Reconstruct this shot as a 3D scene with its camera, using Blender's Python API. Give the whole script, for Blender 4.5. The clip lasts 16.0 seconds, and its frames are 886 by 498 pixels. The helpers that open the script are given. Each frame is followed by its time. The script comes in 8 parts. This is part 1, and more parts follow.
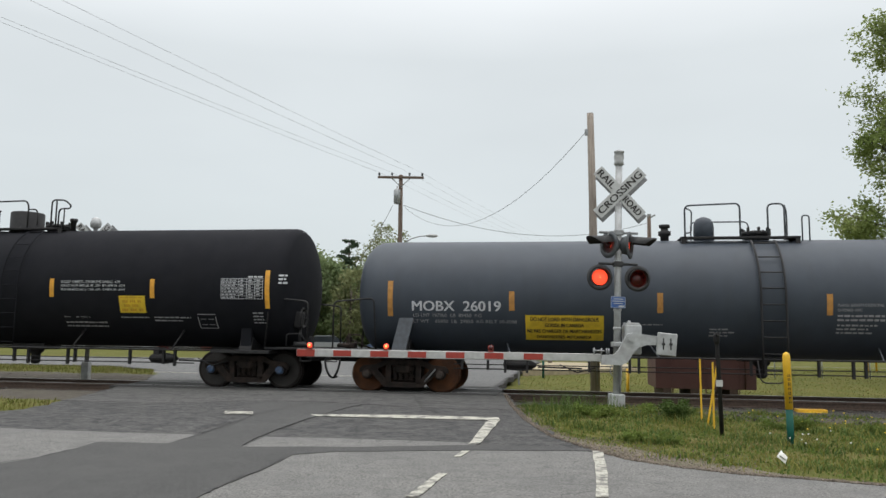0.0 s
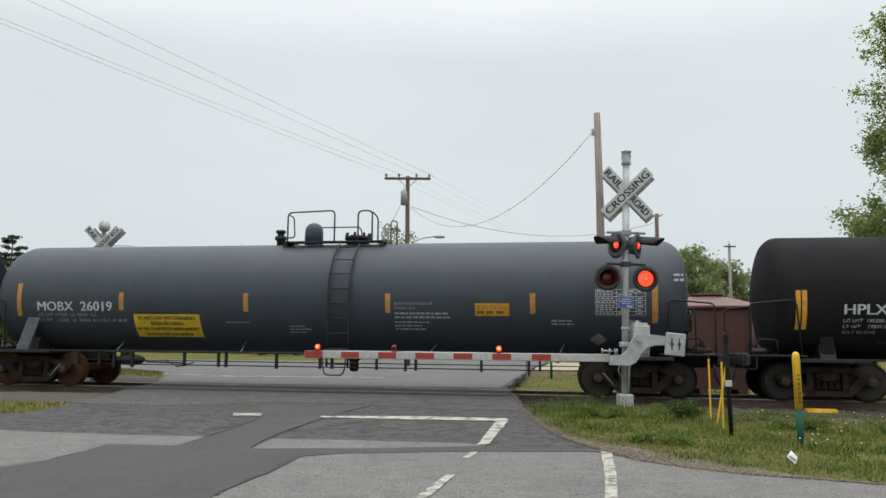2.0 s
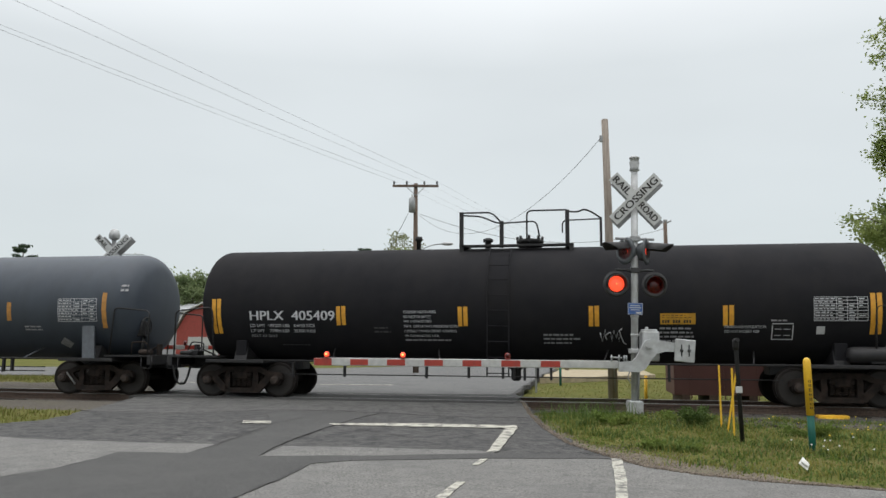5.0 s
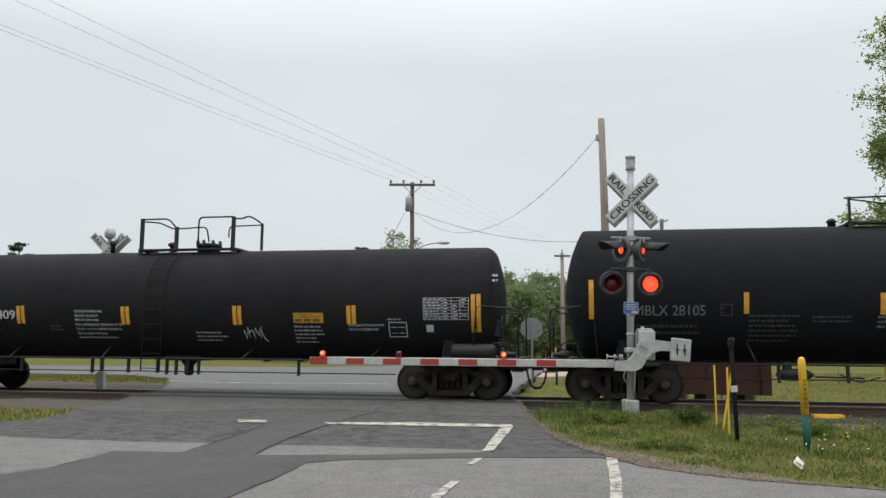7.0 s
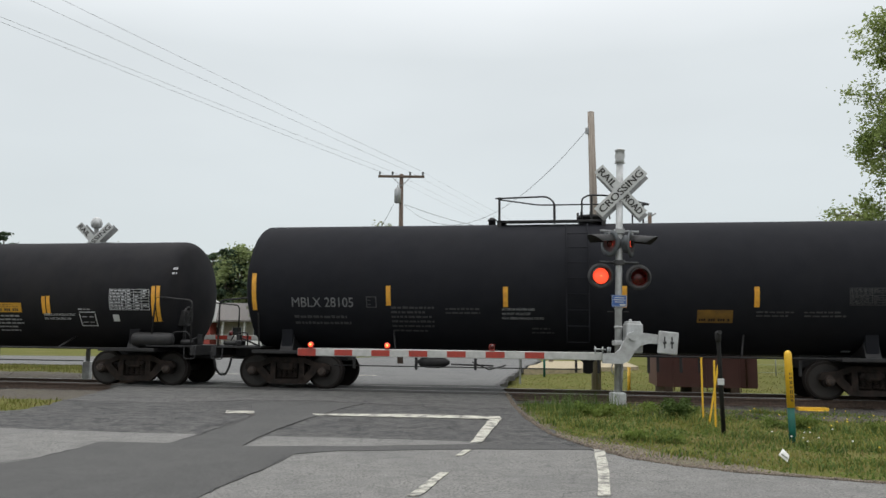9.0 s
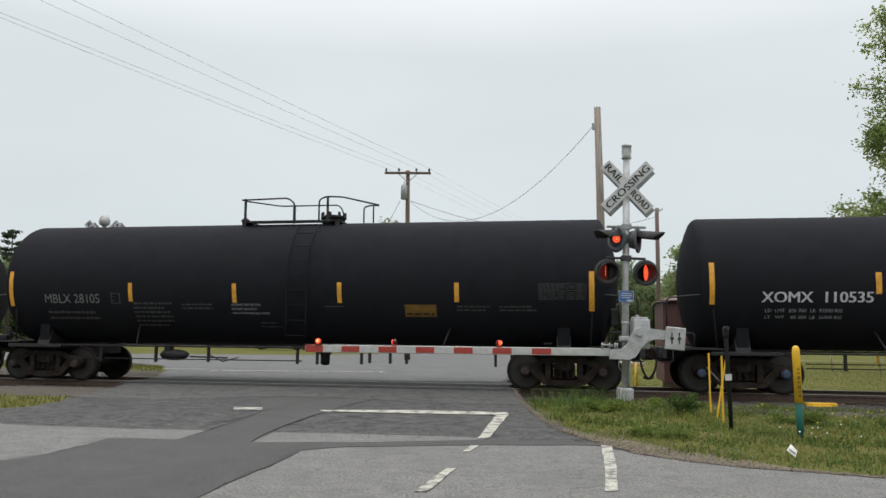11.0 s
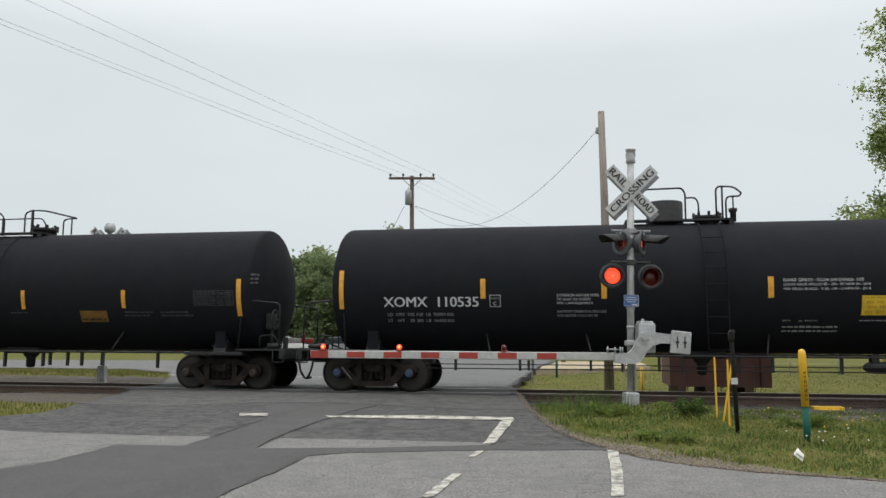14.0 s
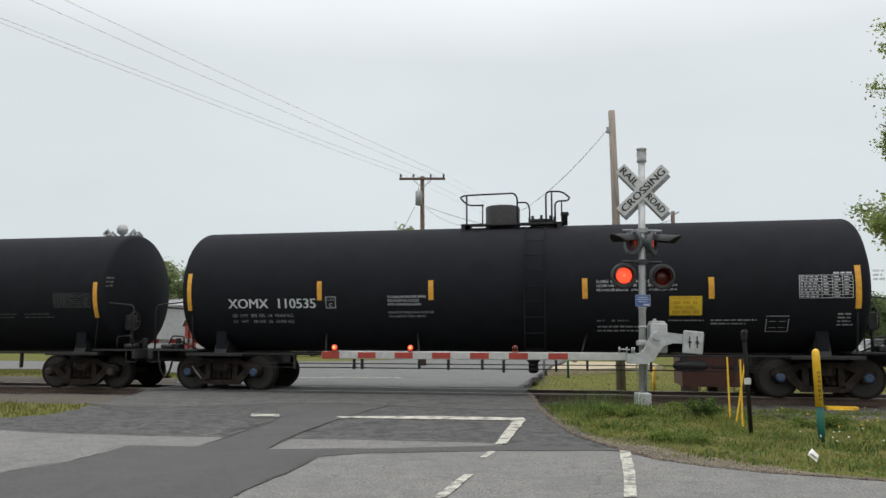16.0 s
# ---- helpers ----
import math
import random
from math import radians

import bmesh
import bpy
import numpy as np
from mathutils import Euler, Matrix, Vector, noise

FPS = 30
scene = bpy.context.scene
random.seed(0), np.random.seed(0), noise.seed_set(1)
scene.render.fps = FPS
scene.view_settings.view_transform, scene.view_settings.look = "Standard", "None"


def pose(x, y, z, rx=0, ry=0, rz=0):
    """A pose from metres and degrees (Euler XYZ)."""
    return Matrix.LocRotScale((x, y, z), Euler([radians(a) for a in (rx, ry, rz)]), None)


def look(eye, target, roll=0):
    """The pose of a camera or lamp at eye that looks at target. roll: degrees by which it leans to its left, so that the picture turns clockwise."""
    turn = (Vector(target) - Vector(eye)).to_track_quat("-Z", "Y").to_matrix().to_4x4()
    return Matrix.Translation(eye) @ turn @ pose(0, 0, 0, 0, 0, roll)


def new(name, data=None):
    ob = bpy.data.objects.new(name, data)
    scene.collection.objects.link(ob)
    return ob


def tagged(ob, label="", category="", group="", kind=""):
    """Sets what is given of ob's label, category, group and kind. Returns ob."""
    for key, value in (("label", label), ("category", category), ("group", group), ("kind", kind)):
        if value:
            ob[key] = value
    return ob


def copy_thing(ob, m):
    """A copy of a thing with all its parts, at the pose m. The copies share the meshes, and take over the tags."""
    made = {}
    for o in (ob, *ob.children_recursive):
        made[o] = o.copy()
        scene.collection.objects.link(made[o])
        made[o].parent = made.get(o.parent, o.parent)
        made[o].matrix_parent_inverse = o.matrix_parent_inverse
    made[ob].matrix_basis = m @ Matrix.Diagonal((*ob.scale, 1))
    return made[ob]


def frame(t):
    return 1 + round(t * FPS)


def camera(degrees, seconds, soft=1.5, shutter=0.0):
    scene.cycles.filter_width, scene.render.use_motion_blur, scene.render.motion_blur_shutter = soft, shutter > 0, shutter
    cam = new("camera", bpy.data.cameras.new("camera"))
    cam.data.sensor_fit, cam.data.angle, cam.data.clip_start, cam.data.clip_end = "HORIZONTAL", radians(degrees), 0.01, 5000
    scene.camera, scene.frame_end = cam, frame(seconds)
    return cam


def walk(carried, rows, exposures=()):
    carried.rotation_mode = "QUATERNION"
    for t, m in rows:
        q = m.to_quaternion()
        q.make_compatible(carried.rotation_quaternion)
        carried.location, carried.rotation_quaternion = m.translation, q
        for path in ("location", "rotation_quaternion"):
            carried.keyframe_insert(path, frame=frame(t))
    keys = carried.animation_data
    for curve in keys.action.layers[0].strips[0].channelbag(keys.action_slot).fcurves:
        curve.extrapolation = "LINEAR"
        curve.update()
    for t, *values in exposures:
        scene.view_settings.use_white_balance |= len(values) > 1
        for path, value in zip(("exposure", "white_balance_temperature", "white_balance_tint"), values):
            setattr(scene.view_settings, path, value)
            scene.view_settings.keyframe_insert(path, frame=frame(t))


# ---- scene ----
from mathutils.geometry import delaunay_2d_cdt

cam = camera(60, 16.0, soft=1.5)
# seconds, eye, degrees turned left, degrees tilted up, lean to the left
PATH = [
    (0, 0.000, 0.000, 1.250, 0.000, 6.762, 0.800),
    (0.5, 0.001, -0.006, 1.251, 0.097, 6.829, 0.614),
    (1, -0.002, 0.000, 1.245, 0.103, 6.830, 0.646),
    (1.5, -0.005, 0.007, 1.250, 0.077, 6.653, 0.569),
    (2, 0.001, 0.003, 1.254, 0.547, 6.818, 0.541),
    (2.5, 0.000, -0.010, 1.253, 0.835, 6.876, 0.551),
    (3, -0.003, -0.009, 1.254, 0.917, 6.941, 0.525),
    (3.5, -0.003, -0.016, 1.252, 0.985, 7.128, 0.523),
    (4, -0.009, -0.010, 1.250, 1.066, 7.224, 0.516),
    (6.5, -0.006, -0.011, 1.248, 1.200, 7.452, 0.202),
    (7, 0.010, -0.003, 1.252, 0.923, 7.270, 0.404),
    (7.5, 0.001, 0.005, 1.247, -0.012, 6.974, 0.573),
    (8, -0.003, 0.005, 1.248, -0.048, 6.663, 0.655),
    (8.5, -0.006, -0.001, 1.251, 0.036, 6.557, 0.688),
    (9, -0.005, 0.007, 1.250, 0.048, 6.690, 0.672),
    (11.5, -0.003, 0.002, 1.246, 0.600, 6.385, 0.511),
    (12, -0.009, 0.002, 1.245, 0.443, 6.441, 0.491),
    (12.5, -0.002, 0.004, 1.246, 0.531, 6.562, 0.331),
    (13, 0.001, -0.002, 1.245, 0.664, 6.690, 0.290),
    (13.5, -0.010, -0.011, 1.248, 0.724, 6.765, 0.366),
    (14, -0.004, -0.006, 1.249, 0.887, 6.783, 0.248),
    (14.5, -0.001, -0.007, 1.250, 1.089, 6.862, 0.092),
    (15, -0.012, -0.008, 1.247, 1.126, 6.801, 0.121),
    (15.5, -0.002, -0.013, 1.251, 1.466, 6.800, 0.063),
    (16, -0.006, 0.001, 1.251, 1.680, 6.806, 0.111),
]


def aim(x, y, z, left, up, lean):
    a, b = radians(left), radians(up)
    way = Vector((-math.sin(a) * math.cos(b), math.cos(a) * math.cos(b), math.sin(b)))
    return look((x, y, z), Vector((x, y, z)) + way, lean)


walk(cam, [(r[0], aim(*r[1:])) for r in PATH])

# ---- light: an overcast sky and a weak, wide sun ----
world = bpy.data.worlds.new("overcast_sky")
scene.world = world
world.use_nodes = True
wn, wl = world.node_tree.nodes, world.node_tree.links
wn.clear()
w_out = wn.new("ShaderNodeOutputWorld")
w_bg = wn.new("ShaderNodeBackground")
w_sky = wn.new("ShaderNodeTexSky")
w_sky.sky_type = "NISHITA"
w_sky.sun_disc = False
w_sky.sun_elevation, w_sky.sun_rotation = radians(80), radians(200)
w_co = wn.new("ShaderNodeTexCoord")
w_sep = wn.new("ShaderNodeSeparateXYZ")
w_grad = wn.new("ShaderNodeValToRGB")          # cloud deck: paler overhead than at the horizon
w_map = wn.new("ShaderNodeMapping")
w_map.inputs["Scale"].default_value = (1.0, 1.0, 3.0)
w_noise = wn.new("ShaderNodeTexNoise")
w_noise.inputs["Scale"].default_value = 1.6
w_noise.inputs["Detail"].default_value = 4.0
w_cl = wn.new("ShaderNodeMapRange")
w_cl.inputs["From Min"].default_value, w_cl.inputs["From Max"].default_value = 0.3, 0.7
w_cl.inputs["To Min"].default_value, w_cl.inputs["To Max"].default_value = 0.94, 1.05
w_mul = wn.new("ShaderNodeMix")
w_mul.data_type, w_mul.blend_type = "RGBA", "MULTIPLY"
w_mul.inputs[0].default_value = 1.0
w_add = wn.new("ShaderNodeMix")
w_add.data_type, w_add.blend_type = "RGBA", "ADD"
w_add.inputs[0].default_value = 0.012
els = w_grad.color_ramp.elements
els[0].position, els[0].color = 0.0, (0.61, 0.66, 0.668, 1)
els[1].position, els[1].color = 1.0, (2.65, 2.66, 2.68, 1)
e = els.new(0.35)
e.color = (0.695, 0.735, 0.745, 1)
e = els.new(0.55)
e.color = (1.22, 1.24, 1.26, 1)
wl.new(w_co.outputs["Generated"], w_sep.inputs[0])
wl.new(w_sep.outputs["Z"], w_grad.inputs[0])
wl.new(w_co.outputs["Generated"], w_map.inputs[0])
wl.new(w_map.outputs[0], w_noise.inputs["Vector"])
wl.new(w_noise.outputs[0], w_cl.inputs["Value"])
wl.new(w_grad.outputs[0], w_mul.inputs[6])
wl.new(w_cl.outputs[0], w_mul.inputs[7])
wl.new(w_mul.outputs[2], w_add.inputs[6])
wl.new(w_sky.outputs[0], w_add.inputs[7])
wl.new(w_add.outputs[2], w_bg.inputs["Color"])
w_bg.inputs["Strength"].default_value = 1.0
wl.new(w_bg.outputs[0], w_out.inputs[0])

sun_data = bpy.data.lights.new("sun", "SUN")
sun_data.energy, sun_data.angle, sun_data.color = 0.5, radians(40), (1.0, 0.97, 0.93)
sun = new("sun", sun_data)
sun.matrix_basis = look((1, 9, 30), (3, 14, 0))
scene.view_settings.exposure = 0.0

# ---- materials ----


def mat(name, color, rough=0.6, metal=0.0, color2=None, scale=8.0, bump=0.0, bump_scale=60.0, spec=0.5,
        emit=None, power=0.0, ramp=(0.35, 0.65), stain=None, stain_scale=1.2, stain_amount=0.5, vary=0.0, stretch=None, streak=None, blotch=None, streak_amount=0.45, mottle=None, craze=None):
    """A procedural surface: two tones of a fine grain, broad stains over it, and relief."""
    m = bpy.data.materials.new(name)
    m.use_nodes = True
    n, l = m.node_tree.nodes, m.node_tree.links
    b = n["Principled BSDF"]
    b.inputs["Roughness"].default_value, b.inputs["Metallic"].default_value = rough, metal
    b.inputs["Specular IOR Level"].default_value = spec
    b.inputs["Base Color"].default_value = (*color, 1)
    co = n.new("ShaderNodeTexCoord")
    vec = co.outputs["Object"]
    if stretch:
        mp = n.new("ShaderNodeMapping")
        mp.inputs["Scale"].default_value = stretch
        l.new(vec, mp.inputs[0])
        vec = mp.outputs[0]
    out = None
    if color2:
        t = n.new("ShaderNodeTexNoise")
        t.inputs["Scale"].default_value, t.inputs["Detail"].default_value = scale, 6
        l.new(vec, t.inputs["Vector"])
        r = n.new("ShaderNodeValToRGB")
        r.color_ramp.elements[0].position, r.color_ramp.elements[1].position = ramp
        r.color_ramp.elements[0].color, r.color_ramp.elements[1].color = (*color, 1), (*color2, 1)
        l.new(t.outputs[0], r.inputs[0])
        out = r.outputs[0]
    for tone, size, amount, shape in ((stain, stain_scale, stain_amount, None), (streak, 1.0, streak_amount, (3.0, 3.0, 0.25)), (blotch, 5.0, 0.55, None)):
        if not tone:
            continue
        t = n.new("ShaderNodeTexNoise")
        t.inputs["Scale"].default_value, t.inputs["Detail"].default_value = size, 5
        source = co.outputs["Object"]
        if shape:
            mp = n.new("ShaderNodeMapping")
            mp.inputs["Scale"].default_value = shape
            l.new(source, mp.inputs[0])
            source = mp.outputs[0]
        l.new(source, t.inputs["Vector"])
        r = n.new("ShaderNodeMapRange")
        r.inputs["From Min"].default_value, r.inputs["From Max"].default_value = 0.45, 0.7
        r.inputs["To Max"].default_value = amount
        l.new(t.outputs[0], r.inputs["Value"])
        x = n.new("ShaderNodeMix")
        x.data_type = "RGBA"
        l.new(r.outputs[0], x.inputs[0])
        if out:
            l.new(out, x.inputs[6])
        else:
            x.inputs[6].default_value = (*color, 1)
        x.inputs[7].default_value = (*tone, 1)
        out = x.outputs[2]
    if mottle:      # broad uneven wear: (tone, metres across, amount)
        t = n.new("ShaderNodeTexNoise")
        t.inputs["Scale"].default_value, t.inputs["Detail"].default_value, t.inputs["Roughness"].default_value = 1 / mottle[1], 8, 0.72
        l.new(co.outputs["Object"], t.inputs["Vector"])
        r = n.new("ShaderNodeMapRange")
        r.inputs["From Min"].default_value, r.inputs["From Max"].default_value = 0.47, 0.60
        r.inputs["To Max"].default_value = mottle[2]
        l.new(t.outputs[0], r.inputs["Value"])
        x = n.new("ShaderNodeMix")
        x.data_type = "RGBA"
        l.new(r.outputs[0], x.inputs[0])
        l.new(out, x.inputs[6])
        x.inputs[7].default_value = (*mottle[0], 1)
        out = x.outputs[2]
    if craze:       # a net of fine cracks: (tone, metres across, width)
        w = n.new("ShaderNodeTexNoise")
        w.inputs["Scale"].default_value, w.inputs["Detail"].default_value = 2.2, 4
        l.new(co.outputs["Object"], w.inputs["Vector"])
        j = n.new("ShaderNodeMix")
        j.data_type, j.blend_type = "RGBA", "ADD"
        j.inputs[0].default_value = 0.5
        l.new(co.outputs["Object"], j.inputs[6])
        l.new(w.outputs["Color"], j.inputs[7])
        t = n.new("ShaderNodeTexVoronoi")
        t.feature = "DISTANCE_TO_EDGE"
        t.inputs["Scale"].default_value = 1 / craze[1]
        l.new(j.outputs[2], t.inputs["Vector"])
        r = n.new("ShaderNodeMapRange")
        r.inputs["From Min"].default_value, r.inputs["From Max"].default_value = craze[2] * 0.3, craze[2]
        r.inputs["To Min"].default_value, r.inputs["To Max"].default_value = 1.0, 0.0
        l.new(t.outputs["Distance"], r.inputs["Value"])
        k = n.new("ShaderNodeMath")
        k.operation = "MULTIPLY"
        g = n.new("ShaderNodeMapRange")
        g.inputs["From Min"].default_value, g.inputs["From Max"].default_value = 0.42, 0.62
        g.inputs["To Max"].default_value = 0.8
        l.new(w.outputs[0], g.inputs["Value"])
        l.new(r.outputs[0], k.inputs[0])
        l.new(g.outputs[0], k.inputs[1])
        x = n.new("ShaderNodeMix")
        x.data_type = "RGBA"
        l.new(k.outputs[0], x.inputs[0])
        l.new(out, x.inputs[6])
        x.inputs[7].default_value = (*craze[0], 1)
        out = x.outputs[2]
    if vary:
        info = n.new("ShaderNodeObjectInfo")
        geo = n.new("ShaderNodeNewGeometry")
        sm = n.new("ShaderNodeMath")
        sm.operation = "ADD"
        l.new(info.outputs["Random"], sm.inputs[0])
        l.new(geo.outputs["Random Per Island"], sm.inputs[1])
        r = n.new("ShaderNodeMapRange")
        r.inputs["From Max"].default_value = 2.0
        r.inputs["To Min"].default_value, r.inputs["To Max"].default_value = 1 - vary, 1 + vary
        l.new(sm.outputs[0], r.inputs["Value"])
        x = n.new("ShaderNodeMix")
        x.data_type, x.blend_type = "RGBA", "MULTIPLY"
        x.inputs[0].default_value = 1.0
        if out:
            l.new(out, x.inputs[6])
        else:
            x.inputs[6].default_value = (*color, 1)
        l.new(r.outputs[0], x.inputs[7])
        out = x.outputs[2]
    if out:
        l.new(out, b.inputs["Base Color"])
    if bump:
        t = n.new("ShaderNodeTexNoise")
        t.inputs["Scale"].default_value, t.inputs["Detail"].default_value = bump_scale, 4
        l.new(vec, t.inputs["Vector"])
        k = n.new("ShaderNodeBump")
        k.inputs["Strength"].default_value, k.inputs["Distance"].default_value = bump, 0.02
        l.new(t.outputs[0], k.inputs["Height"])
        l.new(k.outputs[0], b.inputs["Normal"])
    if emit:
        b.inputs["Emission Color"].default_value = (*emit, 1)
        b.inputs["Emission Strength"].default_value = power
    return m


ASPHALT = mat("asphalt", (0.075, 0.075, 0.073), 0.9, color2=(0.145, 0.145, 0.14), scale=45, ramp=(0.42, 0.6), bump=0.5, bump_scale=140, stain=(0.07, 0.07, 0.07), stain_scale=0.7, stain_amount=0.6, blotch=(0.13, 0.13, 0.125))
ASPHALT_PALE = mat("pale_asphalt", (0.092, 0.09, 0.084), 0.9, color2=(0.215, 0.21, 0.195), scale=42, ramp=(0.40, 0.6), bump=0.6, bump_scale=140, stain=(0.11, 0.108, 0.104), stain_scale=0.8, stain_amount=0.55, blotch=(0.185, 0.182, 0.174), mottle=((0.105, 0.103, 0.098), 0.35, 0.5), craze=((0.07, 0.069, 0.066), 1.1, 0.012))
ASPHALT_NEW = mat("dark_asphalt", (0.035, 0.0345, 0.033), 0.88, color2=(0.062, 0.061, 0.058), scale=50, ramp=(0.40, 0.6), bump=0.4, bump_scale=160, stain=(0.066, 0.064, 0.061), stain_scale=0.8, stain_amount=0.5, blotch=(0.046, 0.0455, 0.044), mottle=((0.064, 0.063, 0.060), 0.5, 0.5))
ASPHALT_MID = mat("worn_asphalt", (0.040, 0.039, 0.038), 0.9, color2=(0.098, 0.095, 0.090), scale=14, ramp=(0.38, 0.62), bump=0.8, bump_scale=90, stain=(0.036, 0.036, 0.037), stain_scale=0.9, stain_amount=0.5, blotch=(0.108, 0.105, 0.099), mottle=((0.021, 0.021, 0.022), 0.26, 0.85), craze=((0.014, 0.014, 0.014), 0.5, 0.05))
ASPHALT_WORN = mat("scuffed_asphalt", (0.050, 0.0485, 0.046), 0.9, color2=(0.115, 0.111, 0.105), scale=14, ramp=(0.36, 0.64), bump=0.7, bump_scale=90, stain=(0.054, 0.054, 0.054), stain_scale=0.9, stain_amount=0.5, blotch=(0.122, 0.118, 0.110), mottle=((0.036, 0.0355, 0.0355), 0.32, 0.75), craze=((0.016, 0.016, 0.016), 0.7, 0.035))
SEAL = mat("crack_sealant", (0.018, 0.018, 0.018), 0.85, color2=(0.045, 0.044, 0.042), scale=20)
LINE = mat("road_paint", (0.44, 0.425, 0.36), 0.8, color2=(0.17, 0.167, 0.155), scale=26, ramp=(0.54, 0.70), bump=0.3, bump_scale=120, mottle=((0.075, 0.074, 0.071), 0.2, 0.95))
GRAVEL = mat("gravel", (0.12, 0.096, 0.072), 0.95, color2=(0.23, 0.19, 0.15), scale=30, bump=0.9, bump_scale=70, vary=0.35)
BED_EARTH = mat("cindery_earth", (0.045, 0.037, 0.029), 0.95, color2=(0.085, 0.074, 0.058), scale=18, bump=1.0, bump_scale=50, stain=(0.085, 0.075, 0.045), stain_scale=1.4, stain_amount=0.5)
DIRT = mat("gravelly_dirt", (0.105, 0.082, 0.060), 0.95, color2=(0.185, 0.150, 0.115), scale=26, ramp=(0.4, 0.62), bump=1.0, bump_scale=60, stain=(0.085, 0.088, 0.035), stain_scale=2.2, stain_amount=0.7, blotch=(0.17, 0.150, 0.12))
BALLAST = mat("ballast", (0.042, 0.037, 0.033), 0.95, color2=(0.10, 0.092, 0.084), scale=28, bump=1.0, bump_scale=60, vary=0.35)
EARTH = mat("grassy_earth", (0.078, 0.090, 0.021), 0.95, color2=(0.130, 0.122, 0.040), scale=5, bump=0.7, bump_scale=30, stain=(0.150, 0.125, 0.055), stain_scale=0.35, stain_amount=0.6, mottle=((0.060, 0.078, 0.017), 1.6, 0.5), spec=0.05)
RAIL = mat("rusty_rail", (0.065, 0.045, 0.036), 0.75, 0.3, color2=(0.11, 0.075, 0.055), scale=20)
RAIL_TOP = mat("worn_rail_head", (0.30, 0.29, 0.28), 0.35, 0.9, color2=(0.2, 0.19, 0.18), scale=30)
TIE = mat("creosoted_tie", (0.055, 0.045, 0.038), 0.9, color2=(0.11, 0.095, 0.08), scale=14, bump=0.6, vary=0.25, stretch=(1, 8, 1))
TANK_GREY = mat("grey_tank_paint", (0.041, 0.050, 0.064), 0.5, color2=(0.046, 0.056, 0.069), scale=3, stain=(0.036, 0.043, 0.053), stain_scale=0.7, stain_amount=0.5, streak=(0.033, 0.038, 0.045), streak_amount=0.3, spec=0.32)
TANK_BLACK = mat("black_tank_paint", (0.0128, 0.0134, 0.0162), 0.75, color2=(0.0158, 0.0163, 0.0192), scale=2.5, stain=(0.0160, 0.0160, 0.0182), stain_scale=0.6, stain_amount=0.5, streak=(0.0150, 0.0150, 0.0166), streak_amount=0.3, spec=0.06)
TANK_DUSTY = mat("dusty_black_tank_paint", (0.0140, 0.0140, 0.0158), 0.75, color2=(0.0175, 0.0172, 0.0190), scale=2.5, stain=(0.0220, 0.0210, 0.0215), stain_scale=0.8, stain_amount=0.6, streak=(0.0215, 0.0202, 0.0202), streak_amount=0.35, spec=0.08)
STEEL_BLACK = mat("black_steel", (0.013, 0.013, 0.0145), 0.6, color2=(0.022, 0.0205, 0.020), scale=9, bump=0.2, spec=0.35)
TRUCK_STEEL = mat("grimy_cast_steel", (0.017, 0.014, 0.0125), 0.85, color2=(0.037, 0.027, 0.022), scale=7, bump=0.4, bump_scale=40, spec=0.18)
WHEEL_RUST = mat("rust_brown_wheel", (0.105, 0.042, 0.016), 0.85, color2=(0.045, 0.022, 0.013), scale=3, spec=0.2)
WHEEL_DARK = mat("grimy_wheel", (0.0125, 0.0108, 0.010), 0.75, color2=(0.022, 0.018, 0.016), scale=3, spec=0.13)
WHEEL_RIM = mat("polished_tread", (0.034, 0.03, 0.027), 0.6, 0.4, color2=(0.025, 0.022, 0.02), scale=5)
CAP_BLUE = mat("blue_bearing_cap", (0.03, 0.075, 0.16), 0.6, color2=(0.04, 0.05, 0.07), scale=14)
CAP_DARK = mat("dark_bearing_cap", (0.026, 0.02, 0.017), 0.75, color2=(0.05, 0.034, 0.025), scale=14)
GREY_STEEL = mat("grey_painted_steel", (0.07, 0.08, 0.092), 0.5, color2=(0.05, 0.055, 0.062), scale=8)
YELLOW_TAPE = mat("yellow_reflective_tape", (0.72, 0.36, 0.03), 0.5, color2=(0.55, 0.26, 0.03), scale=10)
AMBER_TAPE = mat("faded_amber_tape", (0.46, 0.22, 0.045), 0.6, color2=(0.33, 0.16, 0.04), scale=10)
DIRTY_SIGN = mat("dirty_amber_sticker", (0.20, 0.105, 0.012), 0.7, color2=(0.12, 0.066, 0.012), scale=5)
YELLOW_SIGN = mat("yellow_sticker", (0.72, 0.50, 0.03), 0.5, color2=(0.55, 0.37, 0.03), scale=6)
AMBER_SIGN = mat("amber_sticker", (0.55, 0.29, 0.02), 0.55, color2=(0.42, 0.22, 0.02), scale=6)
LETTER_WHITE = mat("white_lettering", (0.56, 0.57, 0.58), 0.6, color2=(0.42, 0.43, 0.44), scale=16)
LETTER_GREY = mat("faded_lettering", (0.33, 0.335, 0.34), 0.65, color2=(0.23, 0.23, 0.235), scale=16)
LETTER_FADED = mat("grimy_lettering", (0.17, 0.172, 0.175), 0.65, color2=(0.10, 0.10, 0.102), scale=16)
LETTER_DIM = mat("dirty_lettering", (0.055, 0.055, 0.056), 0.7, color2=(0.03, 0.03, 0.03), scale=16)
LETTER_BLACK = mat("black_lettering", (0.025, 0.023, 0.02), 0.7)
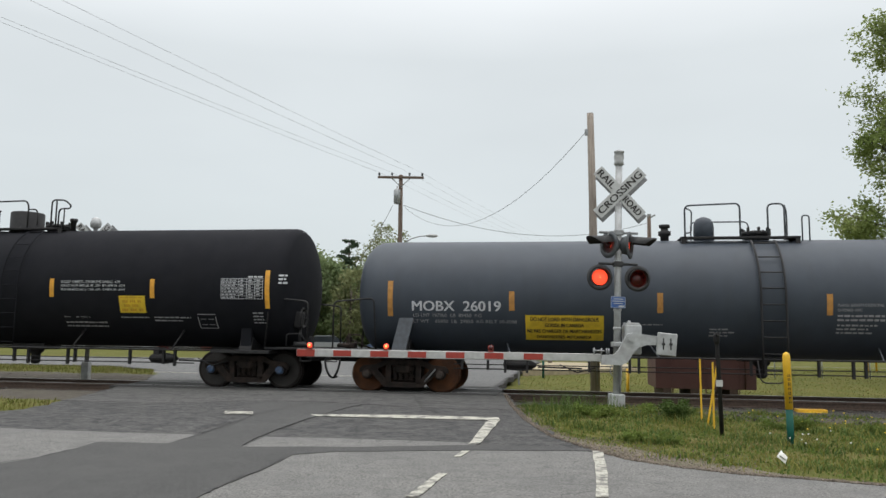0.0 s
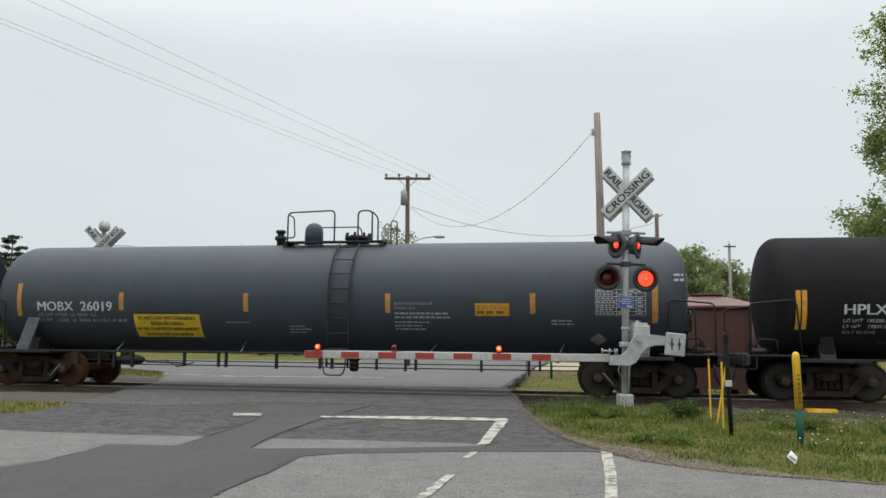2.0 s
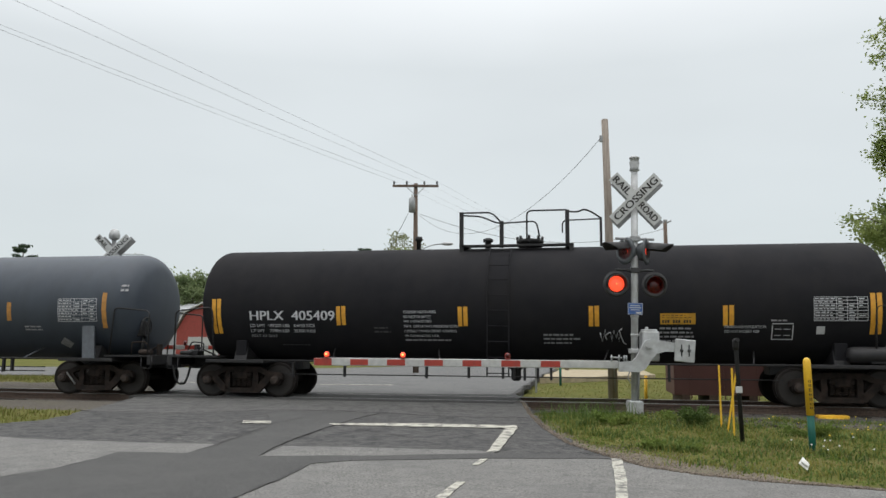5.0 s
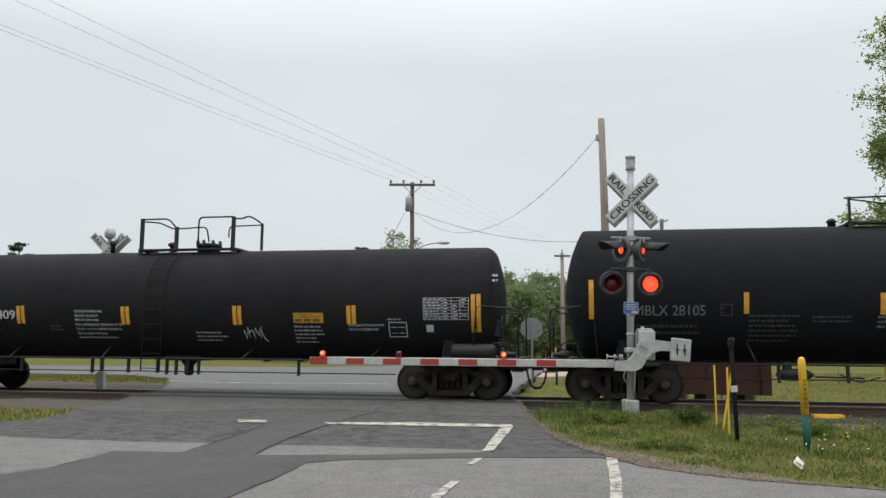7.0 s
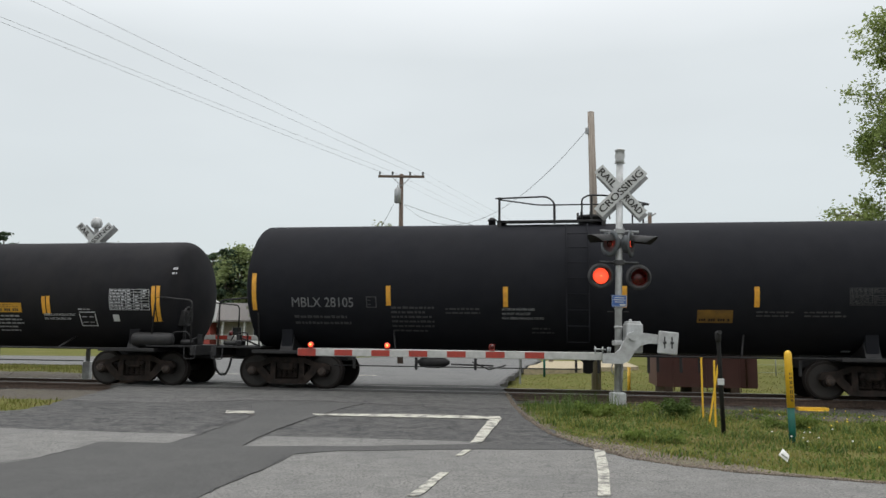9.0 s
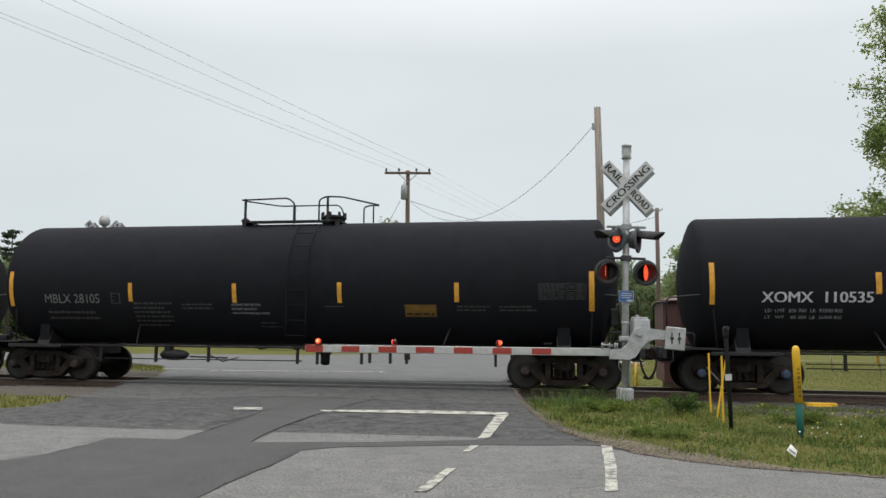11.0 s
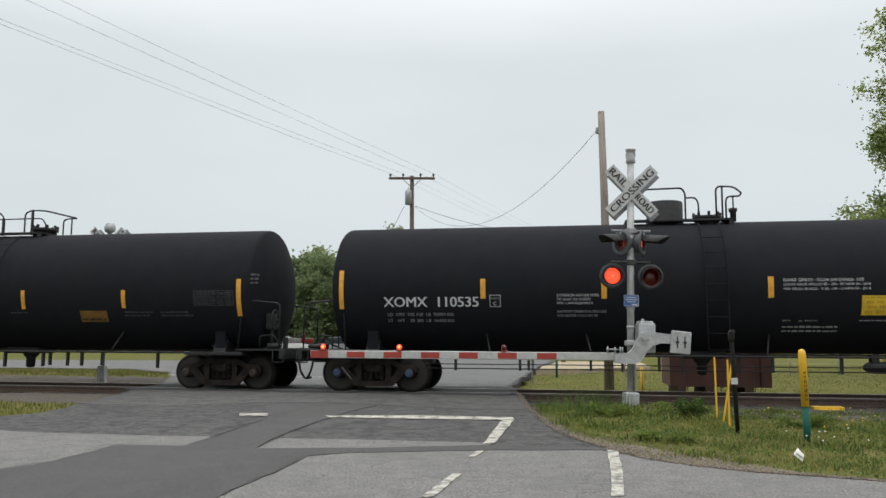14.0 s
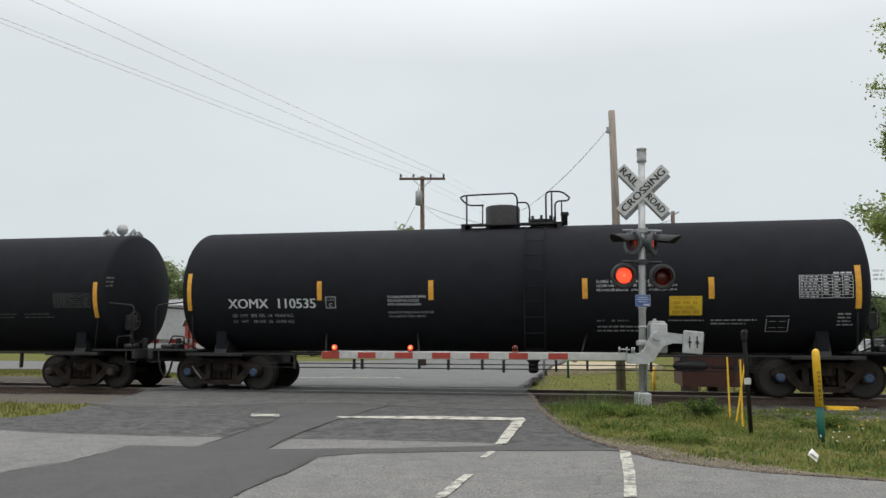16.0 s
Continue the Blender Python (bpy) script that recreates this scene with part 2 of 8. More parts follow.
ALU = mat("aluminium_paint", (0.44, 0.45, 0.45), 0.5, 0.15, color2=(0.33, 0.335, 0.33), scale=9, stain=(0.2, 0.19, 0.17), stain_scale=3, stain_amount=0.4)
ALU_DULL = mat("weathered_aluminium", (0.30, 0.31, 0.31), 0.55, 0.3, color2=(0.2, 0.2, 0.2), scale=9)
SIGN_WHITE = mat("white_sign_sheet", (0.50, 0.51, 0.50), 0.5, color2=(0.43, 0.44, 0.43), scale=6, stain=(0.3, 0.29, 0.26), stain_scale=2.5, stain_amount=0.4)
SIGN_BACK = mat("bare_sign_back", (0.27, 0.28, 0.28), 0.5, 0.4, color2=(0.2, 0.2, 0.2), scale=8)
SIGNAL_BLACK = mat("black_signal_paint", (0.018, 0.018, 0.019), 0.6, color2=(0.035, 0.034, 0.033), scale=9)
SIGNAL_GREY = mat("weathered_signal_grey", (0.09, 0.10, 0.105), 0.6, color2=(0.05, 0.055, 0.06), scale=7)
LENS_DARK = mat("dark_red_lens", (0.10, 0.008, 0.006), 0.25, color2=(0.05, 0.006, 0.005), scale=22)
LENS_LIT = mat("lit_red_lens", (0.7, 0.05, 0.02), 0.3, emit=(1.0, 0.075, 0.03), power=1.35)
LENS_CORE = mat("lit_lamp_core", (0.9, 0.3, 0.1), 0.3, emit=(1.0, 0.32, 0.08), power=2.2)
SIGN_BLUE = mat("blue_enamel", (0.02, 0.10, 0.33), 0.4, color2=(0.03, 0.08, 0.24), scale=8)
ARM_WHITE = mat("white_arm_paint", (0.44, 0.44, 0.42), 0.5, color2=(0.36, 0.36, 0.34), scale=10)
ARM_RED = mat("red_reflective_sheet", (0.34, 0.035, 0.02), 0.5, color2=(0.26, 0.032, 0.02), scale=10)
WOOD_POLE = mat("weathered_pole_wood", (0.20, 0.165, 0.135), 0.9, color2=(0.30, 0.26, 0.22), scale=6, bump=0.5, stretch=(4, 4, 0.3))
WOOD_DARK = mat("dark_pole_wood", (0.085, 0.06, 0.045), 0.9, color2=(0.14, 0.10, 0.075), scale=6, bump=0.5, stretch=(4, 4, 0.3))
POST_YELLOW = mat("yellow_post_plastic", (0.72, 0.43, 0.02), 0.45, color2=(0.62, 0.36, 0.02), scale=8)
POST_GREEN = mat("green_post_plastic", (0.004, 0.085, 0.062), 0.6, color2=(0.006, 0.065, 0.048), scale=8, spec=0.3)
POST_BLACK = mat("black_post_iron", (0.010, 0.010, 0.011), 0.65, color2=(0.02, 0.019, 0.018), scale=8, spec=0.25)
MAROON = mat("maroon_shed_metal", (0.088, 0.036, 0.031), 0.55, color2=(0.10, 0.042, 0.036), scale=3, stain=(0.07, 0.034, 0.029), stain_scale=1.0, stain_amount=0.5)
MAROON_ROOF = mat("faded_shed_roof", (0.13, 0.057, 0.05), 0.5, color2=(0.15, 0.072, 0.062), scale=3)
BRICK = mat("red_brick_wall", (0.10, 0.055, 0.042), 0.9, color2=(0.135, 0.072, 0.055), scale=12)
WINDOW = mat("dark_window_glass", (0.02, 0.025, 0.03), 0.1, spec=0.8)
BARK = mat("bark", (0.075, 0.06, 0.047), 0.95, color2=(0.13, 0.105, 0.085), scale=7, bump=0.8, stretch=(4, 4, 0.6))
GALV = mat("galvanised_steel", (0.33, 0.34, 0.34), 0.45, 0.5, color2=(0.25, 0.26, 0.26), scale=9)
WIRE = mat("cable_sheath", (0.06, 0.06, 0.063), 0.6)
CAR_WHITE = mat("white_car_paint", (0.6, 0.6, 0.6), 0.25)
CAR_BLUE = mat("blue_car_paint", (0.06, 0.09, 0.15), 0.25)
CAR_SILVER = mat("silver_car_paint", (0.3, 0.31, 0.32), 0.3, 0.5)
RUBBER = mat("rubber", (0.018, 0.018, 0.018), 0.8)
PAPER = mat("white_litter_paper", (0.72, 0.71, 0.68), 0.8, color2=(0.6, 0.6, 0.57), scale=30)


def leaf_mat(name, a, b, light=0.35):
    m = mat(name, a, 0.65, color2=b, scale=0.9, vary=0.35, spec=0.12)
    n, l = m.node_tree.nodes, m.node_tree.links
    p, tr, mx = n["Principled BSDF"], n.new("ShaderNodeBsdfTranslucent"), n.new("ShaderNodeMixShader")
    for k in p.inputs["Base Color"].links:
        l.new(k.from_socket, tr.inputs["Color"])
    mx.inputs[0].default_value = light
    l.new(p.outputs[0], mx.inputs[1])
    l.new(tr.outputs[0], mx.inputs[2])
    l.new(mx.outputs[0], n["Material Output"].inputs["Surface"])
    return m


LEAF = leaf_mat("spring_leaves", (0.19, 0.235, 0.10), (0.255, 0.295, 0.135), 0.5)
LEAF_DARK = leaf_mat("dark_leaves", (0.15, 0.20, 0.095), (0.20, 0.245, 0.12), 0.5)
LEAF_PALE = leaf_mat("pale_leaves", (0.155, 0.175, 0.08), (0.215, 0.225, 0.11), 0.4)
NEEDLE = leaf_mat("pine_needles", (0.052, 0.080, 0.050), (0.08, 0.112, 0.064), 0.25)
GRASS = leaf_mat("grass_blades", (0.128, 0.145, 0.030), (0.200, 0.190, 0.056), 0.4)
GRASS_DRY = leaf_mat("dry_grass_blades", (0.19, 0.17, 0.072), (0.25, 0.215, 0.10))
FIELD_GRASS = leaf_mat("mown_grass_blades", (0.105, 0.122, 0.026), (0.155, 0.148, 0.045), 0.4)
WEED = leaf_mat("weed_leaves", (0.060, 0.100, 0.026), (0.10, 0.145, 0.038))
WEED_PALE = leaf_mat("fresh_weed_leaves", (0.11, 0.16, 0.035), (0.16, 0.2, 0.05), 0.45)
LEAF_FRESH = leaf_mat("fresh_spring_leaves", (0.19, 0.25, 0.075), (0.30, 0.345, 0.13), 0.6)
FLOWER = mat("yellow_petals", (0.7, 0.5, 0.03), 0.6)
SEEDHEAD = mat("white_seed_heads", (0.6, 0.6, 0.57), 0.9)

# ---- mesh helpers ----


def part(name, bm, material, parent=None, label="", smooth=False):
    me = bpy.data.meshes.new(name)
    bm.normal_update()
    bm.to_mesh(me)
    bm.free()
    for m in material if isinstance(material, (list, tuple)) else [material]:
        me.materials.append(m)
    if smooth:
        me.shade_smooth()
    ob = new(name, me)
    if parent:
        ob.parent = parent
    return tagged(ob, label) if label else ob


def thing(name, label, category, m=None, group="", kind=""):
    ob = new(name)
    if m is not None:
        ob.matrix_basis = m
    return tagged(ob, label, category, group, kind)


def box(bm, x0, x1, y0, y1, z0, z1, bevel=0.0, m=None, slot=0):
    r = bmesh.ops.create_cube(bm, size=1.0)
    vs = r["verts"]
    for v in vs:
        v.co = Vector((x0 + (v.co.x + 0.5) * (x1 - x0), y0 + (v.co.y + 0.5) * (y1 - y0), z0 + (v.co.z + 0.5) * (z1 - z0)))
    faces = {f for v in vs for f in v.link_faces}
    if bevel:
        edges = {e for v in vs for e in v.link_edges}
        r = bmesh.ops.bevel(bm, geom=list(edges), offset=bevel, segments=2, affect="EDGES", profile=0.5)
        faces = {f for f in bm.faces if f in faces} | set(r["faces"])
        vs = list({v for f in faces for v in f.verts})
    for f in faces:
        if f.is_valid:
            f.material_index = slot
    if m is not None:
        bmesh.ops.transform(bm, matrix=m, verts=vs)
    return bm


def tube(bm, pts, r, sides=8, r2=None, cap=True, slot=0):
    """A round bar along a polyline."""
    pts = [Vector(p) for p in pts]
    rings = []
    prev = None
    for i, p in enumerate(pts):
        if i == 0:
            d = pts[1] - p
        elif i == len(pts) - 1:
            d = p - pts[i - 1]
        else:
            d = (pts[i + 1] - p).normalized() + (p - pts[i - 1]).normalized()
        d.normalize()
        if prev is None:
            a = Vector((0, 0, 1)) if abs(d.z) < 0.9 else Vector((1, 0, 0))
            u = d.cross(a).normalized()
        else:
            u = (prev - d * prev.dot(d)).normalized()
        prev = u
        w = d.cross(u)
        rr = r if r2 is None else r + (r2 - r) * i / (len(pts) - 1)
        rings.append([bm.verts.new(p + (u * math.cos(k * math.tau / sides) + w * math.sin(k * math.tau / sides)) * rr) for k in range(sides)])
    for a, b in zip(rings, rings[1:]):
        for k in range(sides):
            f = bm.faces.new((a[k], a[(k + 1) % sides], b[(k + 1) % sides], b[k]))
            f.smooth, f.material_index = True, slot
    if cap:
        for ring in (list(reversed(rings[0])), rings[-1]):
            f = bm.faces.new(ring)
            f.material_index = slot
    return bm


def bent(pts, radius=0.1, steps=4):
    """A polyline with rounded corners."""
    pts = [Vector(p) for p in pts]
    out = [pts[0]]
    for a, b, c in zip(pts, pts[1:], pts[2:]):
        u, v = a - b, c - b
        r = min(radius, u.length * 0.45, v.length * 0.45)
        p, q = b + u.normalized() * r, b + v.normalized() * r
        for k in range(steps + 1):
            t = k / steps
            out.append(p * (1 - t) ** 2 + b * 2 * t * (1 - t) + q * t * t)
    return out + [pts[-1]]


def lathe(bm, profile, axis="z", sides=24, slot=0, m=None, closed=False):
    """A turned body from (radius, height) pairs."""
    rings = []
    for r, h in profile:
        ring = []
        for k in range(sides):
            a = k * math.tau / sides
            c, s = r * math.cos(a), r * math.sin(a)
            ring.append(bm.verts.new({"z": (c, s, h), "x": (h, c, s), "y": (s, h, c)}[axis]))
        rings.append(ring)
    pairs = list(zip(rings, rings[1:]))
    if closed:
        pairs.append((rings[-1], rings[0]))
    for a, b in pairs:
        for k in range(sides):
            f = bm.faces.new((a[k], a[(k + 1) % sides], b[(k + 1) % sides], b[k]))
            f.smooth, f.material_index = True, slot
    if not closed:
        for ring in (list(reversed(rings[0])), rings[-1]):
            f = bm.faces.new(ring)
            f.material_index = slot
    if m is not None:
        bmesh.ops.transform(bm, matrix=m, verts=[v for ring in rings for v in ring])
    return bm


def slab(bm, outline, z0, z1, m=None, slot=0):
    """A flat plate of that outline (x, y), from z0 to z1."""
    lo = [bm.verts.new((x, y, z0)) for x, y in outline]
    hi = [bm.verts.new((x, y, z1)) for x, y in outline]
    n = len(outline)
    fs = [bm.faces.new(list(reversed(lo))), bm.faces.new(hi)]
    fs += [bm.faces.new((lo[k], lo[(k + 1) % n], hi[(k + 1) % n], hi[k])) for k in range(n)]
    for f in fs:
        f.material_index = slot
    if m is not None:
        bmesh.ops.transform(bm, matrix=m, verts=lo + hi)
    return bm


def word_mesh(text, height, width=None):
    """The flat faces of a line of writing, capitals `height` tall, from (0, 0), as (points, faces)."""
    cu = bpy.data.curves.new("writing", "FONT")
    cu.body, cu.size, cu.resolution_u = text, 1.0, 3
    ob = bpy.data.objects.new("writing", cu)
    scene.collection.objects.link(ob)
    dg = bpy.context.evaluated_depsgraph_get()
    me = ob.evaluated_get(dg).to_mesh()
    vs = [v.co.copy() for v in me.vertices]
    fs = [tuple(p.vertices) for p in me.polygons]
    ob.evaluated_get(dg).to_mesh_clear()
    bpy.data.objects.remove(ob)
    bpy.data.curves.remove(cu)
    if not vs:
        return [], []
    x0, x1 = min(v.x for v in vs), max(v.x for v in vs)
    y0, y1 = min(v.y for v in vs), max(v.y for v in vs)
    k = height / (y1 - y0)
    kx = width / (x1 - x0) if width else k
    return [((v.x - x0) * kx, (v.y - y0) * k) for v in vs], fs


def wire(name, a, b, sag, r, label, parent=None, material=None):
    a, b = Vector(a), Vector(b)
    pts = [a.lerp(b, t / 24) - Vector((0, 0, sag * 4 * (t / 24) * (1 - t / 24))) for t in range(25)]
    ob = part(name, tube(bmesh.new(), pts, r, 5), material or WIRE, parent)
    return tagged(ob, label, "cable") if not parent else ob


def sheet(bm, outline, z0, z1):
    """A flat sheet of any outline, cut into triangles, with its edge."""
    pts, _, tris, _, _, _ = delaunay_2d_cdt([Vector(p) for p in outline], [], [list(range(len(outline)))], 1, 1e-5)
    hi = [bm.verts.new((p.x, p.y, z1)) for p in pts]
    for t in tris:
        f = bm.faces.new([hi[i] for i in t])
        f.normal_update()
        if f.normal.z < 0:
            f.normal_flip()
    for e in [e for e in bm.edges if len(e.link_faces) == 1]:
        a, b = e.verts
        bm.faces.new((a, b, bm.verts.new((b.co.x, b.co.y, z0)), bm.verts.new((a.co.x, a.co.y, z0))))
    return bm

# ---- plan: the track runs at nine degrees across the view ----
TURN = radians(9)
TRACK_Y = 19.45
ALONG = Vector((math.cos(TURN), -math.sin(TURN), 0))
ACROSS = Vector((math.sin(TURN), math.cos(TURN), 0))
TRACK = Matrix.Translation((0, TRACK_Y, 0)) @ Matrix.Rotation(-TURN, 4, "Z")


def off_track(x, y):
    return x * math.sin(TURN) + (y - TRACK_Y) * math.cos(TURN)


NEAR_EDGE = [(1.56, 18.6), (1.42, 15.0), (1.40, 12.6), (1.50, 10.5), (1.76, 9.38), (2.03, 8.5), (2.43, 8.0), (2.87, 7.67), (3.5, 7.4), (4.1, 7.1), (7, 6.1), (14, 4.4), (40, 2.0)]
LEFT_EDGE = [(-40, 9.0), (-14, 11.3), (-9.2, 11.9), (-7.3, 12.4), (-6.95, 13.2), (-7.4, 16.0), (-7.95, 19.0)]
FAR_LEFT = [(-8.3, 22.0), (-9.3, 25.0), (-10.8, 29.2), (-13.6, 32.0), (-18, 33.0), (-90, 37.0)]
FAR_RIGHT = [(-90, 50.0), (-25, 45.5), (-8, 46.5), (2.0, 60), (6.0, 120), (11, 120), (6.0, 47), (4.2, 38), (2.4, 27.0), (1.5, 20.8)]


def inside(x, y, poly):
    hit = False
    for (ax, ay), (bx, by) in zip(poly, poly[1:] + poly[:1]):
        if (ay > y) != (by > y) and x < (bx - ax) * (y - ay) / (by - ay) + ax:
            hit = not hit
    return hit


PAVED = NEAR_EDGE[::-1] + FAR_RIGHT[::-1] + FAR_LEFT[::-1] + LEFT_EDGE[::-1] + [(-40, -30), (40, -30)]


def rough_edge(poly, step=0.25, amount=0.05, seed=3.0, cut=None):
    """The outline with more points, a little ragged."""
    out = []
    for (ax, ay), (bx, by) in zip(poly, poly[1:] + poly[:1]):
        n = max(1, min(60, int(math.hypot(bx - ax, by - ay) / step)))
        for k in range(n):
            x, y = ax + (bx - ax) * k / n, ay + (by - ay) * k / n
            w = noise.noise_vector(Vector((x * 1.7, y * 1.7, seed))) * amount
            out.append((x + w.x, y + w.y))
    return out


def grass_limit(x):
    """How near the track the verge grass reaches: farther off where the stony strip widens."""
    t = max(0.0, min(1.0, (x - 3.4) / 2.6))
    return -3.0 - 1.7 * t * t * (3 - 2 * t)


def ground_height(x, y):
    """The lie of the land beside the road: the grass verge, the ballast bed, the lower field behind."""
    v = off_track(x, y)
    h = -0.035 + 0.02 * noise.noise(Vector((x * 0.8, y * 0.8, 0)))
    if x > 0:
        reach = 2.6 if v > 0 else 0.45 - grass_limit(x)
        bed = max(0.0, min(1.0, (reach - abs(v)) / 1.1))
        h = h * (1 - bed) + (-0.225) * bed
        if v > 1.7:
            h = -0.215 - 0.13 * min(1, (v - 1.7) / 1.5)
            h += min(1, max(0, (v - 4) / 20)) * 0.25
        bank = max(0.0, 1 - abs(v + 5.2) / 2.4)
        h += 0.07 * bank * min(1, max(0, (x - 1.8) / 1.2))
    else:
        bed = max(0.0, min(1.0, (2.8 - abs(v)) / 0.8))
        h = h * (1 - bed) + (-0.2) * bed
        if v > 2.6:
            h += 0.10 * max(0.0, 1 - abs(v - 5.0) / 3.0)
    if inside(x, y, PAVED):
        h = min(h, -0.05)
    return h


# ---- ground, road, track ----


def build_ground():
    xs = [-900, -400, -200, -120, -80, -60, -45, -35] + [-30 + 0.5 * k for k in range(121)] + [35, 45, 60, 80, 120, 200, 400, 900]
    ys = [-300, -100, -40, -10] + [0.5 * k for k in range(2, 90)] + [46, 50, 55, 62, 70, 80, 95, 110, 140, 200, 300, 500, 900, 1800]
    bm = bmesh.new()
    grid = [[bm.verts.new((x, y, ground_height(x, y) if -40 < x < 60 and y < 90 else -0.05)) for x in xs] for y in ys]
    for a, b in zip(grid, grid[1:]):
        for k in range(len(xs) - 1):
            bm.faces.new((a[k], a[k + 1], b[k + 1], b[k])).smooth = True
    tagged(part("ground", bm, EARTH), "grassy field of short spring grass on pale earth", "ground", kind="structure")


def flat(name, outline, z, material, label, parent=None, ragged=0.05, step=0.25, thick=0.05):
    bm = bmesh.new()
    sheet(bm, rough_edge(outline, step, ragged) if ragged else outline, z - thick, z)
    return part(name, bm, material, parent, label)


def build_road():
    bm = bmesh.new()
    sheet(bm, rough_edge(PAVED, 0.25, 0.15), -0.16, 0.0)
    road = tagged(part("road", bm, ASPHALT_MID), "worn grey asphalt road with patches and cracks over the crossing", "road", kind="structure")
    near = [(-14, 9.4), (-6.7, 10.77), (-5.88, 10.46), (-5.05, 10.3), (-4.17, 10.16), (-3.23, 10.08), (-2.2, 9.0), (-1.1, 8.9), (0.46, 9.15), (1.6, 9.2), (1.8, 8.9), (2.05, 8.4), (2.45, 7.95), (2.87, 7.62), (3.5, 7.34), (4.1, 7.04), (7, 6.04), (14, 4.3), (30, 2.2), (30, -20), (-30, -20)]
    flat("asphalt_surface", near, 0.004, ASPHALT_PALE, "pale grey coarse asphalt", road, 0.09)
    flat("asphalt_patch", [(-2.27, 9.02), (-2.21, 9.91), (-1.27, 9.84), (-0.13, 9.69), (0.45, 9.6), (0.41, 9.39), (-1.16, 9.04)], 0.007, ASPHALT_PALE, "pale asphalt patch", road, 0.03)
    dark = [(-7.5, 2.0), (-5.2, 5.6), (-4.37, 7.27), (-4.24, 7.6), (-4.11, 7.97), (-4.0, 8.58), (-4.02, 9.18), (-3.16, 9.17), (-3.12, 9.98), (-3.02, 11.02), (-3.02, 12.65), (-3.54, 14.4), (-3.41, 15.2), (-2.43, 15.23), (-1.51, 14.86), (-1.79, 13.75), (-2.06, 12.16), (-2.21, 10.98), (-2.29, 9.96), (-2.29, 8.98), (-1.16, 9.04), (0.48, 9.4), (1.48, 9.31), (1.75, 9.02), (0.46, 8.97), (-1.12, 8.69), (-1.57, 8.44), (-1.67, 7.56), (-1.78, 6.95), (-1.9, 6.16), (-2.4, 2.0)]
    flat("asphalt_patch", dark, 0.011, ASPHALT_NEW, "dark newer asphalt trench patch", road, 0.04, 0.15)
    flat("asphalt_surface", [(-8.0, 20.9), (-9.2, 25.0), (-10.7, 29.2), (-13.4, 32.3), (-60, 35.6), (-60, 47.5), (-25, 45.2), (-8, 46.0), (2.0, 59), (5.8, 110), (10, 110), (5.8, 47), (4.1, 38), (2.3, 27.0), (1.4, 21.2)], 0.004, ASPHALT, "grey asphalt beyond the track", road, 0.05)
    flat("asphalt_surface", [(-7.3, 15.0), (-5.6, 14.7), (-4.2, 15.2), (-3.2, 15.6), (-2.0, 15.3), (-0.6, 14.6), (0.4, 14.3), (1.35, 14.2), (1.4, 17.6), (-3.0, 18.25), (-7.7, 19.0)], 0.004, ASPHALT_WORN, "scuffed paler asphalt beside the track", road, 0.16, 0.12)
    lines = [
        [(-2.12, 12.78), (-0.75, 12.9), (0.92, 12.72), (0.94, 12.30), (-0.71, 12.42), (-1.99, 12.54)],
        [(0.75, 12.28), (0.93, 12.28), (0.48, 9.5), (0.34, 9.44)],
        [(0.23, 8.86), (0.32, 8.87), (0.22, 8.44), (0.15, 8.44)],
        [(1.76, 9.01), (1.88, 9.02), (1.60, 7.51), (1.36, 6.39), (1.26, 6.38), (1.49, 7.5)],
        [(-0.03, 7.35), (0.055, 7.35), (-0.16, 6.28), (-0.26, 6.28)],
        [(-3.61, 13.12), (-3.13, 13.1), (-3.05, 12.70), (-3.53, 12.72)],
        [(-9.95, 27.1), (-8.34, 26.7), (-8.34, 26.5), (-9.95, 26.9)],
        [(-8.0, 26.1), (-2.2, 26.1), (-2.2, 25.85), (-8.0, 25.85)],
    ]
    for o in lines:
        flat("road_marking", o, 0.015, LINE, "worn white road line", road, 0.03, 0.07, 0.006)
    rnd = random.Random(4)
    cracks = [
        [(-1.14, 18.0), (-2.45, 15.37), (-3.02, 12.65), (-3.05, 10.35), (-3.16, 9.17)], [(-5.77, 16.58), (-5.18, 15.89), (-3.84, 14.73)],
        [(-3.3, 10.75), (-3.0, 11.6)], [(-1.75, 15.08), (-0.22, 15.08), (0.23, 15.83)], [(-1.55, 11.98), (-0.63, 10.96), (0.39, 10.75)],
        [(-7.0, 14.6), (-6.25, 13.72), (-4.32, 12.47)], [(-2.1, 12.1), (-2.2, 11.0), (-2.3, 9.95)], [(-6.6, 11.6), (-4.9, 11.2), (-3.3, 11.4)], [(-0.6, 17.2), (-0.3, 14.2), (0.2, 12.9)],
        [(-1.6, 8.46), (-1.7, 7.5), (-1.9, 6.2)], [(-4.0, 8.6), (-4.1, 8.0), (-4.4, 7.2)], [(-5.6, 17.4), (-4.6, 16.9), (-2.6, 17.0), (-0.6, 16.6)],
        [(-3.0, 12.6), (-2.98, 11.0), (-3.1, 10.0)],
    ]
    def crack_line(c, z, thin):
        pts = []
        for (ax, ay), (bx, by) in zip(c, c[1:]):
            k = max(2, int(math.hypot(bx - ax, by - ay) / 0.12))
            pts += [(ax + (bx - ax) * i / k + rnd.uniform(-0.03, 0.03), ay + (by - ay) * i / k + rnd.uniform(-0.03, 0.03)) for i in range(k)]
        bm = bmesh.new()
        w = [rnd.uniform(0.005, 0.02) * thin for _ in pts]
        a = [bm.verts.new((x - w[i], y, z)) for i, (x, y) in enumerate(pts)]
        b = [bm.verts.new((x + w[i], y + 0.010, z)) for i, (x, y) in enumerate(pts)]
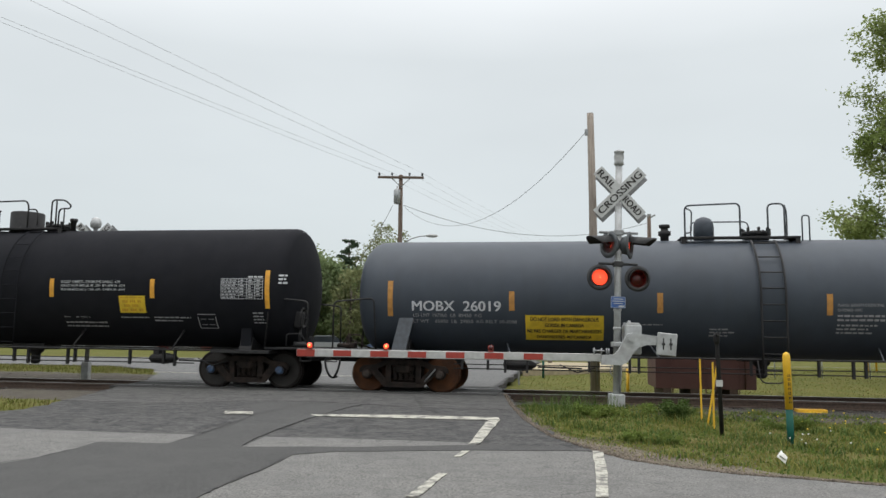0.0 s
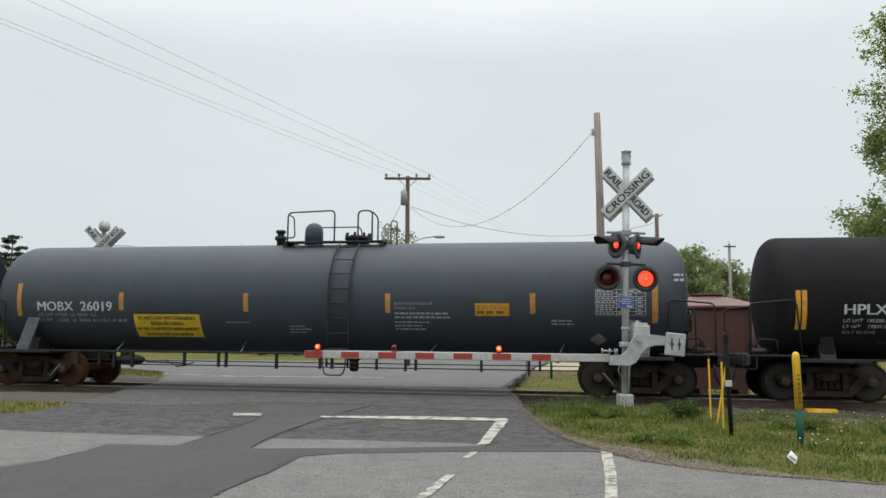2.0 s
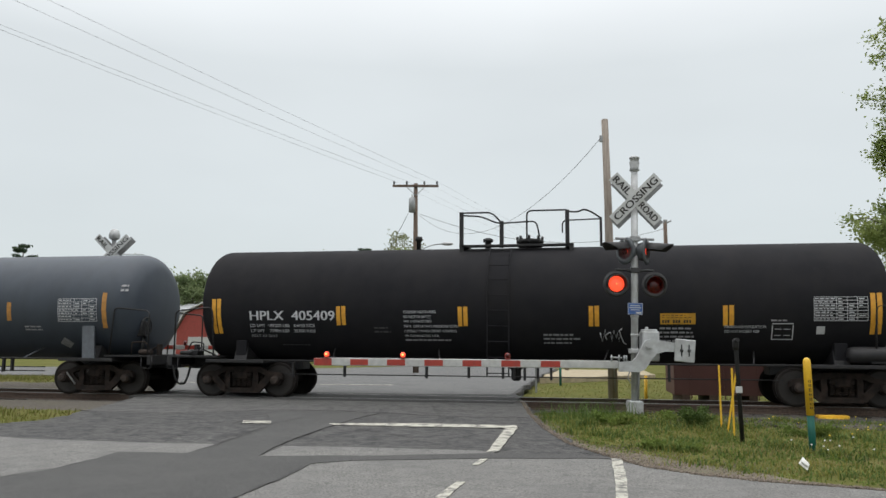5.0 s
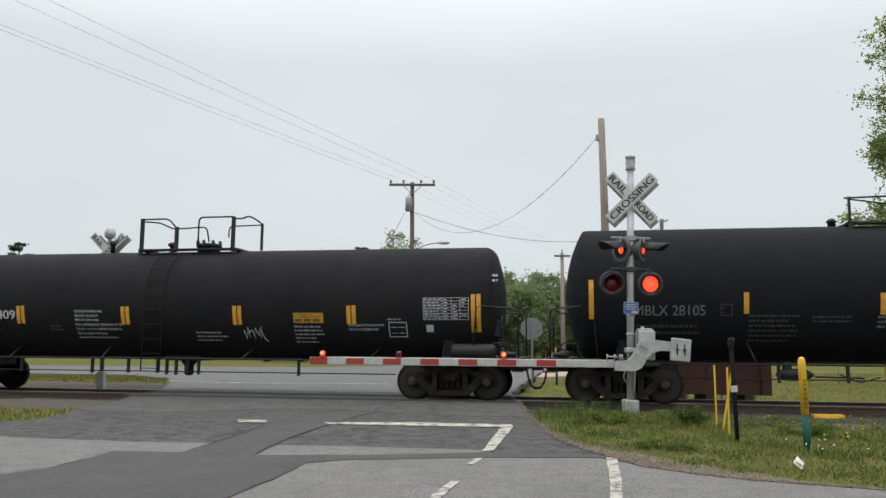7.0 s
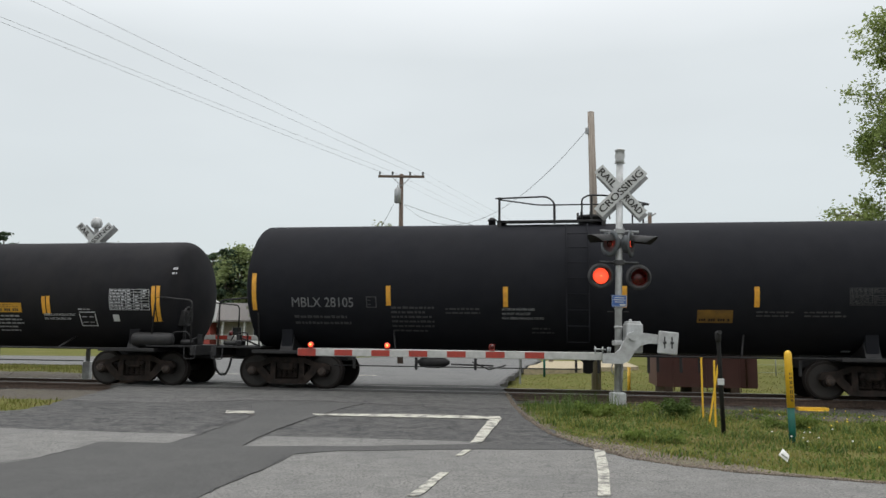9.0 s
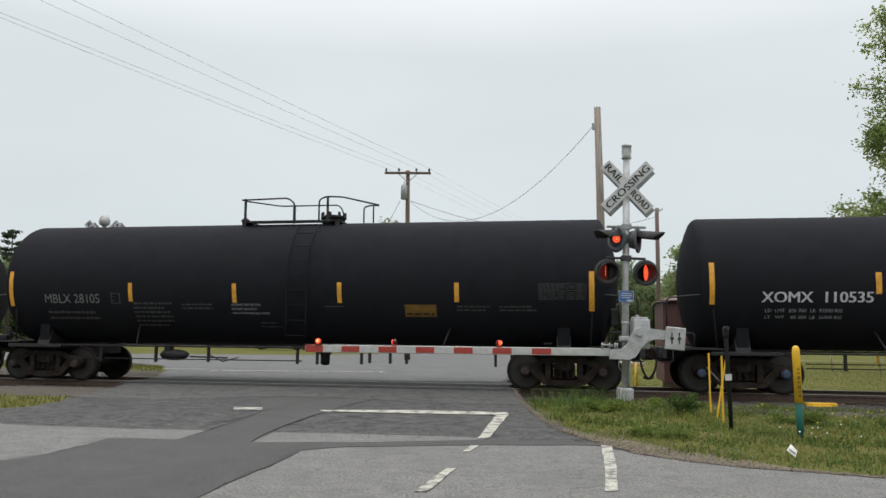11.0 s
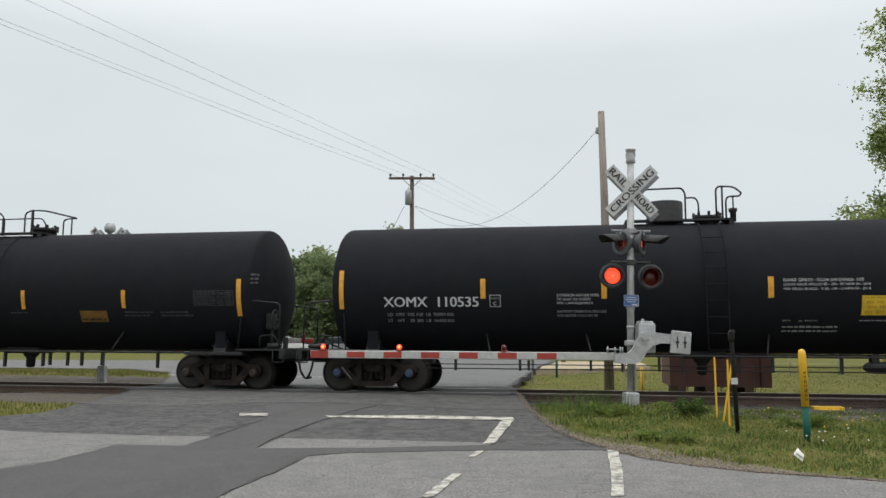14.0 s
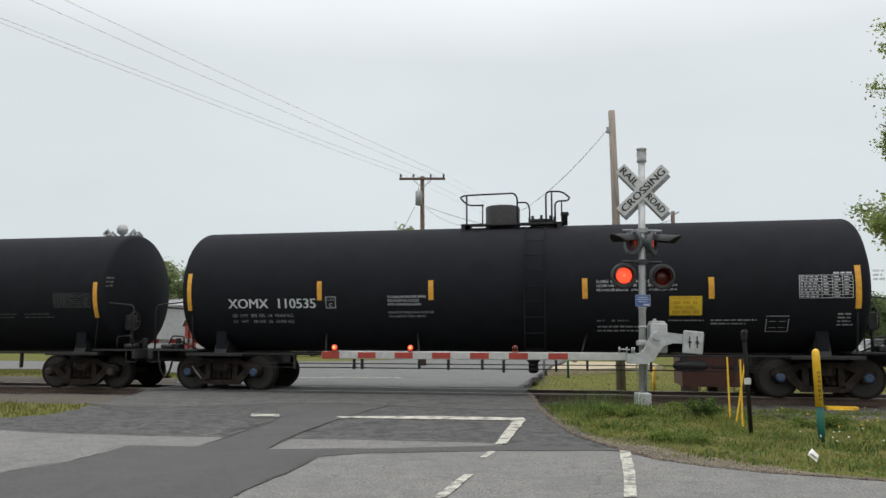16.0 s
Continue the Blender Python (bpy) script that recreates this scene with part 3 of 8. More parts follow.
        for i in range(len(pts) - 1):
            bm.faces.new((a[i], b[i], b[i + 1], a[i + 1]))
        bmesh.ops.recalc_face_normals(bm, faces=bm.faces[:])
        for f in bm.faces:
            if f.normal.z < 0:
                f.normal_flip()
        part("crack", bm, SEAL, road, "dark sealed crack")

    for c in cracks:
        crack_line(c, 0.014, 1.0)
    # fine crazing over the worn asphalt
    for _ in range(46):
        x, y = rnd.uniform(-6.6, 0.9), rnd.uniform(11.3, 17.4)
        way = rnd.choice((-0.35, 0.0, 0.2, 1.2, 1.6))
        line = [(x, y)]
        for _ in range(rnd.randint(2, 5)):
            way += rnd.uniform(-0.5, 0.5)
            x, y = x + 0.32 * math.cos(way), y + 0.45 * math.sin(way)
            line.append((x, y))
        if all(inside(a, b, PAVED) and not inside(a, b, dark) and off_track(a, b) < -1.6 for a, b in line):
            crack_line(line, 0.0085, 0.6)
    # crossing panels round the rails
    for y0, y1 in ((-1.35, -0.80), (-0.64, 0.64), (0.80, 1.35)):
        bm = bmesh.new()
        box(bm, -8.15, 1.5, y0, y1, -0.1, 0.014, 0.006)
        bmesh.ops.transform(bm, matrix=TRACK, verts=bm.verts[:])
        part("crossing_panel", bm, ASPHALT_NEW, road, "dark patched panel beside the rail")
    for y in (-0.72, 0.72):
        bm = bmesh.new()
        box(bm, -8.15, 1.5, y - 0.08, y + 0.08, -0.1, 0.004)
        bmesh.ops.transform(bm, matrix=TRACK, verts=bm.verts[:])
        part("flangeway", bm, SEAL, road, "dark flangeway groove")


def build_track():
    for y in (-0.7525, 0.7525):
        rail = thing("rail", "rusty steel rail with a worn shiny head, spiked to ties", "rail", TRACK @ pose(0, y, 0), "rails of the track")
        prof = [(-0.07, -0.17), (0.07, -0.17), (0.07, -0.158), (0.012, -0.14), (0.012, -0.045), (0.034, -0.035), (0.034, 0.006), (-0.034, 0.006), (-0.034, -0.035), (-0.012, -0.045), (-0.012, -0.14), (-0.07, -0.158)]
        bm = bmesh.new()
        ends = [[bm.verts.new((x, p, q)) for p, q in prof] for x in (-90, 90)]
        for k in range(len(prof)):
            bm.faces.new((ends[0][k], ends[1][k], ends[1][(k + 1) % len(prof)], ends[0][(k + 1) % len(prof)]))
        bmesh.ops.recalc_face_normals(bm, faces=bm.faces[:])
        part("rail_web", bm, RAIL, rail)
        bm = bmesh.new()
        box(bm, -90, 90, -0.03, 0.03, 0.004, 0.018, 0.005)
        part("rail_head", bm, RAIL_TOP, rail, "polished rail head")
    bm = bmesh.new()
    box(bm, -0.11, 0.11, -1.3, 1.3, -0.18, 0.0, 0.012)
    tie = tagged(part("railroad_tie", bm, TIE), "dark creosoted wooden railroad tie bedded in ballast", "railroad tie", "ties of the track")
    rnd = random.Random(9)
    xs = [1.8 + 0.53 * k for k in range(40)] + [-8.5 - 0.53 * k for k in range(30)]
    for k, x in enumerate(xs):
        m = TRACK @ pose(x + rnd.uniform(-0.03, 0.03), rnd.uniform(-0.05, 0.05), -0.165 + rnd.uniform(-0.008, 0.008), 0, 0, rnd.uniform(-1, 1))
        if k == 0:
            tie.matrix_basis = m
        else:
            copy_thing(tie, m)
    # loose stones: one joined heap along the bed
    verts, faces = [], []
    for side in ((1.7, 24.0, 9000), (-22.0, -8.4, 4000), (4.2, 20.0, 3600)):
        for _ in range(side[2]):
            x, y = rnd.uniform(side[0], side[1]), rnd.gauss(-0.2, 1.35) if side[2] != 3600 else rnd.uniform(-6.0, -2.2)
            if y > 3.0 or y < -3.0 and side[2] != 3600 or abs(abs(y) - 0.7525) < 0.09:
                continue
            w = TRACK @ Vector((x, y, 0))
            z = ground_height(w.x, w.y) + rnd.uniform(0.0, 0.03) + (0.02 if abs(y) < 1.4 else 0)
            r = rnd.uniform(0.018, 0.045)
            q = Euler((rnd.uniform(0, 6), rnd.uniform(0, 6), rnd.uniform(0, 6))).to_matrix()
            o = len(verts)
            for p in ((1, 0, 0), (-1, 0, 0), (0, 1, 0), (0, -1, 0), (0, 0, 1), (0, 0, -1)):
                verts.append(tuple(Vector((w.x, w.y, z)) + q @ (Vector(p) * r * rnd.uniform(0.6, 1.1))))
            for f in ((0, 2, 4), (2, 1, 4), (1, 3, 4), (3, 0, 4), (2, 0, 5), (1, 2, 5), (3, 1, 5), (0, 3, 5)):
                faces.append(tuple(o + i for i in f))
    me = bpy.data.meshes.new("ballast_stones")
    me.from_pydata(verts, [], faces)
    me.materials.append(BALLAST)
    tagged(new("ballast_stones", me), "dark crushed stone ballast between and beside the ties", "ballast", kind="stuff")
    bm = bmesh.new()
    for x0, x1 in ((1.6, 60), (-60, -8.2)):
        prof = [(-3.1, -0.26), (-2.5, -0.205), (-1.7, -0.19), (-1.4, -0.175), (1.4, -0.175), (1.7, -0.19), (2.6, -0.32)]
        n = 60
        rows = [[bm.verts.new((x0 + (x1 - x0) * k / n, p, q + 0.02 * noise.noise(Vector((k * 1.3, p * 3, 0))))) for p, q in prof] for k in range(n + 1)]
        for a, b in zip(rows, rows[1:]):
            for k in range(len(prof) - 1):
                bm.faces.new((a[k], b[k], b[k + 1], a[k + 1]))
    bmesh.ops.recalc_face_normals(bm, faces=bm.faces[:])
    for f in bm.faces:
        if f.normal.z < 0:
            f.normal_flip()
    bmesh.ops.transform(bm, matrix=TRACK, verts=bm.verts[:])
    tagged(part("track_bed", bm, BALLAST), "dark ballast bed under the ties", "track bed", kind="structure")


def build_shoulder():
    """Bare gravelly earth along the broken edge of the pavement."""
    inner = NEAR_EDGE[1:11]
    outer = [(x + d * 0.9, y + d * 0.55) for (x, y), d in zip(inner, (0.08, 0.12, 0.26, 0.55, 0.75, 0.72, 0.50, 0.30, 0.20, 0.16))]
    bm = bmesh.new()
    sheet(bm, rough_edge([(x - 0.08, y - 0.05) for x, y in inner] + outer[::-1], 0.16, 0.11, 8.0), -0.14, -0.028)
    tagged(part("shoulder", bm, DIRT), "bare gravelly earth along the broken pavement edge", "shoulder", kind="structure")


def build_bed_edges():
    """Bare cindery earth between the ballast and the grass."""
    for lo, hi, seed, start in ((-5.3, -1.9, 3.0, -24.0), (1.9, 3.9, 7.0, -24.0), (-6.2, -2.2, 5.0, 3.2)):
        bm = bmesh.new()
        rows = []
        for i in range(120):
            u = start + 0.17 * i
            wob = 0.35 * noise.noise(Vector((u * 0.9, seed, 0))) + 0.15 * noise.noise(Vector((u * 3.1, seed, 1)))
            a, b = (lo + wob, hi) if lo < 0 else (lo, hi + wob)
            if start > 0:
                a = hi - (hi - a) * min(1.0, 0.15 + i / 18)
            row = []
            for k in range(9):
                p = TRACK @ Vector((u, a + (b - a) * k / 8, 0))
                z = ground_height(p.x, p.y) + (0.02 if 0 < k < 8 else -0.03) + 0.012 * noise.noise(Vector((p.x * 4, p.y * 4, 0)))
                if inside(p.x, p.y, PAVED):
                    z = min(z, -0.06)
                row.append(bm.verts.new((p.x, p.y, z)))
            rows.append(row)
        for r, q in zip(rows, rows[1:]):
            for k in range(8):
                bm.faces.new((r[k], q[k], q[k + 1], r[k + 1])).smooth = True
        bmesh.ops.recalc_face_normals(bm, faces=bm.faces[:])
        tagged(part("shoulder", bm, BED_EARTH), "bare dark cindery earth beside the track", "shoulder", kind="structure")


build_ground()
build_bed_edges()
build_road()
build_shoulder()
build_track()

# ---- tank cars ----
GAUGE = 0.7525


def wheelset(parent, x, radius, rust, cap):
    bm = bmesh.new()
    rim = [(0.09, -0.07), (radius - 0.075, -0.055), (radius - 0.06, -0.07), (radius, -0.07), (radius + 0.005, 0.03), (radius + 0.028, 0.045), (radius + 0.028, 0.07), (radius - 0.06, 0.07), (radius - 0.075, 0.04), (0.09, 0.05)]
    for s in (-1, 1):
        lathe(bm, [(r, s * (-h) + s * (GAUGE + 0.005)) for r, h in rim], "y", 32, 0)
    lathe(bm, [(0.085, -1.0), (0.085, 1.0)], "y", 12, 0)
    for s in (-1, 1):
        lathe(bm, [(0.098, s * 1.09), (0.098, s * 1.15), (0.06, s * 1.165)][::s], "y", 14, 1)
        for k in range(3):
            a = k * math.tau / 3
            lathe(bm, [(0.018, s * 1.15), (0.018, s * 1.185)][::s], "y", 6, 1, Matrix.Translation((0.048 * math.cos(a), 0, 0.048 * math.sin(a))))
        # the bright worn tread
        lathe(bm, [(radius - 0.028, s * (GAUGE + 0.072)), (radius + 0.001, s * (GAUGE + 0.076)), (radius + 0.003, s * (GAUGE + 0.06))][::-s], "y", 32, 2)
    bmesh.ops.recalc_face_normals(bm, faces=bm.faces[:])
    ob = part("wheelset", bm, [WHEEL_RUST if rust else WHEEL_DARK, cap, WHEEL_RIM if not rust else WHEEL_RUST], parent, "rust-brown steel wheels on an axle" if rust else "grimy steel wheels on an axle")
    ob.location = (x, 0, radius)
    ob["radius"] = radius
    return ob


def truck(car, x, radius, rust=False, cap=None, rod=0):
    """A three-piece freight truck: side frames, springs, bolster, brake beams, two wheelsets."""
    t = new("truck")
    t.parent = car
    t.location = (x, 0, 0)
    h = radius
    hb = 0.89
    for s in (-1, 1):
        bm = bmesh.new()
        y0, y1 = s * 1.0 - 0.06, s * 1.0 + 0.06
        top = [(-hb - 0.19, h + 0.02), (-hb - 0.18, h + 0.13), (-hb - 0.10, h + 0.19), (-hb + 0.20, h + 0.22), (-0.46, h + 0.33), (0.46, h + 0.33), (hb - 0.20, h + 0.22), (hb + 0.10, h + 0.19), (hb + 0.18, h + 0.13), (hb + 0.19, h + 0.02)]
        low = [(hb + 0.12, h + 0.05), (hb - 0.14, h + 0.06), (0.44, h + 0.20), (-0.44, h + 0.20), (-hb + 0.14, h + 0.06), (-hb - 0.12, h + 0.05)]
        m = Matrix(((1, 0, 0, 0), (0, 0, 1, 0), (0, 1, 0, 0), (0, 0, 0, 1)))
        slab(bm, top + low, y0, y1, m)
        for k in (-1, 1):
            # the diagonal tension members and columns
            slab(bm, [(k * (hb - 0.24), h + 0.12), (k * (hb - 0.08), h + 0.06), (k * (hb - 0.17), h - 0.06), (k * 0.46, h - 0.31), (k * 0.34, h - 0.20)][::k], y0, y1, m)
            slab(bm, [(k * 0.43, h + 0.22), (k * 0.30, h + 0.22), (k * 0.30, h - 0.24), (k * 0.43, h - 0.20)][::-k], y0, y1, m)
            lathe(bm, [(0.11, s * 0.92), (0.13, s * 0.94), (0.13, s * 1.07), (0.10, s * 1.10)], "y", 14, 0, Matrix.Translation((k * hb, 0, h)))
        slab(bm, [(-0.44, h - 0.19), (0.44, h - 0.19), (0.42, h - 0.31), (-0.42, h - 0.31)], y0, y1, m)
        box(bm, -0.26, 0.26, y0 - 0.02, y1 + 0.02, h + 0.08, h + 0.19, 0.03)
        bmesh.ops.recalc_face_normals(bm, faces=bm.faces[:])
        part("side_frame", bm, TRUCK_STEEL, t, "grimy cast steel side frame")
        for k in (-0.2, -0.07, 0.07, 0.2):
            bm = bmesh.new()
            pts = [(k + 0.05 * math.cos(a), s * 1.0 + 0.05 * math.sin(a), h - 0.16 + 0.26 * i / 40) for i in range(41) for a in [i * 0.9]]
            tube(bm, pts, 0.017, 5)
            part("spring", bm, TRUCK_STEEL, t, "coil spring")
    bm = bmesh.new()
    box(bm, -0.17, 0.17, -1.1, 1.1, h + 0.03, h + 0.22, 0.03)
    box(bm, -0.2, 0.2, -0.35, 0.35, h + 0.2, h + 0.36, 0.03)
    part("bolster", bm, TRUCK_STEEL, t)
    bm = bmesh.new()
    box(bm, -0.30, 0.30, -0.86, 0.86, h - 0.24, h - 0.17, 0.01)
    box(bm, -0.24, 0.24, -0.62, 0.62, h - 0.17, h + 0.05, 0.03)
    part("spring_plank", bm, TRUCK_STEEL, t)
    for k in (-1, 1):
        bm = bmesh.new()
        tube(bm, [(k * 0.42, -0.78, h - 0.1), (k * 0.42, 0.78, h - 0.1)], 0.04, 6)
        for s in (-1, 1):
            box(bm, k * 0.42 - 0.05, k * 0.42 + 0.05, s * 0.76 - 0.05, s * 0.76 + 0.05, h - 0.2, h + 0.12, 0.02)
        part("brake_beam", bm, TRUCK_STEEL, t)
    if rod:
        bm = bmesh.new()
        tube(bm, [(rod * 0.78, -1.08, h + 0.13), (rod * 0.52, -1.08, h - 0.17)], 0.020, 6)
        part("brake_rod", bm, ALU_DULL, t, "pale diagonal rod")
    return t, [wheelset(t, k * hb, radius, rust, cap or CAP_DARK) for k in (-1, 1)]


def skin(spec, x, z, lift=0.006):
    """A point on the near side of the tank, at height z."""
    r = spec["r"] + lift
    q = max(-0.999, min(0.999, (z - spec["zc"]) / spec["r"]))
    return Vector((x, -r * math.sqrt(1 - q * q), spec["zc"] + r * q))


def wrap(spec, x, z, u, v, lift=0.006):
    """A point u along and v up round the skin from (x, z)."""
    a = math.asin(max(-0.99, min(0.99, (z - spec["zc"]) / spec["r"]))) + v / spec["r"]
    r = spec["r"] + lift
    return Vector((x + u, -r * math.cos(a), spec["zc"] + r * math.sin(a)))


def arc(spec, z0, z1):
    """The length round the skin from height z0 to z1."""
    a, b = [math.asin(max(-0.99, min(0.99, (z - spec["zc"]) / spec["r"]))) for z in (z0, z1)]
    return (b - a) * spec["r"]


def decal_text(car, spec, text, x, z, height, width, material, label="white stencilled lettering", parent=None, lift=0.008, bold=0.0):
    vs, fs = word_mesh(text, height, width)
    bm = bmesh.new()
    for k in ((0,) if not bold else (-1, 0, 1)):
        pts = [bm.verts.new(wrap(spec, x, z, u + k * bold, v, lift + 0.0006 * k)) for u, v in vs]
        for f in fs:
            bm.faces.new([pts[i] for i in f])
    return part("lettering", bm, material, parent or car, label)


def decal_patch(bm, spec, x, z, w, h, lift=0.006, n=4, slot=0):
    rows = [[bm.verts.new(wrap(spec, x, z, w * i, h * k / n, lift)) for i in (0, 1)] for k in range(n + 1)]
    for a, b in zip(rows, rows[1:]):
        bm.faces.new((a[0], a[1], b[1], b[0])).material_index = slot
    return bm


def decal(name, car, spec, x, z, w, h, material, label, lift=0.006):
    return part(name, decal_patch(bmesh.new(), spec, x, z, w, h, lift), material, car, label)


def sticker_line(tag, spec, x, z, w, h, material, label):
    """One line of writing on a sticker, as broken bars."""
    bm = bmesh.new()
    n = max(6, int(w / (h * 0.62 + 0.012)))
    for k in range(n):
        if k % 4 != 3:
            decal_patch(bm, spec, x + w * k / n, z, w / n * 0.72, h, 0.010, 1)
    return part("sticker_bar", bm, material, tag, label)


def decal_lines(car, spec, x, z, w, n, step, material, seed, label="small stencilled lettering", ragged=0.35, height=0.55):
    """Lines of writing too small to read: broken bars."""
    rnd = random.Random(seed)
    bm = bmesh.new()
    for k in range(n):
        u, end = 0.0, w * (1 - rnd.random() * ragged)
        while u < end:
            d = min(rnd.uniform(0.05, 0.16), max(0.03, end - u))
            decal_patch(bm, spec, x + u, z - k * step, d, step * height * rnd.uniform(0.8, 1.0), 0.007, 1)
            u += d + 0.026
    return part("lettering", bm, material, car, label)


def decal_table(car, spec, x, z, w, h, material, label="white stencilled test data table"):
    bm = bmesh.new()
    t = 0.010
    rows = 7
    for k in range(rows + 1):
        decal_patch(bm, spec, x, z + h * k / rows - t / 2, w, t, 0.008, 1)
    for u in (0, 0.42, 0.62, 0.81, 1.0):
        decal_patch(bm, spec, x + u * w - t / 2, z, t, h, 0.008, 6)
    rnd = random.Random(int(abs(x) * 100))
    for k in range(rows):
        u = 0.02
        while u < 0.36:
            d = rnd.uniform(0.03, 0.09)
            decal_patch(bm, spec, x + u * w, z + h * (k + 0.36) / rows, w * d, h / rows * 0.30, 0.009, 1)
            u += d + 0.025
        for u in (0.45, 0.65, 0.84):
            if rnd.random() < 0.8:
                decal_patch(bm, spec, x + u * w, z + h * (k + 0.34) / rows, w * rnd.uniform(0.06, 0.12), h / rows * 0.30, 0.009, 1)
    return part("data_table", bm, material, car, label)


def decal_frame(car, spec, x, z, w, h, material, inner=2):
    bm = bmesh.new()
    t = 0.022
    decal_patch(bm, spec, x, z, w, t, 0.008, 1)
    decal_patch(bm, spec, x, z + h - t, w, t, 0.008, 1)
    for u in (0, w - t):
        decal_patch(bm, spec, x + u, z, t, h, 0.008, 3)
    for k in range(inner):
        decal_patch(bm, spec, x + w * (0.14 + 0.42 * k), z + h * 0.25, w * 0.30, 0.016, 0.008, 1)
        decal_patch(bm, spec, x + w * (0.14 + 0.42 * k), z + h * 0.62, w * 0.30, 0.016, 0.008, 1)
    return part("stencil_box", bm, material, car, "small white stencilled box")


def head_profile(r, depth, knuckle, half):
    """A dished head: a shallow spherical cap that a tight knuckle joins to the shell."""
    lo, hi = r, 40.0
    for _ in range(60):
        ball = (lo + hi) / 2
        if ball - math.sqrt((ball - knuckle) ** 2 - (r - knuckle) ** 2) > depth:
            lo = ball
        else:
            hi = ball
    turn = math.asin((r - knuckle) / (ball - knuckle))
    cap = [(ball * math.sin(turn * k / 8), ball * (1 - math.cos(turn * k / 8))) for k in range(1, 9)]
    mid = ball - math.sqrt((ball - knuckle) ** 2 - (r - knuckle) ** 2)
    bend = [(r - knuckle + knuckle * math.sin(a), mid - knuckle * math.cos(a)) for a in [turn + (math.pi / 2 - turn) * k / 7 for k in range(1, 8)]]
    return [(q, -half + h) for q, h in cap + bend]


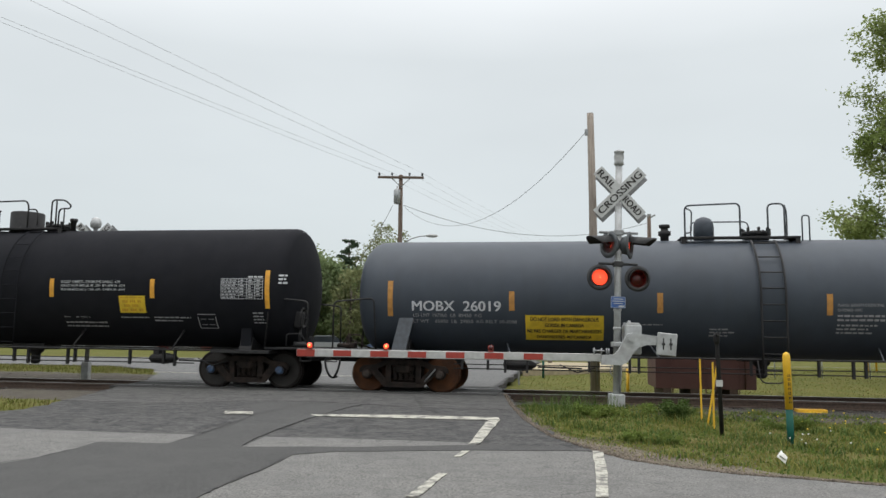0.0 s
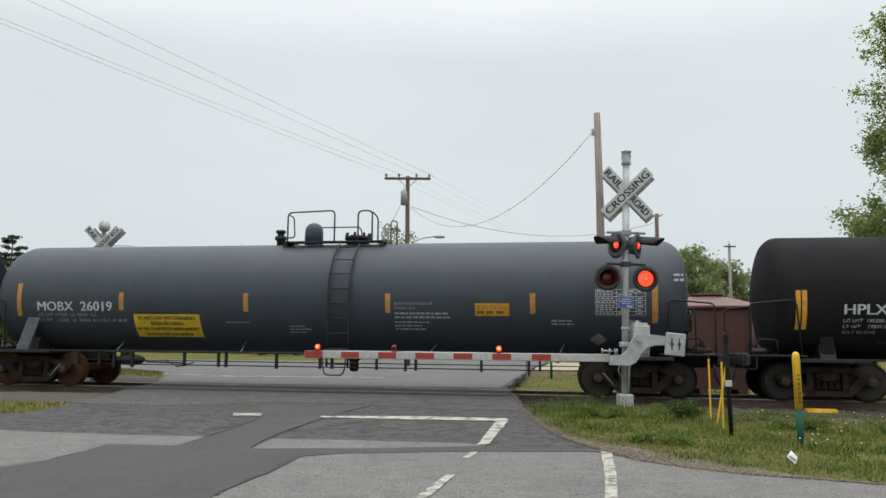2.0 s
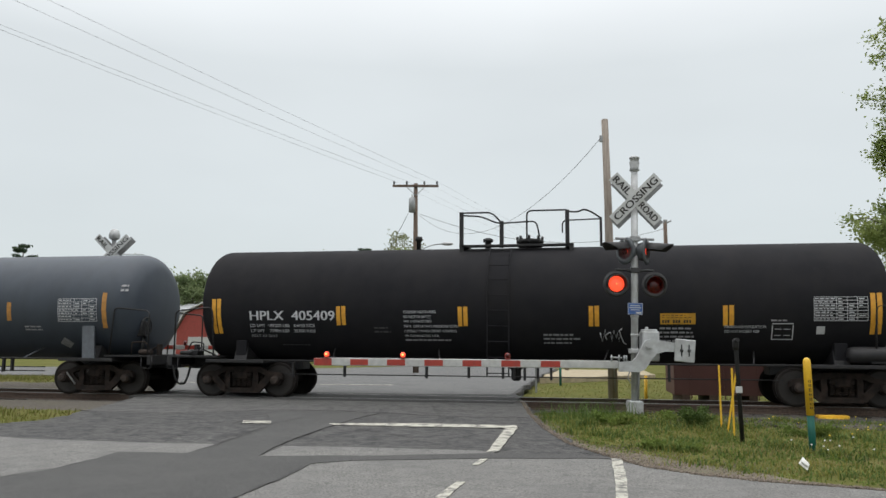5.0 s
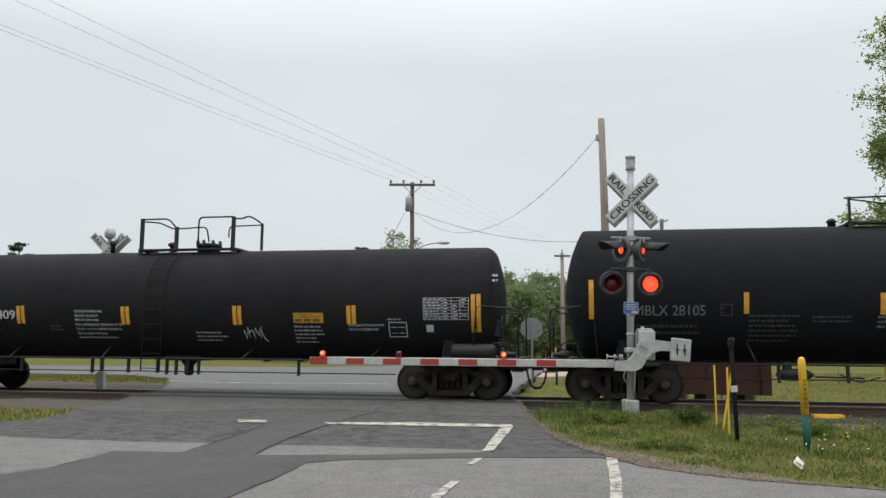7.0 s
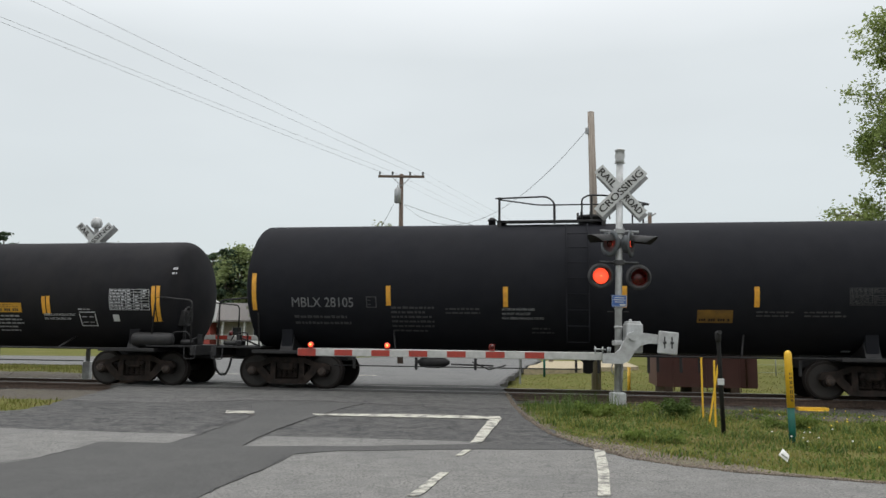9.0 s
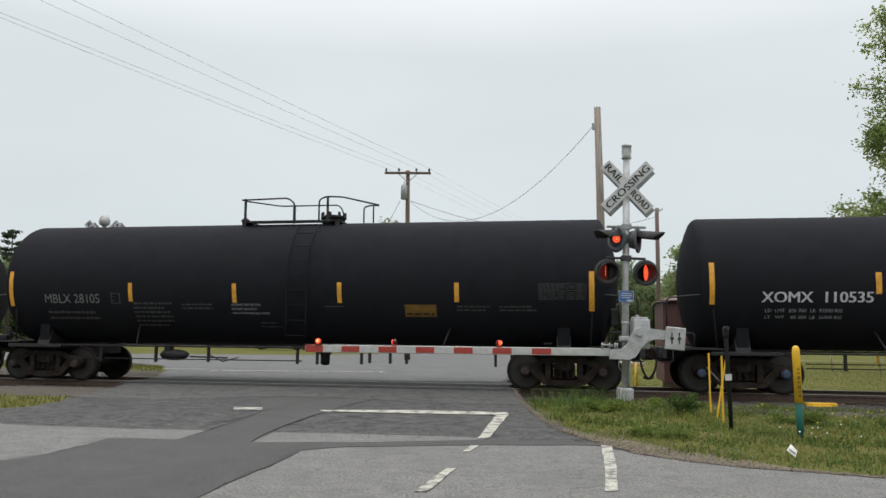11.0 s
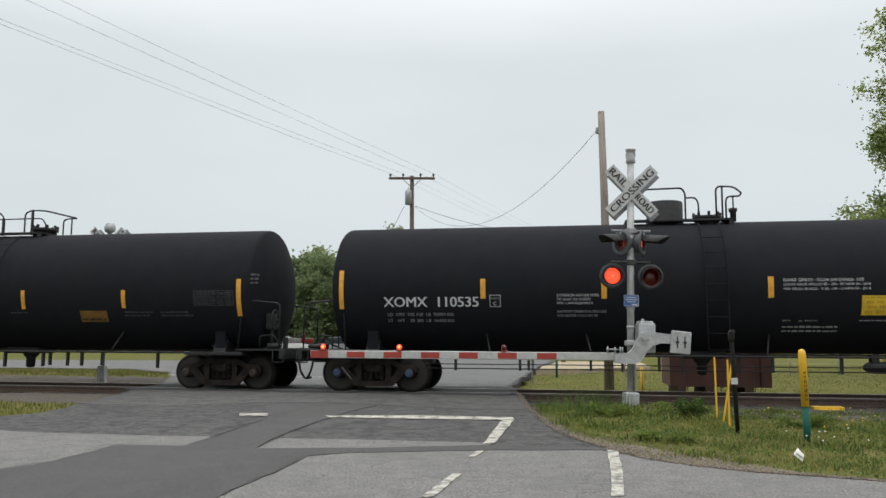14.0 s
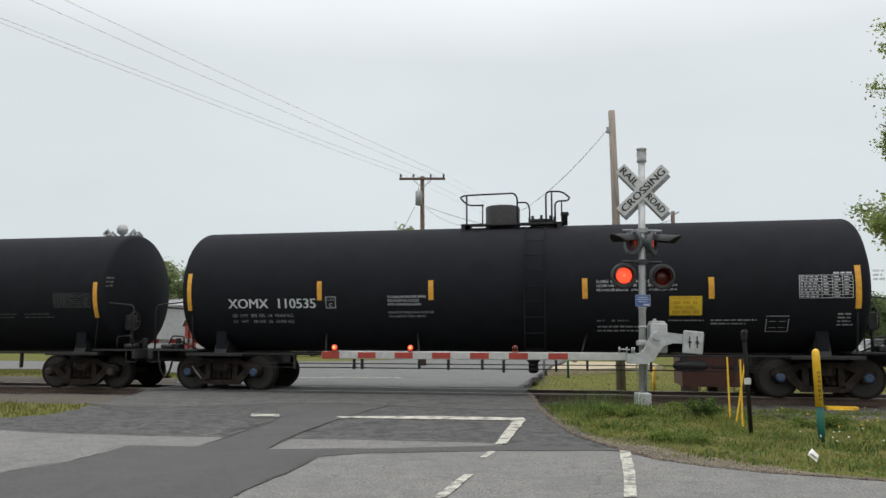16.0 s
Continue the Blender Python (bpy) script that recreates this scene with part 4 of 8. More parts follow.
def tank_car(spec):
    car = thing("tank_car", spec["label"], "tank car", TRACK @ pose(spec["at"] + 3.04, 0, 0), "cars of the train")
    r, zc, half = spec["r"], spec["zc"], spec["length"] / 2
    paint, trim = spec["paint"], spec.get("trim", STEEL_BLACK)
    # shell with dished heads
    head = spec.get("head", 0.6)
    prof = head_profile(r, head, spec.get("knuckle", 0.3), half)
    body = prof + [(r, -half + head + (2 * half - 2 * head) * k / 16) for k in range(1, 16)] + [(q, -h) for q, h in reversed(prof)]
    bm = bmesh.new()
    lathe(bm, body, "x", 64, 0, Matrix.Translation((0, 0, zc)))
    for f in bm.faces:
        f.smooth = True
    bmesh.ops.recalc_face_normals(bm, faces=bm.faces[:])
    part("tank", bm, paint, car, spec["tank_label"])
    # weld seams round the shell
    for x in spec.get("seams", ()):
        bm = bmesh.new()
        lathe(bm, [(r - 0.01, x - 0.03), (r + 0.005, x - 0.02), (r + 0.005, x + 0.02), (r - 0.01, x + 0.03)], "x", 64, 0, Matrix.Translation((0, 0, zc)), closed=True)
        bmesh.ops.recalc_face_normals(bm, faces=bm.faces[:])
        part("jacket_band", bm, paint, car)
    wheels = []
    for s in (-1, 1):
        t, w = truck(car, s * spec["bogie"], spec["wheel"], s in spec.get("rust", ()), spec.get("cap"), spec.get("rods", {}).get(s, 0))
        wheels += w
        # stub sill, saddle and end platform
        bx = s * spec["bogie"]
        tip = s * (spec["bogie"] + 1.78)
        bm = bmesh.new()
        box(bm, min(bx - s * 1.3, tip), max(bx - s * 1.3, tip), -0.28, 0.28, 0.68, 1.0, 0.02)
        part("stub_sill", bm, STEEL_BLACK, car)
        bm = bmesh.new()
        slab(bm, [(-1.2, 0.88), (1.2, 0.88), (1.05, 1.26), (0.75, 1.12), (0.4, 1.02), (-0.4, 1.02), (-0.75, 1.12), (-1.05, 1.26)], bx - 0.16, bx + 0.16, Matrix(((0, 0, 1, 0), (1, 0, 0, 0), (0, 1, 0, 0), (0, 0, 0, 1))))
        box(bm, bx - 0.75, bx + 0.75, -1.5, 1.5, 0.86, 0.94, 0.01)
        bmesh.ops.recalc_face_normals(bm, faces=bm.faces[:])
        part("saddle", bm, STEEL_BLACK, car, "black steel saddle under the tank")
        bm = bmesh.new()
        if spec.get("strut"):
            a, b = Vector((bx + s * 0.06, -1.46, 0.93)), skin(spec, bx + s * -0.1, zc - 0.55, 0.0)
            for p, q in ((a, b),):
                lo = [p + Vector((-0.17, 0, 0)), p + Vector((0.17, 0, 0)), q + Vector((0.17, 0, 0)), q + Vector((-0.17, 0, 0))]
                f1 = [bm.verts.new(v) for v in lo]
                f2 = [bm.verts.new(v + Vector((0, 0.05, -0.02))) for v in lo]
                bm.faces.new(f1)
                bm.faces.new(list(reversed(f2)))
                for k in range(4):
                    bm.faces.new((f1[k], f2[k], f2[(k + 1) % 4], f1[(k + 1) % 4]))
            bmesh.ops.recalc_face_normals(bm, faces=bm.faces[:])
            part("saddle_plate", bm, spec["strut"], car, "sloping saddle plate")
        else:
            box(bm, bx - 0.14, bx + 0.14, -1.14, -0.95, 0.92, zc - 0.92, 0.02)
            part("saddle_plate", bm, paint, car)
        end = s * (half + 0.12)
        bm = bmesh.new()
        e0, e1 = sorted((s * (half - 0.75), tip))
        box(bm, e0, e1, -1.42, -0.3, 0.98, 1.02)
        box(bm, e0, e1, 0.3, 1.42, 0.98, 1.02)
        box(bm, min(tip - s * 0.1, tip), max(tip - s * 0.1, tip), -1.45, 1.45, 0.78, 1.0, 0.01)
        part("end_platform", bm, STEEL_BLACK, car, "black end platform with beam")
        # end railing
        for y in (-1.4, 1.4):
            bm = bmesh.new()
            tx = tip - s * 0.12
            tube(bm, bent([(tx, y, 1.0), (tx, y, 2.13), (tx - s * 0.98, y, 2.22), (tx - s * 1.06, y, 1.0)], 0.12), 0.020, 7)
            part("handrail", bm, spec.get("rail", STEEL_BLACK), car, "bent round-bar end handrail")
            bm = bmesh.new()
            tube(bm, bent([(tx - 0.16, y, 1.0), (tx - 0.16, y, 0.70), (tx + 0.12, y, 0.70), (tx + 0.12, y, 1.0)], 0.05), 0.014, 6)
            part("step", bm, STEEL_BLACK, car, "hanging sill step")
        # levers, pipes and valves on the end platform
        bm = bmesh.new()
        g = tip - s * 0.45
        box(bm, g - 0.16, g + 0.10, -1.0, -0.72, 1.02, 1.16, 0.03)
        lathe(bm, [(0.03, -0.16), (0.055, -0.13), (0.055, 0.13), (0.03, 0.16)], "x", 12, 0, Matrix.Translation((g + s * 0.12, -1.18, 1.09)))
        tube(bm, bent([(g - s * 0.3, -1.1, 1.02), (g - s * 0.3, -1.1, 1.34), (g + s * 0.05, -1.05, 1.36), (g + s * 0.22, -1.0, 1.05)], 0.06), 0.018, 6)
        tube(bm, [(g - s * 0.4, -0.6, 1.02), (g + s * 0.2, -0.55, 1.26)], 0.022, 6)
        box(bm, g + s * 0.16 - 0.05, g + s * 0.16 + 0.05, -0.62, -0.48, 1.02, 1.3, 0.015)
        part("brake_rigging", bm, spec.get("gear", STEEL_BLACK), car, "brake rigging on the end platform")
        # coupler and brake hose
        bm = bmesh.new()
        c0, c1 = sorted((tip - s * 0.1, tip + s * 0.16))
        box(bm, c0, c1, -0.1, 0.1, 0.76, 0.94, 0.03)
        c0, c1 = sorted((tip + s * 0.10, tip + s * 0.34))
        box(bm, c0, c1, -0.15, 0.17, 0.70, 1.0, 0.05)
        part("coupler", bm, TRUCK_STEEL, car, "cast knuckle coupler")
        bm = bmesh.new()
        tube(bm, bent([(tip, -0.32, 0.72), (tip + s * 0.05, -0.34, 0.45), (tip + s * 0.17, -0.3, 0.26), (tip + s * 0.3, -0.2, 0.3)], 0.12), 0.028, 6)
        tube(bm, [(tip - s * 0.6, -0.32, 0.74), (tip, -0.32, 0.72)], 0.025, 6)
        part("brake_hose", bm, RUBBER, car, "hanging rubber brake hose")
        bm = bmesh.new()
        tube(bm, [(tip - s * 0.1, -0.5, 0.95), (tip - s * 0.1, -1.2, 0.86), (tip + s * 0.06, -1.44, 0.86)], 0.014, 5)
        part("uncoupling_lever", bm, STEEL_BLACK, car)
    # brake wheel at one end
    s = spec.get("brake", 1)
    tip = s * (spec["bogie"] + 1.78)
    bm = bmesh.new()
    m = Matrix.Translation((s * (half - 0.02), -0.75, 1.75))
    lathe(bm, [(0.24 + 0.018 * math.cos(a), 0.018 * math.sin(a)) for a in [k * math.tau / 6 for k in range(6)]], "x", 20, 0, m, closed=True)
    for k in range(3):
        a = k * math.tau / 6
        tube(bm, [m @ Vector((0, 0.24 * math.cos(a), 0.24 * math.sin(a))), m @ Vector((0, -0.24 * math.cos(a), -0.24 * math.sin(a)))], 0.012, 5)
    box(bm, s * (half - 0.02) - 0.2, s * (half - 0.02), -0.9, -0.6, 1.5, 1.9, 0.03)
    tube(bm, [(s * (half - 0.1), -0.75, 1.0), (s * (half - 0.1), -0.75, 1.6)], 0.04, 6)
    part("brake_wheel", bm, STEEL_BLACK, car, "hand brake wheel and gear box")
    # side safety rails with hangers
    for y in (-1.45, 1.45):
        bm = bmesh.new()
        a = spec["bogie"] - 0.7
        tube(bm, [(-a, y, 0.92), (a, y, 0.92)], 0.026, 6)
        part("side_rail", bm, STEEL_BLACK, car, "thin black rail along the side")
    if spec.get("low_rail", True):
        bm = bmesh.new()
        a = spec["bogie"] - 1.25
        end = spec.get("pipe_end", a)
        tube(bm, [(-a, -1.3, 0.60), (end, -1.3, 0.60)], 0.014, 5)
        if end == a and spec.get("pipes", 2) == 2:
            tube(bm, [(-a, -1.3, 0.70), (a, -1.3, 0.70)], 0.012, 5)
        part("brake_pipe", bm, STEEL_BLACK, car, "thin pipe slung below the tank")
    rnd = random.Random(spec["seed"])
    for x in spec["hangers"]:
        bm = bmesh.new()
        box(bm, x - 0.028, x + 0.028, -1.36, -1.28, 0.55 + rnd.uniform(-0.03, 0.03), 0.95, 0.004)
        part("hanger", bm, STEEL_BLACK, car)
    for x in spec["braces"]:
        bm = bmesh.new()
        d = 0.22 if x > 0 else -0.22
        q = skin(spec, x, zc - 1.12, -0.02)
        tube(bm, [(x - d * 0.6, -1.45, 0.93), q], 0.022, 5)
        part("rail_brace", bm, spec.get("brace", STEEL_BLACK), car)
    # brake cylinder and reservoir
    x = spec["reservoir"]
    if x is not None:
        bm = bmesh.new()
        lathe(bm, [(0.04, -0.40), (0.10, -0.33), (0.13, -0.22), (0.135, 0.1), (0.10, 0.26), (0.04, 0.36)], "x", 16, 0, Matrix.Translation((x, -1.1, 0.70)))
        tube(bm, [(x + 0.4, -1.1, 0.66), (x + 1.4, -1.1, 0.64)], 0.02, 5)
        tube(bm, [(x + 0.9, -1.1, 0.72), (x + 1.3, -1.15, 0.55), (x + 1.7, -1.1, 0.66)], 0.015, 5)
        box(bm, x - 0.25, x - 0.1, -1.2, -1.0, 0.8, 0.98)
        part("air_reservoir", bm, STEEL_BLACK, car, "brake air reservoir")
    # bottom outlet
    bm = bmesh.new()
    ox = spec.get("outlet", 0.0)
    lathe(bm, [(0.22, 0.98), (0.2, 0.8), (0.12, 0.72), (0.12, 0.5), (0.07, 0.46)], "z", 14, 0, Matrix.Translation((ox, -0.1, 0)))
    box(bm, ox - 0.5, ox + 0.5, -0.45, 0.25, 0.85, 1.02, 0.03)
    part("bottom_outlet", bm, STEEL_BLACK, car, "bottom outlet valve with skid")
    spec["fit_out"](car, spec)
    spec["car"], spec["wheels"] = car, wheels
    return car


def stripes(car, spec, rows, material):
    for x, z0, z1, w in rows:
        decal("reflector_strip", car, spec, x - w / 2, z0, w, arc(spec, z0, z1), material, "vertical yellow reflective strip")


def platform(car, spec, x0, x1, y=0.62, legs=True):
    """Grating deck on top of the shell."""
    top = spec["zc"] + spec["r"]
    bm = bmesh.new()
    box(bm, x0, x1, -y, -y + 0.22, top - 0.02, top + 0.03, 0.005)
    box(bm, x0, x1, y - 0.22, y, top - 0.02, top + 0.03, 0.005)
    box(bm, x0, x0 + 0.2, -y, y, top - 0.02, top + 0.03)
    box(bm, x1 - 0.2, x1, -y, y, top - 0.02, top + 0.03)
    for x in (x0 + 0.06, x1 - 0.06):
        box(bm, x - 0.05, x + 0.05, -y, -y + 0.06, top - 0.28, top, 0.004)
        box(bm, x - 0.05, x + 0.05, y - 0.06, y, top - 0.28, top, 0.004)
    part("top_platform", bm, spec.get("trim", STEEL_BLACK), car, "steel grating platform on top")
    return top


def hoop(name, car, pts, r, material, label="round-bar guard rail on the platform"):
    return part(name, tube(bmesh.new(), bent(pts, 0.13, 5), r, 7), material, car, label)


def ladder(car, spec, x, w, z0, material, bar=0.017):
    """Two bent side rails; each rung is a part of its own."""
    r = spec["r"] + 0.09
    n = 16
    own = new("ladder")
    own.parent = car
    tagged(own, "side ladder up to the platform")
    for dx in (-w / 2, w / 2):
        pts = []
        for k in range(n + 1):
            a = radians(62) - radians(94) * k / n
            pts.append((x + dx, -r * math.cos(a), spec["zc"] + r * math.sin(a)) if a > -0.1 else (x + dx, -r, spec["zc"] + r * math.sin(a)))
        pts = [p for p in pts if p[2] > z0] + [(x + dx, -r, z0)]
        part("ladder_rail", tube(bmesh.new(), pts, bar, 5), material, own)
    z = z0 + 0.06
    while z < spec["zc"] + spec["r"] * 0.9:
        q = (z - spec["zc"]) / r
        y = -r * math.sqrt(max(0, 1 - q * q)) if z > spec["zc"] else -r
        part("rung", tube(bmesh.new(), [(x - w / 2, y, z), (x + w / 2, y, z)], bar * 0.65, 5), material, own)
        z += 0.36


def valves(car, x, top, material, seed=1):
    bm = bmesh.new()
    lathe(bm, [(0.30, top - 0.05), (0.30, top + 0.12), (0.34, top + 0.13), (0.34, top + 0.2), (0.1, top + 0.24)], "z", 20, 0, Matrix.Translation((x, 0, 0)))
    for k in range(8):
        a = k * math.tau / 8
        box(bm, x + 0.31 * math.cos(a) - 0.03, x + 0.31 * math.cos(a) + 0.03, 0.31 * math.sin(a) - 0.03, 0.31 * math.sin(a) + 0.03, top + 0.12, top + 0.29, 0.006)
    part("manway_cover", bm, material, car, "bolted manway cover")


# each car's own fittings and markings; x from the car's middle


def fit_grey(car, spec):
    top = platform(car, spec, -1.12, 1.55)
    y = -0.55
    hoop("guard_rail", car, [(-1.02, y, top), (-1.02, y, top + 0.78), (0.23, y, top + 0.82), (0.23, y, top)], 0.022, GREY_STEEL)
    hoop("guard_rail", car, [(-1.0, y, top + 0.72), (-0.86, y, top + 0.66), (-0.86, y + 0.1, top + 0.15), (-1.0, y, top + 0.12)], 0.018, GREY_STEEL)
    hoop("guard_rail", car, [(-0.72, 0.5, top), (-0.72, 0.5, top + 0.54), (0.64, 0.5, top + 0.54), (0.68, 0.5, top + 0.1)], 0.018, GREY_STEEL)
    hoop("guard_rail", car, [(0.85, y, top), (0.85, y, top + 0.80), (1.22, y, top + 0.80), (1.22, y, top)], 0.022, GREY_STEEL)
    hoop("guard_rail", car, [(1.22, y, top + 0.76), (1.32, y + 0.2, top + 0.66), (1.32, y + 0.2, top)], 0.02, GREY_STEEL)
    hoop("guard_rail", car, [(1.66, y + 0.2, top - 0.1), (1.66, y + 0.2, top + 0.55), (1.82, y + 0.2, top + 0.55), (1.82, y + 0.2, top - 0.1)], 0.018, GREY_STEEL)
    bm = bmesh.new()
    lathe(bm, [(0.24, top - 0.05), (0.24, top + 0.30), (0.23, top + 0.42), (0.17, top + 0.53), (0.06, top + 0.58)], "z", 20, 0, Matrix.Translation((-0.5, 0, 0)))
    part("valve_dome", bm, TANK_GREY, car, "grey rounded valve dome")
    bm = bmesh.new()
    lathe(bm, [(0.10, top - 0.05), (0.10, top + 0.12), (0.15, top + 0.14), (0.15, top + 0.24), (0.09, top + 0.25), (0.09, top + 0.32), (0.13, top + 0.33), (0.13, top + 0.4)], "z", 16, 0, Matrix.Translation((-1.42, 0, 0)))
    part("relief_valve", bm, STEEL_BLACK, car, "dark pressure relief valve")
    valves(car, 0.7, top, STEEL_BLACK)
    ladder(car, spec, 0.68, 0.52, 0.62, STEEL_BLACK, 0.026)
    for z in (0.42,):
        hoop("ladder_stirrup", car, [(0.3, -1.5, 0.9), (0.36, -1.5, z), (0.84, -1.5, z), (0.9, -1.5, 0.9)], 0.016, STEEL_BLACK)
    stripes(car, spec, [(-7.93, 1.80, 2.63, 0.125), (-5.05, 1.95, 2.39, 0.125), (-1.72, 1.92, 2.37, 0.125), (1.86, 1.90, 2.36, 0.125), (5.29, 1.89, 2.36, 0.125), (8.03, 1.70, 2.60, 0.13)], AMBER_TAPE)
    decal_text(car, spec, "MOBX  26019", -7.40, 1.93, 0.235, 2.09, LETTER_WHITE, bold=0.008)
    decal_text(car, spec, "LD LMT 197200  LB  89450  KG", -7.38, 1.79, 0.085, 1.62, LETTER_GREY)
    decal_text(car, spec, "LT WT    65800  LB  29850  KG RELT 10-2008", -7.38, 1.655, 0.085, 2.44, LETTER_GREY)
    sign = decal("sticker", car, spec, -4.74, 1.29, 1.78, arc(spec, 1.29, 1.85), YELLOW_SIGN, "yellow warning sticker with black capitals")
    for k, (t, w) in enumerate((("DO NOT LOAD WITH DANGEROUS", 1.68), ("GOODS IN CANADA", 0.96), ("NE PAS CHARGER DE MARCHANDISES", 1.84), ("DANGEREUSES AU CANADA", 1.36))):
        decal_text(car, spec, t, -4.74 + 0.89 - w * 0.46, (1.715, 1.585, 1.455, 1.33)[k], 0.095, w * 0.92, LETTER_BLACK, "black capitals", sign, 0.011, 0.004)
    decal_lines(car, spec, -2.27, 1.65, 0.64, 1, 0.05, LETTER_GREY, 1)
    decal_lines(car, spec, -0.64, 1.56, 0.6, 3, 0.07, LETTER_GREY, 2)
    decal_text(car, spec, "FLANGE GASKETS GYLON 3545", 2.02, 2.09, 0.065, 0.92, LETTER_GREY)
    decal_text(car, spec, "O-RINGS 4072", 2.02, 1.985, 0.065, 0.5, LETTER_GREY)
    decal_lines(car, spec, 2.02, 1.87, 1.35, 2, 0.09, LETTER_GREY, 3, ragged=0.2)
    decal_lines(car, spec, 2.02, 1.67, 0.9, 3, 0.08, LETTER_GREY, 4)
    tag = decal("sticker", car, spec, 3.95, 1.84, 0.80, arc(spec, 1.84, 2.13), AMBER_SIGN, "amber sticker with dark lettering")
    for v, h, w in ((0.04, 0.07, 0.68), (0.16, 0.02, 0.7), (0.21, 0.02, 0.6)):
        sticker_line(tag, spec, 4.0, 1.85 + v, w, h, LETTER_BLACK, "dark writing on the sticker")
    decal_lines(car, spec, 5.71, 1.72, 0.6, 2, 0.075, LETTER_GREY, 5)
    decal_table(car, spec, 6.72, 1.87, 1.10, arc(spec, 1.87, 2.44), LETTER_WHITE)
    bm = bmesh.new()
    bm.faces.new([bm.verts.new(wrap(spec, 6.78, 1.32, u, v, 0.014)) for u, v in ((-0.2, 0), (0, -0.2), (0.2, 0), (0, 0.2))])
    part("placard", bm, ALU_DULL, car, "grey diamond placard")
    decal_lines(car, spec, 8.45, 2.75, 0.3, 2, 0.12, LETTER_GREY, 6)


def tall_guards(car, top, xs, h, r, material, lean=0.0):
    for y in (-0.55,):
        for x in xs:
            bm = bmesh.new()
            box(bm, x - r, x + r, y - 0.03, y + 0.03, top - 0.05, top + h, 0.006)
            part("guard_post", bm, material, car)


def fit_dark(car, spec):
    """The low black car with twin reflectors."""
    top = platform(car, spec, -1.55, 1.25)
    y = -0.55
    tall_guards(car, top, (-1.5, 1.1), 0.86, 0.05, STEEL_BLACK)
    tall_guards(car, top, (-0.5,), 0.62, 0.05, STEEL_BLACK)
    tall_guards(car, top, (1.9,), 0.66, 0.03, STEEL_BLACK)
    hoop("guard_rail", car, [(-1.5, y, top + 0.84), (-0.75, y, top + 0.84), (-0.52, y, top + 0.6), (-0.52, y, top + 0.4)], 0.022, STEEL_BLACK)
    hoop("guard_rail", car, [(-1.5, y, top + 0.78), (-1.0, y, top + 0.74), (-0.6, y, top + 0.56), (0.35, y, top + 0.6), (0.43, y, top + 0.2)], 0.020, STEEL_BLACK)
    hoop("guard_rail", car, [(0.12, y, top + 0.15), (0.12, y, top + 0.86), (1.1, y, top + 0.86)], 0.022, STEEL_BLACK)
    hoop("guard_rail", car, [(1.1, y, top + 0.82), (1.35, y, top + 0.8), (1.5, y, top + 0.87), (1.68, y, top + 0.8), (1.9, y, top + 0.64)], 0.022, STEEL_BLACK)
    hoop("guard_rail", car, [(0.98, y, top + 0.3), (0.98, y, top + 0.6), (1.9, y, top + 0.62)], 0.018, STEEL_BLACK)
    valves(car, 0.16, top, STEEL_BLACK)
    bm = bmesh.new()
    lathe(bm, [(0.08, top), (0.08, top + 0.16), (0.13, top + 0.18), (0.13, top + 0.24), (0.05, top + 0.28)], "z", 14, 0, Matrix.Translation((-0.9, 0, 0)))
    lathe(bm, [(0.06, top), (0.06, top + 0.22), (0.1, top + 0.24), (0.09, top + 0.34)], "z", 14, 0, Matrix.Translation((-2.7, 0, 0)))
    part("relief_valve", bm, STEEL_BLACK, car, "black relief valves")
    ladder(car, spec, -0.5, 0.5, 0.62, spec["paint"])
    twin = []
    for x, z0, z1 in ((-7.52, 1.57, 2.42), (-4.31, 1.78, 2.23), (-1.34, 1.76, 2.21), (1.68, 1.76, 2.22), (4.60, 1.78, 2.22), (7.62, 1.60, 2.48)):
        twin += [(x - 0.065, z0, z1, 0.10), (x + 0.065, z0 + 0.005, z1 + 0.005, 0.10)]
    stripes(car, spec, twin, YELLOW_TAPE)
    decal_text(car, spec, "HPLX  405409", -6.64, 1.90, 0.23, 2.17, LETTER_WHITE, bold=0.008)
    decal_text(car, spec, "LD LMT  185200 LBS   84050 KGS", -6.65, 1.735, 0.08, 1.66, LETTER_WHITE)
    decal_text(car, spec, "LT WT    77800 LBS   35300 KGS", -6.65, 1.61, 0.08, 1.66, LETTER_WHITE)
    decal_text(car, spec, "RELT 03-2015", -6.65, 1.495, 0.075, 0.66, LETTER_GREY)
    decal_lines(car, spec, -5.9, 1.30, 0.8, 1, 0.06, LETTER_DIM, 7)
    for k, t in enumerate(("EXTERIOR HEATER PIPES", "NO INLET OR OUTLET", "PIPE CAPS REQUIRED", "MAX. OPERATING PRESSURE 50 PSI", "CONSULT OWNER BEFORE REPAIRING", "OR CLEANING THIS TANK")):
        decal_text(car, spec, t, -2.76, 2.06 - 0.11 * k, 0.065, (0.78, 0.66, 0.68, 1.3, 1.26, 0.84)[k], LETTER_WHITE)
    decal_lines(car, spec, -2.76, 1.42, 1.2, 1, 0.1, LETTER_GREY, 8)
    decal_lines(car, spec, -3.5, 1.7, 0.4, 2, 0.09, LETTER_DIM, 9)
    decal_lines(car, spec, 0.53, 1.55, 0.85, 3, 0.09, LETTER_GREY, 10)
    # a scrawl in pale paint
    bm = bmesh.new()
    stroke = [(1.82, 1.62), (1.86, 1.42), (1.93, 1.70), (1.96, 1.46), (1.92, 1.56), (2.05, 1.64), (2.08, 1.42), (2.12, 1.68), (2.18, 1.5), (2.2, 1.62), (2.24, 1.44), (2.3, 1.72), (2.24, 1.66), (2.34, 1.4), (2.41, 1.36)]
